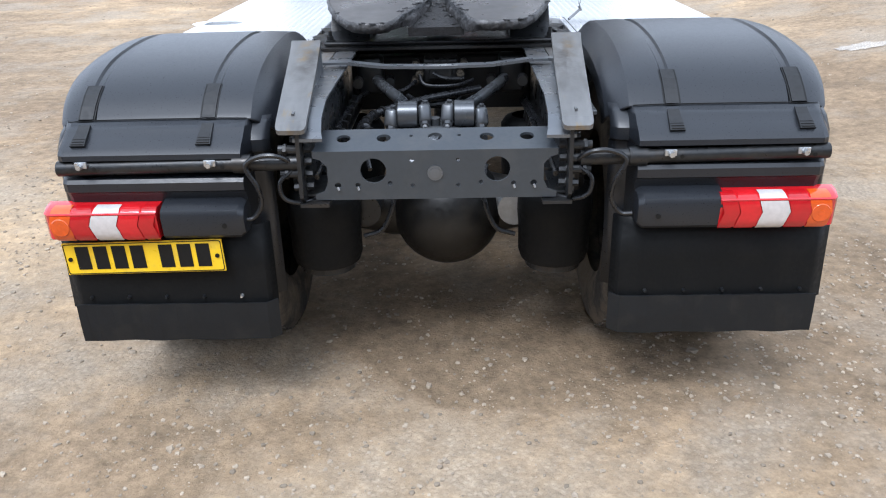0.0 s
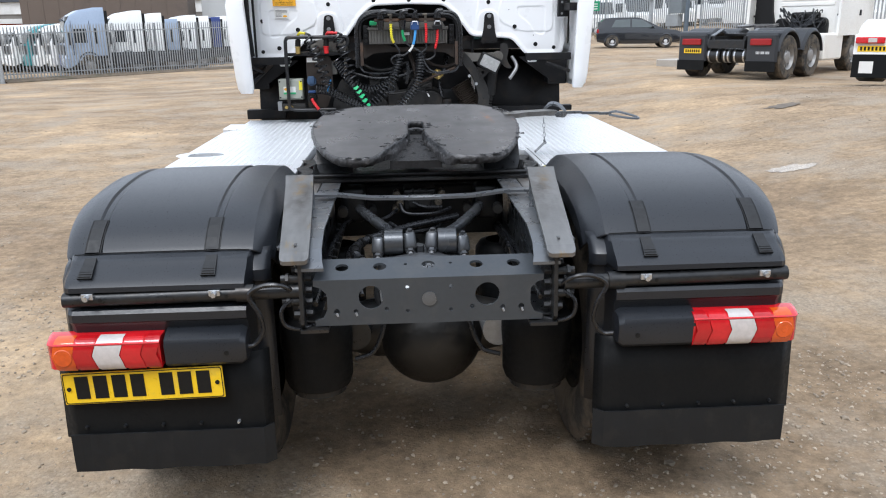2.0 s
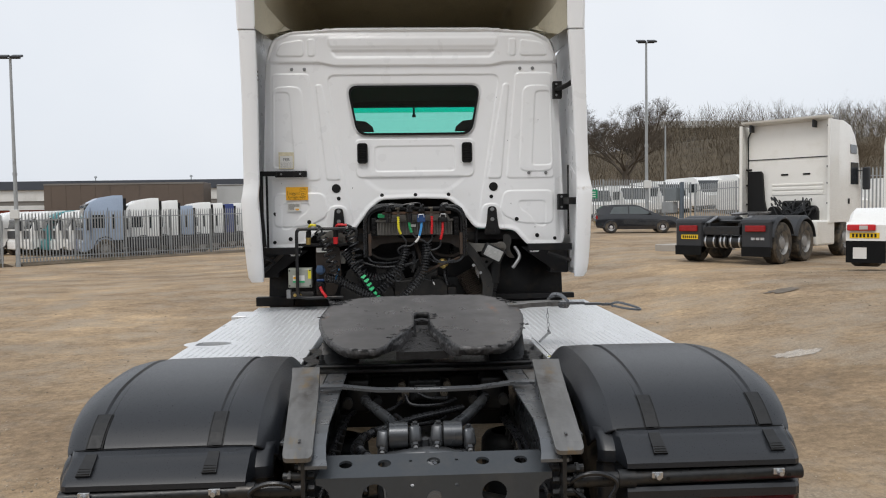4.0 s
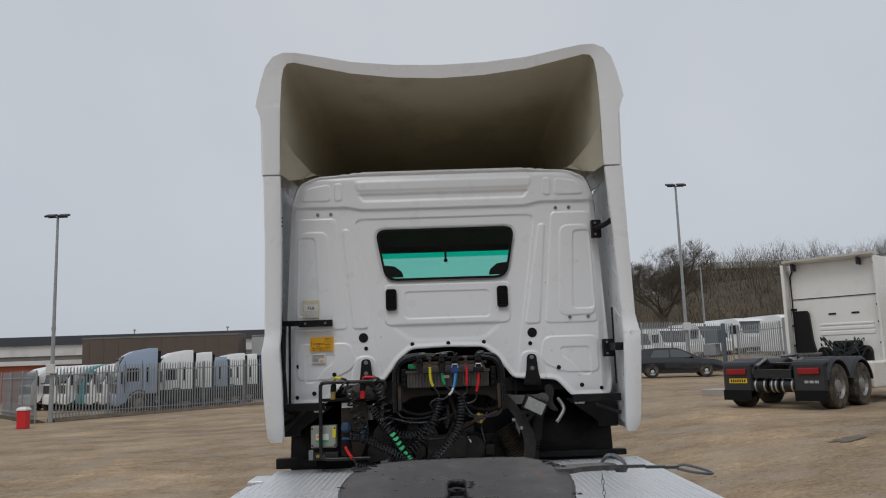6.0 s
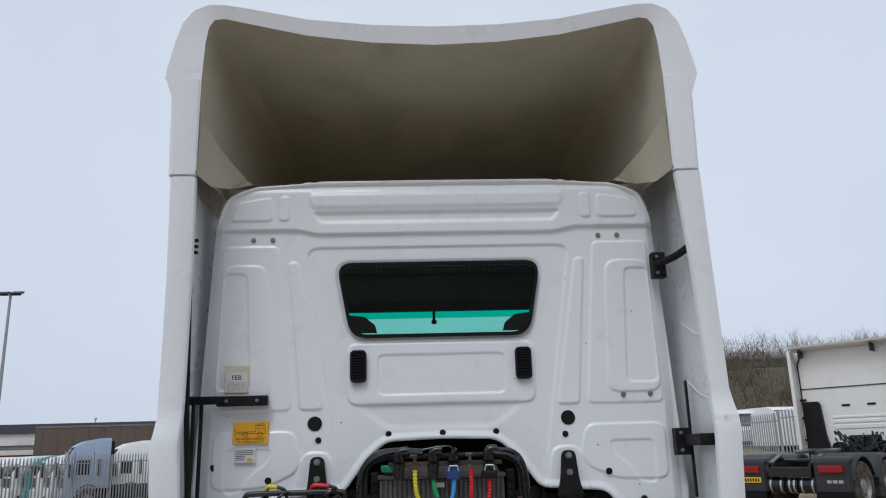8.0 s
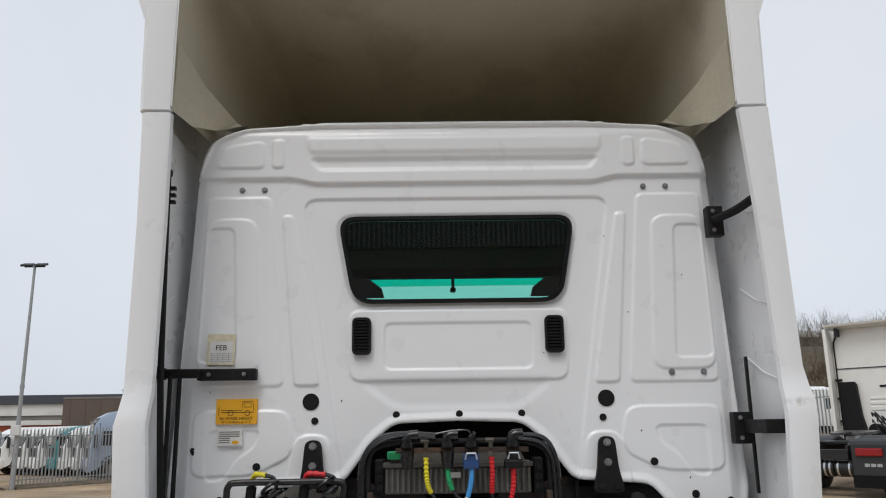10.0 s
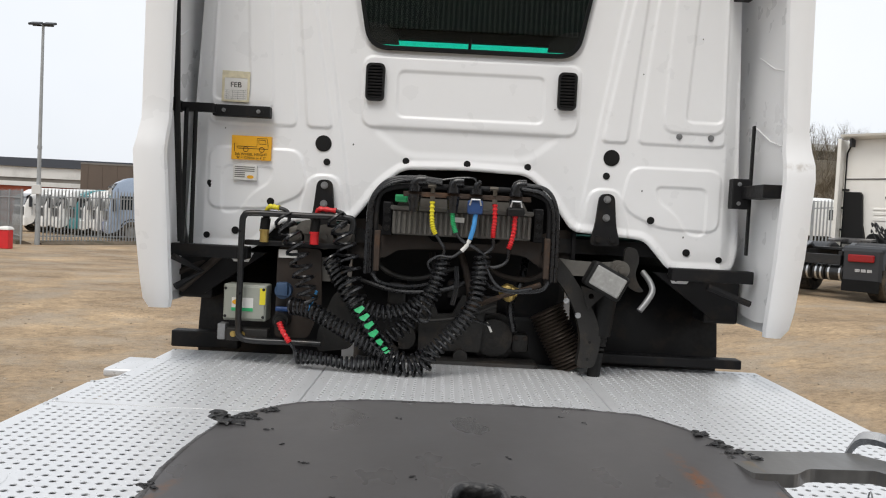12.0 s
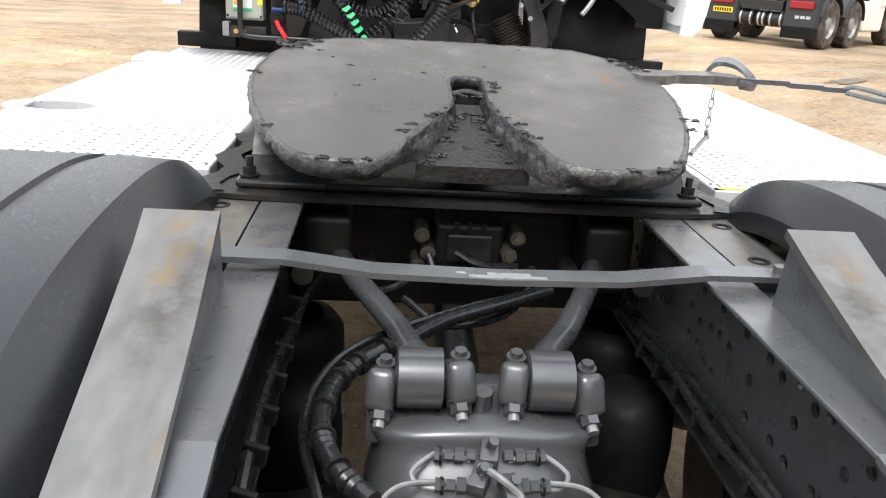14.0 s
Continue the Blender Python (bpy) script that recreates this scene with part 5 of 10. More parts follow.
def build_deck():
    left_rear = [(-0.575, 1.225), (-1.245, 1.225), (-1.245, 2.545), (-0.575, 2.545)]
    left_front = [(-0.515, 2.553), (-1.245, 2.553), (-1.245, 2.82), (-1.19, 2.95), (-1.19, 3.50), (-0.515, 3.50)]
    middle = [(-0.508, 1.78), (0.508, 1.78), (0.508, 3.46), (-0.508, 3.46)]
    right = [(0.59, 1.245), (1.32, 1.245), (1.32, 3.62), (0.515, 3.62), (0.515, 1.9), (0.59, 1.8)]

    def oval(x, y):
        return ((x + 1.14) / 0.125) ** 2 + ((y - 1.86) / 0.085) ** 2

    def keep_left(x, y, cell=False):
        return oval(x, y) > (1.0 if cell else 1.9)

    def always(x, y, cell=False):
        return True

    for outline, keep in ((left_rear, keep_left), (left_front, always), (middle, always), (right, always)):
        me = holes_mesh("deck_plate", outline, keep)
        ob = new("deck_plate", me)
        ob.parent = truck
        ob.location.z = DECK_Z
        ob["label"] = "perforated bare aluminium catwalk plate"
        # folded edge all round
        n = len(outline)
        for i in range(n):
            (xa, ya), (xb, yb) = outline[i], outline[(i + 1) % n]
            d = Vector((xb - xa, yb - ya))
            t = d.normalized() * 0.024
            nrm = Vector((t.y, -t.x)).normalized() * 0.002
            c = Vector((sum(p[0] for p in outline) / n, sum(p[1] for p in outline) / n))
            if (Vector((xa, ya)) - c).dot(nrm) > 0:
                nrm = -nrm
            bm = BM()
            loft(bm, [[(x + nrm.x * 10.8, y + nrm.y * 10.8, -0.0005), (x, y, -0.0005), (x - nrm.x * 1.0, y - nrm.y * 1.0, -0.004), (x - nrm.x, y - nrm.y, -0.05), (x + nrm.x, y + nrm.y, -0.05), (x + nrm.x, y + nrm.y, -0.006), (x + nrm.x * 10.8, y + nrm.y * 10.8, -0.006)] for x, y in ((xa, ya), (xb, yb))], closed=True, caps=True)
            part("folded_edge", bm, ALLOY, ob)
        if outline is left_rear:
            bm = BM()
            O = [(-1.14 + 0.125 * math.cos(a), 1.86 + 0.085 * math.sin(a)) for a in (2 * math.pi * k / 32 for k in range(32))]
            I = [(-1.14 + 0.105 * math.cos(a), 1.86 + 0.068 * math.sin(a)) for a in (2 * math.pi * k / 32 for k in range(32))]
            Q = [(-1.14 + 0.150 * math.cos(a), 1.86 + 0.115 * math.sin(a)) for a in (2 * math.pi * k / 32 for k in range(32))]
            loft(bm, [[(x, y, z) for x, y in R] + [(R[0][0], R[0][1], z)] for R, z in ((Q, 0.0005), (O, 0.003), (I, 0.0), (I, -0.05))])
            part("step_opening", bm, ALLOY, ob, "oval opening with a turned-in rim", smooth=40)
        for k in range(n):
            x, y = outline[k]
            c = Vector((sum(p[0] for p in outline) / n, sum(p[1] for p in outline) / n))
            q = Vector((x, y)).lerp(c, 0.05)
            bm = BM()
            cyl(bm, (q.x, q.y, 0.0), (q.x, q.y, 0.004), 0.009, 0.007, 12)
            part("screw", bm, STEEL, ob)
    # added black strip in place of the shade between the left plates
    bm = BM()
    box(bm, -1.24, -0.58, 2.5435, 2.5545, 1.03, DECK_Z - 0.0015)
    part("joint_shade", bm, INK, truck)
    bm = BM()
    box(bm, 0.598, 0.668, 1.249, 1.262, DECK_Z + 0.0005, DECK_Z + 0.002, 0.0005)
    part("paint_mark", bm, YELLOW, truck, "smear of yellow paint on the catwalk edge")
    # rounded bracket that stands out at the front corner
    bm = BM()
    box(bm, -1.30, -1.19, 3.06, 3.30, 1.035, 1.068, 0.010, 3)
    part("corner_bracket", bm, ALLOY, truck, "rounded pale bracket at the catwalk corner", smooth=True)
    # added black sheets stand in for the shade seen through the holes
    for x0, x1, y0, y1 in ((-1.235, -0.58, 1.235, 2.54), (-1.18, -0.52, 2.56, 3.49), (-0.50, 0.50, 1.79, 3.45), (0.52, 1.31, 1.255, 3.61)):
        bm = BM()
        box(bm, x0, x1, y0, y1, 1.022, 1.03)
        part("shade_sheet", bm, BLACKPAINT, truck, "black sheet for the shade under the catwalk")
    # bearers under the deck
    for y in (1.4, 2.2, 3.0, 3.4):
        bm = BM()
        box(bm, -1.2, 1.25, y - 0.02, y + 0.02, 0.97, 1.015)
        part("deck_bearer", bm, DARKMETAL, truck)
    # dark bars either side at the front of the deck
    for s in (-1, 1):
        bm = BM()
        box(bm, -1.215 if s < 0 else 0.60, -0.93 if s < 0 else 1.225, 3.53, 3.60, 1.075 if s < 0 else 1.095, 1.145 if s < 0 else 1.135, 0.006)
        part("arch_bar", bm, BLACKPAINT, truck, "black end of the front wheel arch")
    # fuel tank and side cover below the deck, enlarged to block light underneath
    for s in (-1, 1):
        bm = BM()
        box(bm, min(s * 0.62, s * 1.18), max(s * 0.62, s * 1.18), 1.38, 3.35, 0.28, 0.98, 0.10, 4)
        part("tank", bm, ALLOY if s < 0 else PLASTIC, truck, "aluminium fuel tank under the catwalk" if s < 0 else "black box under the catwalk", smooth=40)


build_deck()


# ---- fifth wheel coupling ----
def fw_put(x, y, w=0.0):
    """Onto the tilted top of the coupling plate."""
    return (x, y, 1.274 + 0.17 * (y - 1.379) + w)


def build_coupling():
    out = [(-0.335, 1.672), (-0.2, 1.70), (0.0, 1.705), (0.2, 1.705), (0.325, 1.69), (0.43, 1.60), (0.478, 1.50), (0.485, 1.38), (0.478, 1.28), (0.452, 1.14), (0.415, 1.03), (0.385, 0.96), (0.345, 0.905), (0.24, 0.885),
           (0.155, 0.895), (0.122, 0.935), (0.098, 1.03), (0.034, 1.215), (0.036, 1.37), (0.026, 1.40), (-0.034, 1.40), (-0.045, 1.37), (-0.049, 1.21), (-0.12, 1.06), (-0.150, 1.0), (-0.172, 0.93),
           (-0.20, 0.885), (-0.28, 0.875), (-0.355, 0.90), (-0.40, 0.97), (-0.435, 1.05), (-0.465, 1.14), (-0.492, 1.28), (-0.492, 1.40), (-0.475, 1.50), (-0.44, 1.60)]
    out = soft_poly(out, 0.03, 3)
    fw = None
    # plate as a ring stack: top face slightly domed edge, worn lip, thick skirt
    bm = BM()
    sheet(bm, out, [], lambda u, v, w: fw_put(u, v, -w), 0.006)
    fw = part("coupling_plate", bm, GREASE, truck, "dark greasy fifth wheel coupling plate with rust streaks")
    # crusted rim: the outline in short steps, pushed about by noise
    fine = []
    for (xa, ya), (xb, yb) in zip(out, out[1:] + out[:1]):
        m = max(1, int(math.hypot(xb - xa, yb - ya) / 0.006))
        fine += [(xa + (xb - xa) * k / m, ya + (yb - ya) * k / m) for k in range(m)]
    n = len(fine)
    area = sum(fine[i][0] * fine[(i + 1) % n][1] - fine[(i + 1) % n][0] * fine[i][1] for i in range(n))
    rows = [[] for _ in range(8)]
    for i, (x, y) in enumerate(fine):
        a, b = Vector(fine[i - 2]), Vector(fine[(i + 2) % n])
        t = (b - a).normalized()
        nrm = Vector((t.y, -t.x)) * (1 if area > 0 else -1)
        notch = max(0.0, min(1.0, (0.165 - abs(x + 0.008)) / 0.05)) * max(0.0, min(1.0, (1.40 - y) / 0.06))

        def nz(sc, q):
            return noise.noise((x * sc, y * sc, q))
        for r, (o, w, amp) in enumerate(((-0.007, 0.0003, 0.0), (-0.004, 0.0012, 0.0015), (0.0, 0.0005, 0.003), (0.004, -0.005, 0.006), (0.005, -0.013, 0.008), (0.003 + 0.006 * notch, -0.022, 0.009), (-0.003 + 0.016 * notch, -0.034, 0.008), (-0.016 + 0.026 * notch, -0.044 - 0.02 * notch, 0.005))):
            d = o + amp * (0.6 * nz(30, r * 1.2) + 0.7 * nz(95, r * 1.7 + 5))
            ww = w + amp * 0.6 * nz(80, r + 20)
            rows[r].append(fw_put(x + nrm.x * d, y + nrm.y * d, ww))
    bm = BM()
    loft(bm, rows, closed=True)
    sk = part("plate_skirt", bm, SKIRT, fw, "thick rim of the plate crusted with dried grease", smooth=75)
    # the lock slot and a band along the throat sides are black
    sk.data.materials.append(LUMP)
    for p in sk.data.polygons:
        c = p.center
        deep = fw_put(c.x, c.y)[2] - c.z
        if abs(c.x + 0.008) < 0.07 and c.y > 1.20 and deep > 0.001 or abs(c.x + 0.01) < 0.15 and c.y > 0.95 and 0.006 < deep < 0.02:
            p.material_index = 1
    for x0, x1, y0, y1 in ((-0.062, -0.050, 1.20, 1.41), (0.038, 0.050, 1.20, 1.41), (-0.06, 0.05, 1.405, 1.418)):
        bm = BM()
        for v in box(bm, x0, x1, y0, y1, 1.12, 1.258):
            if v.co.z > 1.2:
                v.co.z = fw_put(v.co.x, v.co.y, -0.008)[2]
        part("slot_wall", bm, LUMP, fw)
    # throat: sloping floor between the horns, lock jaw in the slot
    bm = BM()
    pts = [(-0.128, 1.03), (0.102, 1.03), (0.032, 1.285), (-0.046, 1.285)]
    vs = [bm.verts.new(fw_put(x, y, -0.028 if y > 1.1 else -0.066)) for x, y in pts]
    bm.faces.new(vs)
    vs2 = [bm.verts.new(fw_put(x, y, -0.10)) for x, y in pts]
    for i in range(4):
        bm.faces.new((vs[i], vs[(i + 1) % 4], vs2[(i + 1) % 4], vs2[i]))
    part("throat_floor", bm, LUMP, fw, "greasy sloping throat between the horns")
    bm = BM()
    for k, y in enumerate((1.33,)):
        pts = curve([(-0.045, y - 0.02, fw_put(0, y)[2] - 0.02 - 0.012 * k), (-0.006, y + 0.02, fw_put(0, y)[2] - 0.018 - 0.012 * k), (0.033, y - 0.02, fw_put(0, y)[2] - 0.02 - 0.012 * k)], 10)
        tube(bm, pts, 0.009, 8)
    box(bm, -0.05, 0.036, 1.18, 1.405, 1.14, 1.185)
    part("lock_jaw", bm, LUMP, fw, "black lock jaw deep in the slot", smooth=50)
    # lumps of grease pushed to the rim and specks on top
    spots = [(-0.435, 1.585, 0.024), (-0.405, 1.60, 0.014), (-0.375, 1.63, 0.011), (0.40, 1.62, 0.016), (0.455, 1.545, 0.018), (0.425, 1.58, 0.014), (0.485, 1.47, 0.011), (-0.49, 1.35, 0.010), (0.47, 1.18, 0.013), (0.455, 1.12, 0.010), (0.33, 0.90, 0.012),
             (0.052, 1.36, 0.010), (0.06, 1.33, 0.008), (0.048, 1.30, 0.009), (-0.36, 1.55, 0.006), (-0.33, 1.5, 0.005), (-0.28, 1.44, 0.006), (-0.1, 1.41, 0.006), (-0.26, 1.29, 0.006), (-0.22, 1.34, 0.004), (0.05, 1.49, 0.005), (-0.30, 1.22, 0.004),
             (-0.14, 1.62, 0.004), (0.2, 1.64, 0.005), (0.16, 1.66, 0.004), (-0.155, 1.03, 0.010), (-0.14, 1.07, 0.008), (-0.10, 1.12, 0.008), (0.085, 1.10, 0.009), (0.11, 1.03, 0.008), (-0.07, 1.13, 0.016), (-0.09, 1.07, 0.014), (0.045, 1.13, 0.015), (0.07, 1.06, 0.014), (-0.035, 1.22, 0.016), (0.02, 1.22, 0.015), (-0.005, 1.25, 0.016), (-0.05, 1.18, 0.013), (0.035, 1.18, 0.013), (-0.02, 1.1, 0.007), (0.02, 1.07, 0.006), (-0.11, 1.04, 0.012), (0.09, 1.035, 0.012), (-0.30, 0.885, 0.009), (-0.26, 0.878, 0.010), (-0.22, 0.884, 0.008), (0.27, 0.892, 0.009), (0.37, 0.94, 0.009), (-0.42, 1.02, 0.008)]
    bm = BM()
    for k, (x, y, r) in enumerate(spots):
        rl = random.Random(k + 40)
        for q in range(3 if r < 0.007 else 9):
            rr = r * rl.uniform(0.18, 0.45)
            vs = bmesh.ops.create_icosphere(bm, subdivisions=2, radius=rr)["verts"]
            px, py = x + rl.uniform(-1.3, 1.3) * r, y + rl.uniform(-0.8, 0.8) * r
            gap = float(poly_sd(np.array([px]), np.array([py]), out)[0]) > 0.004 and abs(px) < 0.16 and py < 1.25
            o = Vector(fw_put(px, py, (-0.066 + 0.15 * (py - 1.03) if gap else 0.0005) + rl.uniform(-0.1, 0.35) * rr))
            for v in vs:
                w = noise.noise(v.co * (1.6 / rr) + Vector((k * 3.1, q, 0)))
                v.co *= 1 + 0.9 * w
                v.co.x *= 1.5
                v.co.z *= 0.5
                v.co += o
    tagged(part("dried_grease", bm, LUMP, fw, "crumbs of dried black grease", smooth=25), kind="stuff")
    # release handle on the right
    bm = BM()
    sheet(bm, soft_poly([(0.42, 1.585), (0.66, 1.575), (0.70, 1.52), (0.70, 1.455), (0.655, 1.462), (0.648, 1.478), (0.54, 1.485), (0.51, 1.455), (0.44, 1.46)], 0.012, 3), [], lambda u, v, w: (u, v, 1.276 + 0.04 * (u - 0.44) + w), 0.022)
    h = part("release_lever", bm, BARE, truck, "dull steel release lever plate with hook and pull rod")
    bm = BM()
    loft(bm, [[(x, y - 0.01, z), (x, y + 0.012, z), (x, y + 0.012, z - 0.012), (x, y - 0.01, z - 0.012)] for x, y, z in ((0.66, 1.5, 1.302), (0.82, 1.46, 1.306), (0.822, 1.457, 1.302), (0.90, 1.44, 1.303), (0.902, 1.44, 1.300), (0.955, 1.42, 1.302))], closed=True, caps=True)
    part("pull_rod", bm, CHASSIS, h)
    bm = BM()
    tube(bm, curve([(0.945, 1.425, 1.296), (0.985, 1.43, 1.303), (1.04, 1.37, 1.292), (1.06, 1.31, 1.285), (1.045, 1.29, 1.283), (0.99, 1.33, 1.286), (0.945, 1.40, 1.292)], 32), 0.006, 8)
    part("grip", bm, CHASSIS, h, "bent rod grip", smooth=True)
    bm = BM()
    pts = curve([(0.655, 1.585, 1.30), (0.685, 1.59, 1.33), (0.725, 1.56, 1.328), (0.75, 1.51, 1.30), (0.735, 1.46, 1.288), (0.69, 1.445, 1.292)], 20)
    loft(bm, [[p + Vector((0, 0, 0.012)), p + Vector((0.008, 0.005, 0)), p + Vector((0, 0, -0.012)), p + Vector((-0.008, -0.005, 0))] for p in pts], closed=True, caps=True)
    part("hook", bm, CHASSIS, h, smooth=50)
    for k in range(5):
        bm = BM()
        c = Vector((0.632 + 0.002 * k, 1.46 + 0.004 * k, 1.262 - 0.024 * k))
        ring = []
        for a in range(13):
            t = 2 * math.pi * a / 12
            u, v = 0.006 * math.cos(t), 0.015 * math.sin(t)
            ring.append(c + (Vector((u, 0, v)) if k % 2 else Vector((0, u, v))))
        tube(bm, ring, 0.0014, 5, caps=False)
        part("chain_link", bm, DULLSTEEL, h)
    bm = BM()
    tube(bm, [(0.642, 1.478, 1.15), (0.585, 1.42, 1.115)], 0.006, 6)
    tube(bm, [(0.638, 1.476, 1.165), (0.648, 1.482, 1.145)], 0.006, 6)
    part("safety_pin", bm, DULLSTEEL, h)
    # pedestals and mounting plate
    for s in (-1, 1):
        bm = BM()
        loft(bm, [[(s * 0.30, y0, z), (s * 0.47, y0, z), (s * 0.47, y1, z), (s * 0.30, y1, z)] for z, y0, y1 in ((1.085, 1.12, 1.50), (1.12, 1.17, 1.45), (1.20, 1.24, 1.38))], closed=True, caps=True)
        part("pedestal", bm, DARKMETAL, fw)
        for y in (1.11, 1.5):
            bm = BM()
            bolt(bm, (s * 0.466, y, 1.09), (0, 0, 1), 0.014, 0.016)
            cyl(bm, (s * 0.466, y, 1.10), (s * 0.466, y, 1.13), 0.008, seg=10)
            part("mounting_bolt", bm, DARKMETAL, fw)
    bm = BM()
    sheet(bm, [(-0.55, 1.045), (-0.49, 1.035), (-0.42, 1.03), (0.42, 1.03), (0.49, 1.04), (0.55, 1.055), (0.52, 1.14), (0.53, 1.22), (0.50, 1.34), (0.52, 1.46), (0.50, 1.60), (-0.50, 1.60), (-0.52, 1.46), (-0.50, 1.34), (-0.53, 1.22), (-0.52, 1.14)], [], lambda u, v, w: (u, v, 1.06 + w), 0.010)
    mp = part("mounting_plate", bm, DARKMETAL, truck, "dark corrugated coupling mounting plate")
    bm = BM()
    box(bm, -0.49, 0.49, 1.075, 1.16, 1.072, 1.088, 0.006)
    part("mounting_bar", bm, DARKMETAL, mp)
    for s in (-1, 1):
        bm = BM()
        loft(bm, [[(s * (0.505 + 0.022 * math.sin(k * 1.3)), 1.05 + 0.05 * k, 1.074), (s * (0.565 + 0.022 * math.sin(k * 1.3)), 1.05 + 0.05 * k, 1.070), (s * (0.565 + 0.022 * math.sin(k * 1.3)), 1.05 + 0.05 * k, 1.05)] for k in range(12)])
        part("wavy_edge", bm, OILBLACK, mp, smooth=50)


build_coupling()


# ---- rear axle, suspension and pipes ----
def build_axle():
    bm = BM()
    bmesh.ops.create_uvsphere(bm, u_segments=28, v_segments=16, radius=0.225)
    for v in bm.verts:
        v.co = Vector((0.025 + v.co.x * 0.98, 0.66 + v.co.y * 1.05, 0.50 + v.co.z * 1.0))
    ax = part("differential", bm, OILBLACK, truck, "round black axle differential housing", smooth=True)
    bm = BM()
    tube(bm, [(x, 0.70, 0.50) for x in (-0.60, -0.35, -0.2, 0.2, 0.35, 0.60)], 0.09, 20, r_of=lambda f: 0.085 + 0.05 * math.exp(-((f - 0.5) / 0.22) ** 2))
    part("axle_tube", bm, OILBLACK, ax, smooth=True)
    # cast bridge on top: a ledge that arches up between the arms, and a body that swells below it
    def ring(y0, y1, w, z, bow):
        cx, n = -0.012, 28
        res = []
        for k in range(n):
            t = 2 * math.pi * k / n
            u, v = math.copysign(abs(math.cos(t)) ** 0.6, math.cos(t)), math.copysign(abs(math.sin(t)) ** 0.6, math.sin(t))
            res.append((cx + w * u, 0.5 * (y0 + y1) + 0.5 * (y1 - y0) * v, z + bow * (1 - u * u)))
        return res
    bm = BM()
    loft(bm, [ring(*q) for q in ((0.44, 0.79, 0.19, 0.67, 0.0), (0.45, 0.79, 0.195, 0.69, 0.0), (0.47, 0.78, 0.185, 0.735, 0.004), (0.53, 0.76, 0.172, 0.785, 0.008), (0.545, 0.755, 0.178, 0.80, 0.014), (0.55, 0.75, 0.186, 0.808, 0.018), (0.552, 0.748, 0.186, 0.818, 0.02), (0.56, 0.74, 0.178, 0.824, 0.022), (0.60, 0.70, 0.12, 0.826, 0.024))], closed=True, caps=True)
    part("axle_bridge", bm, AXLEGREY, ax, "grey cast bridge on top of the axle", smooth=50)
    for s, bx in ((-1, -0.119), (1, 0.096)):
        bm = BM()
        tube(bm, [(bx + q, 0.655, 0.882) for q in (-0.038, -0.036, -0.030, 0.030, 0.036, 0.038)], 0.05, 28, r_of=lambda f: 0.0505 if 0.08 < f < 0.92 else 0.046)
        b = part("arm_bush", bm, AXLEGREY, ax, "round rubber-bushed end of the control arm", smooth=40)
        bm = BM()
        cyl(bm, (bx - 0.041, 0.655, 0.882), (bx + 0.041, 0.655, 0.882), 0.036, seg=24)
        part("bush_rubber", bm, INK, b)
        bm = BM()
        tube(bm, [(bx, 0.69, 0.888), (bx + s * 0.012, 0.73, 0.893), (s * 0.155, 0.80, 0.903), (s * 0.24, 0.99, 0.918), (s * 0.285, 1.12, 0.925)], 0.024, 16, r_of=lambda f: 0.031 - 0.008 * min(1, f * 3))
        part("control_arm", bm, AXLEGREY, truck, "round steel V-shaped control arm", smooth=True)
        for x, z, tilt in ((bx - 0.060, 0.868 if s < 0 else 0.885, -14), (bx + 0.062, 0.885 if s < 0 else 0.868, 14)):
            bm = BM()
            vs = box(bm, -0.024, 0.024, -0.034, 0.04, -0.036, 0.036, 0.014, 3)
            turned(bm, vs, pose(x, 0.64, z, -24, 0, tilt))
            vs = box(bm, -0.018, 0.018, -0.03, 0.03, -0.09, -0.02, 0.008, 2)
            turned(bm, vs, pose(x, 0.65, z, -10, 0, tilt))
            cb = part("clamp_block", bm, AXLEGREY, ax, smooth=40)
            d = Vector((math.sin(radians(tilt)) * 0.4, -0.86, -0.5)).normalized()
            o = Vector((x, 0.632, z - 0.012)) + d * 0.02
            bm = BM()
            cyl(bm, o, o + d * 0.006, 0.021, seg=14)
            cyl(bm, o + d * 0.006, o + d * 0.024, 0.0165, seg=6)
            part("nut", bm, AXLEGREY, cb)
            bm = BM()
            cyl(bm, o + d * 0.024, o + d * 0.036, 0.0095, seg=10)
            part("stud", bm, DULLSTEEL, cb)
            bm = BM()
            bolt(bm, (x + 0.004, 0.665, z + 0.034), (0, -0.15, 1), 0.011, 0.010)
            part("bolt", bm, AXLEGREY, cb)
    bm = BM()
    cyl(bm, (-0.015, 0.64, 0.84), (-0.015, 0.635, 0.872), 0.018, seg=8)
    part("filler_plug", bm, AXLEGREY, ax)
    # air pipes and unions in front of the bridge
    def face(x, y, lift=0.0):
        return (x, y, 0.812 + 0.32 * (y - 0.535) + lift)
    for y, wl in ((0.530, 0.120), (0.478, 0.165), (0.425, 0.14)):
        for q in (-1, 1):
            bm = BM()
            tube(bm, curve([face(-0.012 + q * 0.03, y), face(-0.012 + q * 0.07, y + 0.008, 0.006), face(-0.012 + q * (wl - 0.03), y + 0.004, 0.004), face(-0.012 + q * wl, y - 0.018, -0.004), face(-0.012 + q * (wl - 0.015), y - 0.04, -0.006), face(-0.012 + q * 0.06, y - 0.05)], 28), 0.0042, 8)
            part("air_pipe", bm, PIPEGREY, ax, "thin grey air pipe", smooth=True)
            for d, r in ((0.028, 0.0095), (0.046, 0.0125), (0.062, 0.0095), (0.078, 0.0115)):
                bm = BM()
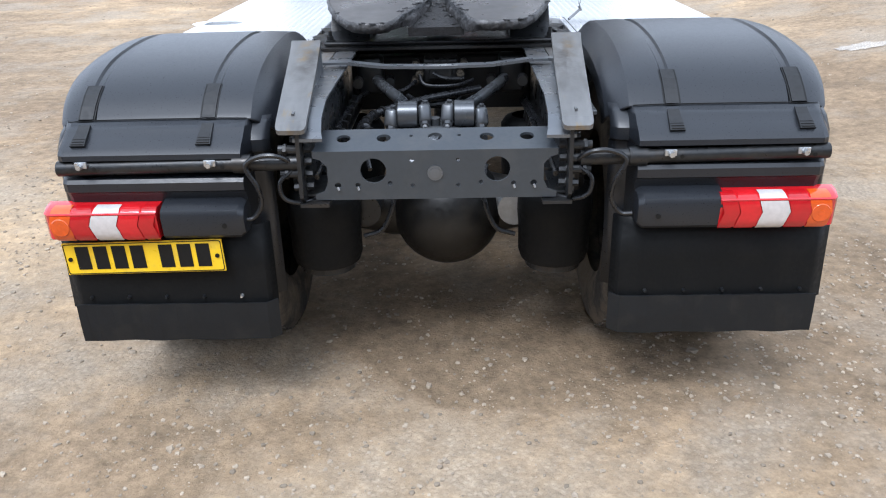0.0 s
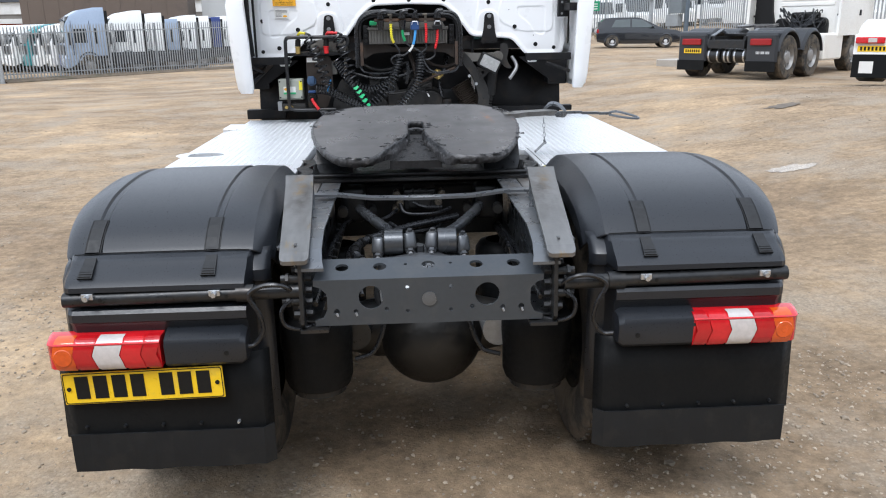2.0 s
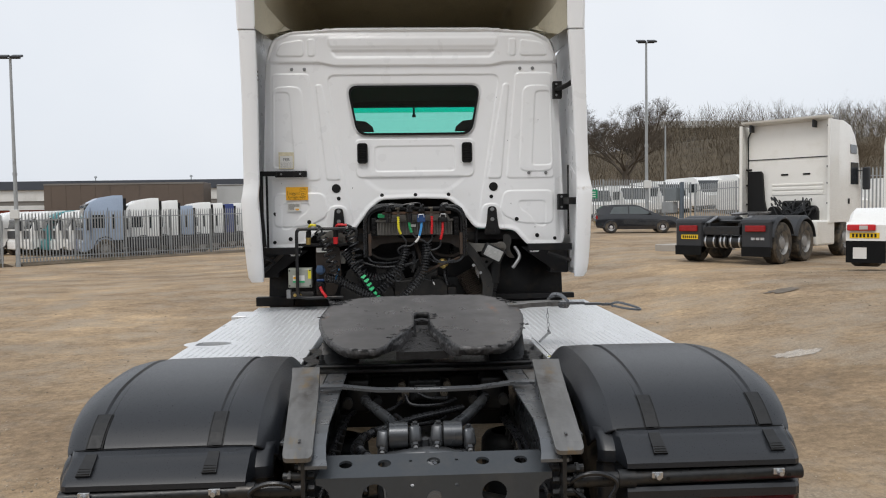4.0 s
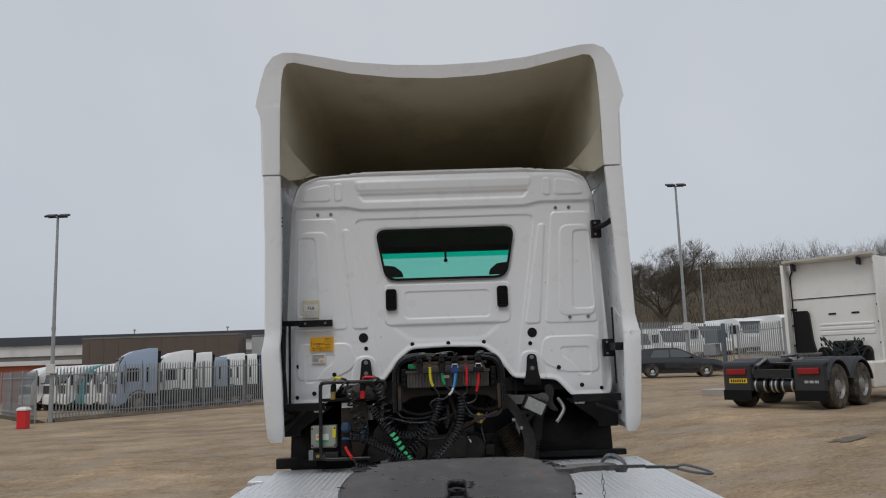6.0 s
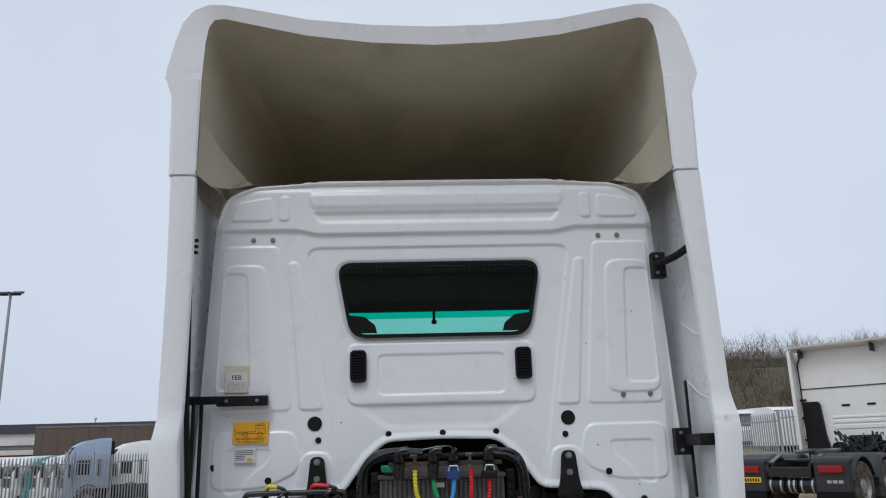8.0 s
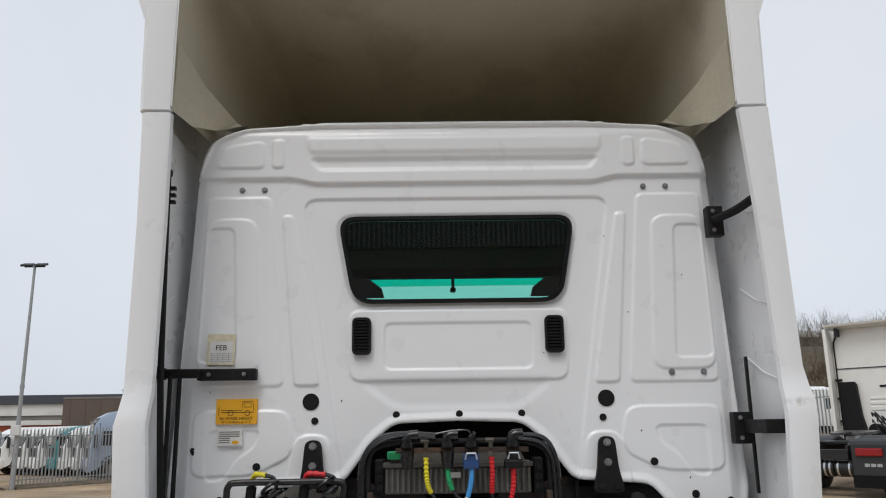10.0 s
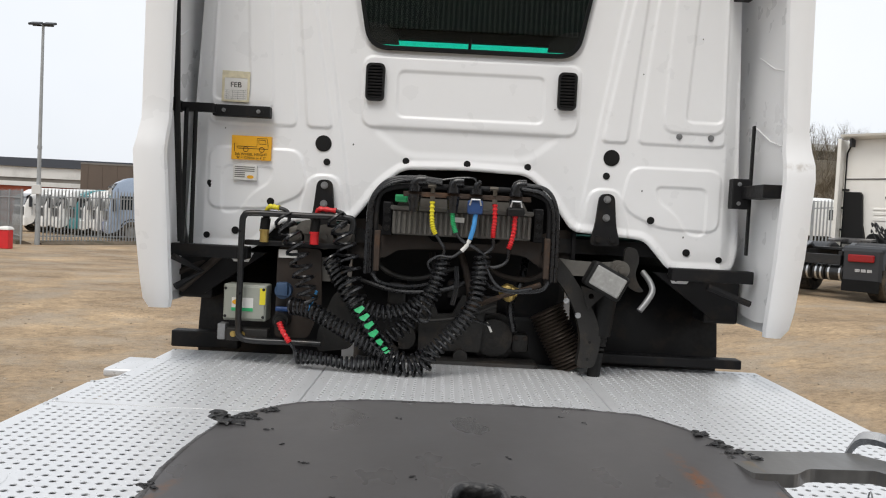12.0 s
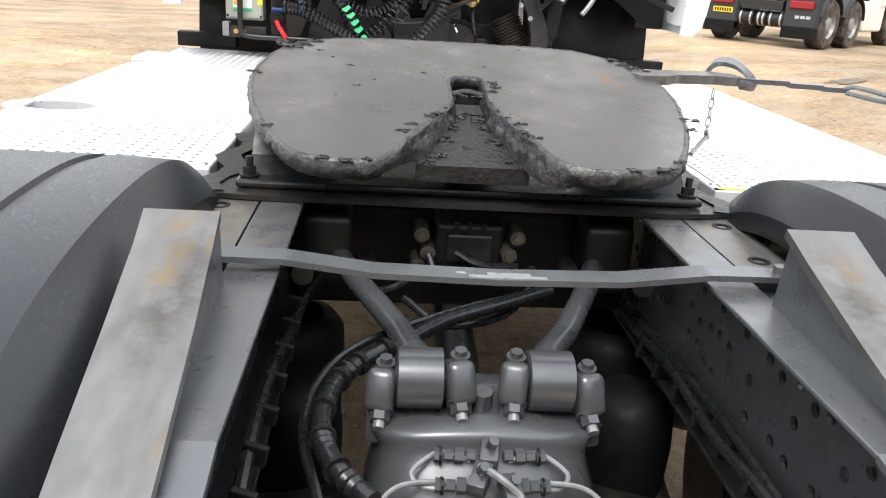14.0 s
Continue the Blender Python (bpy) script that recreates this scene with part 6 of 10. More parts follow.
                cyl(bm, face(-0.012 + q * (d - 0.006), y + 0.003, 0.005), face(-0.012 + q * (d + 0.008), y + 0.004, 0.005), r, seg=6)
                part("pipe_union", bm, AXLEGREY, ax)
            bm = BM()
            cyl(bm, face(-0.012 + q * 0.074, y + 0.003, 0.005), face(-0.012 + q * 0.078, y + 0.003, 0.005), 0.014, seg=10)
            part("pipe_clip", bm, INK, ax)
    for x, y in ((-0.012, 0.535), (-0.03, 0.49), (0.014, 0.47), (-0.02, 0.43), (0.02, 0.41)):
        bm = BM()
        vs = box(bm, -0.015, 0.015, -0.026, 0.026, -0.012, 0.014, 0.005)
        turned(bm, vs, pose(*face(x, y, 0.008), 14, 0, 160 * x * 5))
        part("valve_block", bm, AXLEGREY, ax, smooth=35)
        bm = BM()
        o = Vector(face(x, y, 0.02))
        cyl(bm, o, o + Vector((0.004, -0.01, 0.018)), 0.008, seg=8)
        part("bleed_screw", bm, AXLEGREY, ax)
    bm = BM()
    tube(bm, curve([face(-0.03, 0.50, 0.02), face(-0.01, 0.465, 0.04), face(0.025, 0.45, 0.02), face(0.012, 0.42, 0.012)], 16), 0.006, 8)
    part("air_pipe", bm, PIPEGREY, ax, smooth=True)
    # air bags and their seats
    for s in (-1, 1):
        bm = BM()
        prof = [(0.09, 0.43), (0.118, 0.44), (0.127, 0.47), (0.127, 0.56), (0.132, 0.62), (0.130, 0.68), (0.11, 0.71), (0.08, 0.72)]
        n = 28
        loft(bm, [[(s * 0.41 + r * math.cos(2 * math.pi * k / n), 0.32 + r * math.sin(2 * math.pi * k / n), z) for r, z in prof] for k in range(n + 1)])
        bmesh.ops.remove_doubles(bm, verts=bm.verts, dist=1e-5)
        ab = part("air_bag", bm, RUBBER, truck, "black rubber air suspension bag", smooth=50)
        bm = BM()
        cyl(bm, (s * 0.41, 0.32, 0.71), (s * 0.41, 0.32, 0.80), 0.10)
        part("bag_seat", bm, DARKMETAL, ab)
        bm = BM()
        cyl(bm, (s * 0.41, 0.32, 0.41), (s * 0.41, 0.32, 0.432), 0.10, seg=24)
        part("bag_base", bm, DARKMETAL, ab)
        # front bag
        bm = BM()
        loft(bm, [[(s * 0.40 + r * math.cos(2 * math.pi * k / n), 1.25 + r * math.sin(2 * math.pi * k / n), z) for r, z in prof] for k in range(n + 1)])
        part("air_bag", bm, RUBBER, truck, "black rubber air suspension bag", smooth=50)
        # shiny brake cylinder
        bm = BM()
        cyl(bm, (s * 0.27, 0.50, 0.60), (s * 0.27, 0.34, 0.61), 0.06, seg=20)
        part("brake_cylinder", bm, DULLSTEEL if s > 0 else DARKMETAL, truck, smooth=40)
        bm = BM()
        tube(bm, curve([(s * 0.17, 0.40, 0.76), (s * 0.16, 0.33, 0.66), (s * 0.20, 0.30, 0.56), (s * 0.27, 0.30, 0.53)], 20), 0.009, 8)
        part("brake_hose", bm, HOSE, truck, smooth=True)
        # loom along the rail
        bm = BM()
        tube(bm, curve([(0.36, 0.30, 0.85), (0.36, 0.414, 0.85), (0.352, 0.549, 0.842), (0.36, 0.656, 0.836), (0.358, 0.791, 0.842), (0.362, 0.984, 0.818), (0.36, 1.205, 0.795)] if s > 0 else [(-0.345, 0.1, 0.84), (-0.36, 0.43, 0.88), (-0.36, 0.64, 0.885), (-0.345, 0.85, 0.88), (-0.335, 0.98, 0.88), (-0.30, 1.2, 0.86)], 40), 0.010, 8)
        part("cable_loom", bm, HOSE, truck, smooth=True)
        bm = BM()
        tube(bm, curve([(s * 0.375, 0.05, 0.84), (s * 0.372, 0.35, 0.855), (s * 0.378, 0.6, 0.852), (s * 0.37, 0.9, 0.842), (s * 0.375, 1.3, 0.80)], 40), 0.009, 8)
        part("cable_loom", bm, HOSE, truck, smooth=True)
        # lower link
        bm = BM()
        tube(bm, [(s * 0.405, 0.45, 0.40), (s * 0.42, 0.7, 0.42), (s * 0.43, 1.5, 0.62)], 0.035, 8)
        part("trailing_arm", bm, DARKMETAL, truck)
        # ties that hold the pipes, and a damper beside the bag
        for k in range(7):
            yy = 0.34 + 0.1 * k
            bm = BM()
            vs = box(bm, -0.018, 0.018, -0.006, 0.006, -0.016, 0.016, 0.003)
            turned(bm, vs, pose(s * (0.365 if s > 0 else 0.352), yy, (0.846 - 0.02 * k * 0.4) if s > 0 else 0.878, 0, 12, 8 * s))
            part("pipe_tie", bm, INK, truck)
        bm = BM()
        pr = [(0.06, 0.36), (0.088, 0.38), (0.092, 0.50), (0.096, 0.60), (0.09, 0.68), (0.06, 0.715), (0.001, 0.72)]
        loft(bm, [[(s * 0.35 + r * math.cos(2 * math.pi * k / 24), 0.93 + r * math.sin(2 * math.pi * k / 24), z) for r, z in pr] for k in range(25)])
        part("brake_chamber", bm, RUBBER, truck, "black round chamber beside the axle", smooth=45)
    # thick corrugated loom over the axle
    bm = BM()
    line = curve([(-0.19, 0.345, 0.875), (-0.237, 0.40, 0.882), (-0.262, 0.467, 0.885), (-0.268, 0.544, 0.885), (-0.251, 0.633, 0.885), (-0.206, 0.712, 0.885), (-0.135, 0.785, 0.887), (-0.056, 0.869, 0.889), (0.06, 0.945, 0.892), (0.165, 1.013, 0.895)], 90)
    tube(bm, line, 0.016, 10, r_of=lambda f: 0.0155 + 0.0018 * math.sin(f * 260))
    lm = part("main_loom", bm, HOSE, truck, "thick black corrugated cable loom", smooth=True)
    for k in (10, 20, 30, 40, 47, 54):
        bm = BM()
        cyl(bm, line[k], line[k + 1], 0.0205, seg=12)
        part("clip", bm, INK, lm)
    bm = BM()
    tube(bm, curve([(-0.235, 0.30, 0.78), (-0.262, 0.40, 0.83), (-0.295, 0.52, 0.86), (-0.285, 0.66, 0.865), (-0.22, 0.79, 0.87), (-0.05, 0.92, 0.88), (0.12, 0.985, 0.90)], 40), 0.008, 8)
    part("second_loom", bm, HOSE, truck, smooth=True)
    # cross beam and valve block in front of the axle
    bm = BM()
    box(bm, -0.40, 0.40, 1.22, 1.30, 0.76, 1.0, 0.01)
    part("cross_beam", bm, OILBLACK, truck, "dark chassis cross beam")
    bm = BM()
    box(bm, -0.075, 0.075, 1.10, 1.22, 0.88, 0.985, 0.012, 3)
    box(bm, -0.05, 0.05, 1.085, 1.11, 0.90, 0.965, 0.006)
    for x in (-0.03, 0.0, 0.03):
        box(bm, x - 0.004, x + 0.004, 1.095, 1.11, 0.96, 0.99)
    vb = part("relay_valve", bm, OILBLACK, truck, "dark brake relay valve with pipe unions")
    vb.location.z = 0.022
    for x, z in ((-0.105, 0.965), (0.10, 0.965), (-0.09, 0.925), (0.085, 0.925), (-0.11, 0.895)):
        bm = BM()
        cyl(bm, (x, 1.14, z), (x, 1.07, z), 0.017, seg=8)
        cyl(bm, (x, 1.07, z), (x, 1.06, z), 0.010, seg=8)
        part("pipe_union", bm, BRASSDULL, vb)
    for p in ([(-0.09, 1.06, 0.925), (-0.06, 1.02, 0.89), (0.06, 1.03, 0.885), (0.14, 1.07, 0.90)], [(-0.03, 1.07, 0.93), (0.02, 1.04, 0.915), (0.10, 1.05, 0.91)], [(-0.105, 1.06, 0.90), (-0.15, 1.0, 0.88), (-0.2, 0.98, 0.87)], [(-0.14, 0.98, 0.86), (-0.06, 0.92, 0.83), (0.06, 0.95, 0.84), (0.12, 1.0, 0.88)]):
        bm = BM()
        tube(bm, curve(p, 20), 0.008, 8)
        part("air_hose", bm, HOSE, vb, smooth=True)
    for s in (-1, 1):
        bm = BM()
        box(bm, min(s * 0.25, s * 0.36), max(s * 0.25, s * 0.36), 1.08, 1.2, 0.86, 1.02, 0.02, 3)
        part("arm_anchor", bm, OILBLACK, truck, smooth=35)
        bm = BM()
        cyl(bm, (s * 0.22, 1.12, 0.92), (s * 0.215, 1.05, 0.92), 0.02, seg=10)
        part("anchor_bolt", bm, OILBLACK, truck)
        bm = BM()
        cyl(bm, (s * 0.345, 1.0, 0.94), (s * 0.34, 0.94, 0.94), 0.022, seg=10)
        part("anchor_bolt", bm, OILBLACK, truck)
    # propeller shaft
    bm = BM()
    tube(bm, [(0.02, 0.86, 0.52), (0.01, 1.2, 0.60), (0.0, 2.6, 0.80)], 0.055, 16)
    part("propeller_shaft", bm, DARKMETAL, truck, smooth=True)


build_axle()


# ---- under and behind the cab ----
def build_under_cab():
    bm = BM()
    box(bm, -0.47, 0.47, 3.62, 4.9, 1.25, 1.905, 0.03)
    part("engine_tunnel", bm, BLACKPAINT, truck, "black engine tunnel under the cab")
    bm = BM()
    box(bm, -0.47, 0.47, 3.43, 3.62, 1.885, 1.90)
    for s in (-1, 1):
        box(bm, min(s * 0.455, s * 0.47), max(s * 0.455, s * 0.47), 3.43, 3.62, 1.5, 1.885)
    part("tunnel_lip", bm, BLACKPAINT, truck)
    bm = BM()
    box(bm, -0.45, 0.47, 3.62, 4.8, 0.60, 1.30, 0.06, 3)
    eng = part("engine_block", bm, OILBLACK, truck, "dark oily engine and gearbox", smooth=35)
    bm = BM()
    cyl(bm, (0.16, 3.62, 1.18), (0.16, 3.56, 1.18), 0.105, seg=28)
    cyl(bm, (0.16, 3.56, 1.18), (0.16, 3.53, 1.18), 0.08, seg=28)
    for k in range(10):
        a = 2 * math.pi * k / 10
        bolt(bm, (0.16 + 0.093 * math.cos(a), 3.56, 1.18 + 0.093 * math.sin(a)), (0, -1, 0), 0.007, 0.008)
    part("gearbox_cover", bm, DUSTY, eng, "round bolted gearbox cover", smooth=35)
    bm = BM()
    sheet(bm, [(-0.16, 1.12), (0.10, 1.12), (0.12, 1.33), (0.02, 1.36), (-0.02, 1.28), (-0.08, 1.27), (-0.11, 1.34), (-0.16, 1.33)], [], lambda u, v, w: (u, 3.50 + w, v), 0.03)
    part("mounting_bracket", bm, DUSTY, eng)
    bm = BM()
    for x, z, r in ((-0.22, 1.17, 0.05), (-0.28, 1.13, 0.04), (0.02, 1.10, 0.03)):
        cyl(bm, (x, 3.6, z), (x, 3.48, z), r, seg=16)
    box(bm, -0.3, 0.35, 3.45, 3.6, 1.02, 1.09, 0.02)
    part("gear_linkage", bm, DUSTY, eng)
    bm = BM()
    bmesh.ops.create_icosphere(bm, subdivisions=3, radius=0.035)
    for v in bm.verts:
        v.co = v.co * (1 + 0.4 * noise.noise(v.co * 40)) + Vector((0.205, 3.45, 1.385))
    cyl(bm, (0.2, 3.45, 1.40), (0.245, 3.44, 1.385), 0.02, seg=10)
    part("brass_valve", bm, BRASS, truck, "small yellowish brass valve", smooth=40)
    bm = BM()
    tube(bm, curve([(0.02, 3.5, 1.30), (0.10, 3.44, 1.335), (0.17, 3.40, 1.37), (0.33, 3.38, 1.43)], 16), 0.010, 8)
    part("stay_rod", bm, RUST, truck, smooth=True)
    for x in (-0.02, -0.01):
        bm = BM()
        tube(bm, curve([(x, 3.48, 1.48), (x + 0.005, 3.46, 1.40), (x - 0.01, 3.45, 1.32)], 12), 0.006, 6)
        part("thin_cable", bm, HOSE, truck)
    # wheel arches
    for s in (-1, 1):
        bm = BM()
        prof = [(3.66, 0.75), (3.64, 0.95), (3.63, 1.15), (3.66, 1.32), (3.74, 1.43), (3.9, 1.50), (4.4, 1.53)]
        x0, x1 = (0.50, 1.15) if s > 0 else (-1.13, -0.50)
        loft(bm, [[(x0, y, z) for y, z in prof], [(x1, y, z) for y, z in prof]])
        wa = part("wheel_arch", bm, BLACKPAINT, truck, "black plastic front wheel arch", smooth=40)
        so = wa.modifiers.new("thickness", "SOLIDIFY")
        so.thickness = 0.012
        bm = BM()
        box(bm, min(s * 1.02, s * 1.16), max(s * 1.02, s * 1.16), 3.44, 3.60, 1.30, 1.52, 0.01)
        loft(bm, [[(s * 0.80, 3.43, 1.50), (s * 1.15, 3.43, 1.50), (s * 1.15, 3.43, 1.33), (s * 1.05, 3.43, 1.32)], [(s * 0.80, 3.47, 1.50), (s * 1.15, 3.47, 1.50), (s * 1.15, 3.47, 1.33), (s * 1.05, 3.47, 1.32)]], closed=True, caps=True)
        part("arch_cover", bm, BLACKPAINT, truck)
        # tapered bracket bolted to the cab back
        cx = -0.563 if s < 0 else 0.575
        bm = BM()
        sheet(bm, soft_poly([(cx - 0.03, 1.81), (cx + 0.03, 1.81), (cx + 0.042, 1.68), (cx + 0.065, 1.60), (cx - 0.065, 1.60), (cx - 0.042, 1.68)], 0.03), [], lambda u, v, w: (u, 3.362 + w, v), 0.02)
        cb = part("cab_bracket", bm, BLACKPAINT, truck, "black tapered cab bracket with bolts")
        for z in (1.787, 1.713):
            bm = BM()
            bolt(bm, (cx, 3.362, z), (0, -1, 0), 0.010, 0.008)
            part("bolt", bm, DULLSTEEL, cb)
        for x in (-0.03, 0.03):
            bm = BM()
            bolt(bm, (cx + x, 3.362, 1.625), (0, -1, 0), 0.012, 0.006)
            part("bolt", bm, BLACKPAINT, cb)
        # white tongue with a hole under the cab edge
        bm = BM()
        sheet(bm, [(s * 0.84, 1.50), (s * 0.94, 1.50), (s * 0.92, 1.462), (s * 0.86, 1.462)][::s], [circle(s * 0.875, 1.475, 0.006, 10)], lambda u, v, w: (u, 3.375 + w, v), 0.006)
        part("tongue", bm, WHITE, cab_back)
    # rubber damper beams
    bm = BM()
    sheet(bm, soft_poly([(-0.50, 1.66), (-0.40, 1.66), (-0.30, 1.62), (0.0, 1.575), (0.30, 1.62), (0.44, 1.66), (0.50, 1.60), (0.44, 1.50), (0.33, 1.49), (0.30, 1.54), (0.0, 1.55), (-0.30, 1.54), (-0.34, 1.49), (-0.46, 1.50)], 0.02), [], lambda u, v, w: (u, 3.47 + w, v), 0.06)
    part("rear_cab_beam", bm, BEAMBROWN, truck, "dusty brown beam under the control unit")
    bm = BM()
    sheet(bm, soft_poly([(-0.33, 1.60), (-0.14, 1.605), (-0.12, 1.58), (0.14, 1.58), (0.16, 1.605), (0.33, 1.60), (0.32, 1.50), (0.26, 1.54), (0.12, 1.555), (-0.12, 1.555), (-0.26, 1.54), (-0.32, 1.50)], 0.015), [], lambda u, v, w: (u, 3.40 + w, v), 0.02)
    part("unit_bracket", bm, BEAMBROWN, truck, "rusty bracket under the control unit")


build_under_cab()


def build_engine_details():
    rnd = random.Random(12)
    runs = [[(-0.36, 3.52, 1.50), (-0.30, 3.50, 1.44), (-0.18, 3.50, 1.42), (-0.02, 3.51, 1.47)], [(-0.42, 3.55, 1.40), (-0.25, 3.52, 1.36), (-0.05, 3.52, 1.38), (0.12, 3.54, 1.46)],
            [(0.0, 3.52, 1.54), (0.03, 3.50, 1.45), (0.05, 3.50, 1.34), (0.02, 3.52, 1.22)], [(-0.12, 3.54, 1.53), (-0.10, 3.51, 1.42), (-0.12, 3.50, 1.32), (-0.16, 3.52, 1.2)],
            [(0.28, 3.55, 1.52), (0.26, 3.50, 1.42), (0.22, 3.48, 1.33), (0.24, 3.50, 1.22)], [(0.10, 3.55, 1.50), (0.18, 3.50, 1.45), (0.28, 3.48, 1.44), (0.36, 3.50, 1.47)],
            [(-0.30, 3.50, 1.30), (-0.15, 3.47, 1.25), (0.02, 3.48, 1.27), (0.16, 3.50, 1.32)]]
    for k, pts in enumerate(runs):
        bm = BM()
        tube(bm, curve(pts, 20), rnd.choice((0.008, 0.011, 0.015)), 8)
        part("engine_pipe", bm, (DUSTY, HOSE, BEAMBROWN)[k % 3], truck, smooth=True)
    for x0, x1, z0, z1 in ((-0.05, 0.05, 1.34, 1.42), (-0.30, -0.22, 1.30, 1.40), (0.10, 0.17, 1.28, 1.36), (-0.18, -0.10, 1.18, 1.26), (0.24, 0.31, 1.12, 1.20)):
        bm = BM()
        box(bm, x0, x1, 3.53, 3.62, z0, z1, 0.012, 2)
        c = part("engine_casting", bm, DUSTY, truck, smooth=35)
        for x in (x0 + 0.015, x1 - 0.015):
            bm = BM()
            bolt(bm, (x, 3.53, z1 - 0.016), (0, -1, 0), 0.007, 0.006)
            part("bolt", bm, BEAMBROWN, c)
    # braces under the left end of the cab
    for a, b, r in (((-0.99, 3.42, 1.478), (-1.14, 3.40, 1.335), 0.016), ((-0.96, 3.46, 1.50), (-1.16, 3.42, 1.40), 0.012)):
        bm = BM()
        cyl(bm, a, b, r, seg=10)
        part("brace", bm, BEAMBROWN, truck, "dusty brown brace under the cab", smooth=True)


build_engine_details()


def build_control_unit():
    bm = BM()
    box(bm, -0.285, 0.275, 3.35, 3.46, 1.605, 1.705, 0.008)
    for k in range(27):
        x = -0.275 + 0.0208 * k
        box(bm, x - 0.0055, x + 0.0055, 3.338, 3.352, 1.61, 1.70, 0.002, 1)
    box(bm, -0.292, 0.282, 3.335, 3.465, 1.703, 1.722, 0.006)
    loft(bm, [[(-0.27, 3.37, 1.72), (-0.25, 3.37, 1.755), (0.24, 3.37, 1.755), (0.26, 3.37, 1.72)], [(-0.27, 3.45, 1.72), (-0.25, 3.45, 1.755), (0.24, 3.45, 1.755), (0.26, 3.45, 1.72)]], closed=True, caps=True)
    cu = part("control_unit", bm, ECU, truck, "dusty ribbed cast control unit")
    for s in (-1, 1):
        bm = BM()
        box(bm, s * 0.305 - 0.018, s * 0.305 + 0.018, 3.36, 3.44, 1.60, 1.735, 0.005)
        part("side_ear", bm, BLACKPAINT, cu)
        for z in (1.63, 1.665, 1.70):
            bm = BM()
            bolt(bm, (s * 0.305, 3.36, z), (0, -1, 0), 0.009, 0.008)
            part("bolt", bm, DARKMETAL, cu)
    bm = BM()
    box(bm, -0.275, -0.225, 3.325, 3.36, 1.735, 1.765, 0.006)
    part("green_plug", bm, GREENP, cu, "green plastic plug")
    bm = BM()
    box(bm, -0.035, 0.005, 3.3335, 3.336, 1.665, 1.685)
    part("label", bm, PAPER, cu)
    # hoop and bar that carry the sockets
    bm = BM()
    tube(bm, curve([(-0.345, 3.29, 1.44), (-0.345, 3.29, 1.60), (-0.34, 3.29, 1.74), (-0.30, 3.29, 1.785), (-0.2, 3.29, 1.80), (0.0, 3.29, 1.80), (0.2, 3.29, 1.80), (0.295, 3.29, 1.785), (0.335, 3.29, 1.74), (0.34, 3.29, 1.60), (0.34, 3.29, 1.44)], 60), 0.012, 10)
    hp = part("hose_hoop", bm, BLACKPAINT, truck, "black tubular hoop round the control unit", smooth=True)
    for s in (-1, 1):
        bm = BM()
        box(bm, s * 0.334 - 0.011, s * 0.334 + 0.011, 3.27, 3.30, 1.46, 1.62, 0.003)
        part("flat_leg", bm, RUST, hp)
    bm = BM()
    box(bm, -0.24, 0.26, 3.275, 3.285, 1.758, 1.778, 0.002)
    part("socket_bar", bm, RUST, hp, "rusty flat bar")
    for k in range(3):
        bm = BM()
        d = 0.014 * k
        tube(bm, curve([(-0.36 - d * 0.5, 3.27 - d, 1.45), (-0.36 - d * 0.5, 3.27, 1.62), (-0.355 - d * 0.3, 3.27, 1.74), (-0.30, 3.265, 1.80 + d * 0.6), (-0.20, 3.27, 1.825 + d * 0.3), (-0.09, 3.27, 1.815 + d * 0.4)], 40), 0.007, 8)
        part("black_cable", bm, HOSE, hp, smooth=True)
    for k in range(2):
        bm = BM()
        d = 0.015 * k
        tube(bm, curve([(0.355 + d, 3.27, 1.45), (0.355 + d, 3.27, 1.62), (0.345 + d, 3.27, 1.74), (0.30 + d, 3.265, 1.795 + d), (0.22, 3.27, 1.81 + d)], 40), 0.008, 8)
        part("black_cable", bm, HOSE, hp, smooth=True)
    bm = BM()
    tube(bm, curve([(-0.15, 3.27, 1.815), (-0.05, 3.27, 1.835), (0.03, 3.27, 1.84), (0.046, 3.28, 1.815)], 20), 0.004, 6)
    part("black_cable", bm, HOSE, hp, smooth=True)
    for side in (-1, 1):
        bm = BM()
        tube(bm, curve([(side * 0.35, 3.28, 1.45), (side * 0.31, 3.26, 1.415), (side * 0.2, 3.26, 1.405), (side * 0.12, 3.27, 1.42), (side * 0.08, 3.28, 1.45)], 24), 0.008, 8)
        part("sagging_cable", bm, HOSE, truck, smooth=True)
    # sockets and coloured sleeves
    for x, mm, big in ((-0.195, HOSE, 1), (-0.045, HOSE, 1), (0.045, DARKBLUE, 0), (0.20, HOSE, 1)):
        bm = BM()
        cyl(bm, (x, 3.28, 1.778), (x, 3.28, 1.80), 0.026, seg=14)
        tube(bm, curve([(x, 3.28, 1.79), (x, 3.28, 1.812), (x + 0.01, 3.28, 1.822), (x + (0.04 if big else 0.005), 3.28, 1.824)], 8), 0.02 if big else 0.012, 12)
        cyl(bm, (x, 3.27, 1.765), (x, 3.268, 1.70), 0.027, 0.019, 14)
        part("socket", bm, mm if mm is not DARKBLUE else HOSE, hp, "black cable socket", smooth=40)
    bm = BM()
    box(bm, 0.012, 0.072, 3.235, 3.285, 1.70, 1.755, 0.008)
    part("blue_plug", bm, DARKBLUE, hp, "dark blue plug with wire clip")
    bm = BM()
    box(bm, 0.165, 0.235, 3.235, 3.285, 1.70, 1.735, 0.010)
    part("black_plug", bm, INK, hp)
    for x in (0.042, 0.20):
        bm = BM()
        tube(bm, [(x - 0.022, 3.235, 1.735), (x - 0.016, 3.23, 1.757), (x + 0.016, 3.23, 1.757), (x + 0.022, 3.235, 1.735)], 0.004, 6)
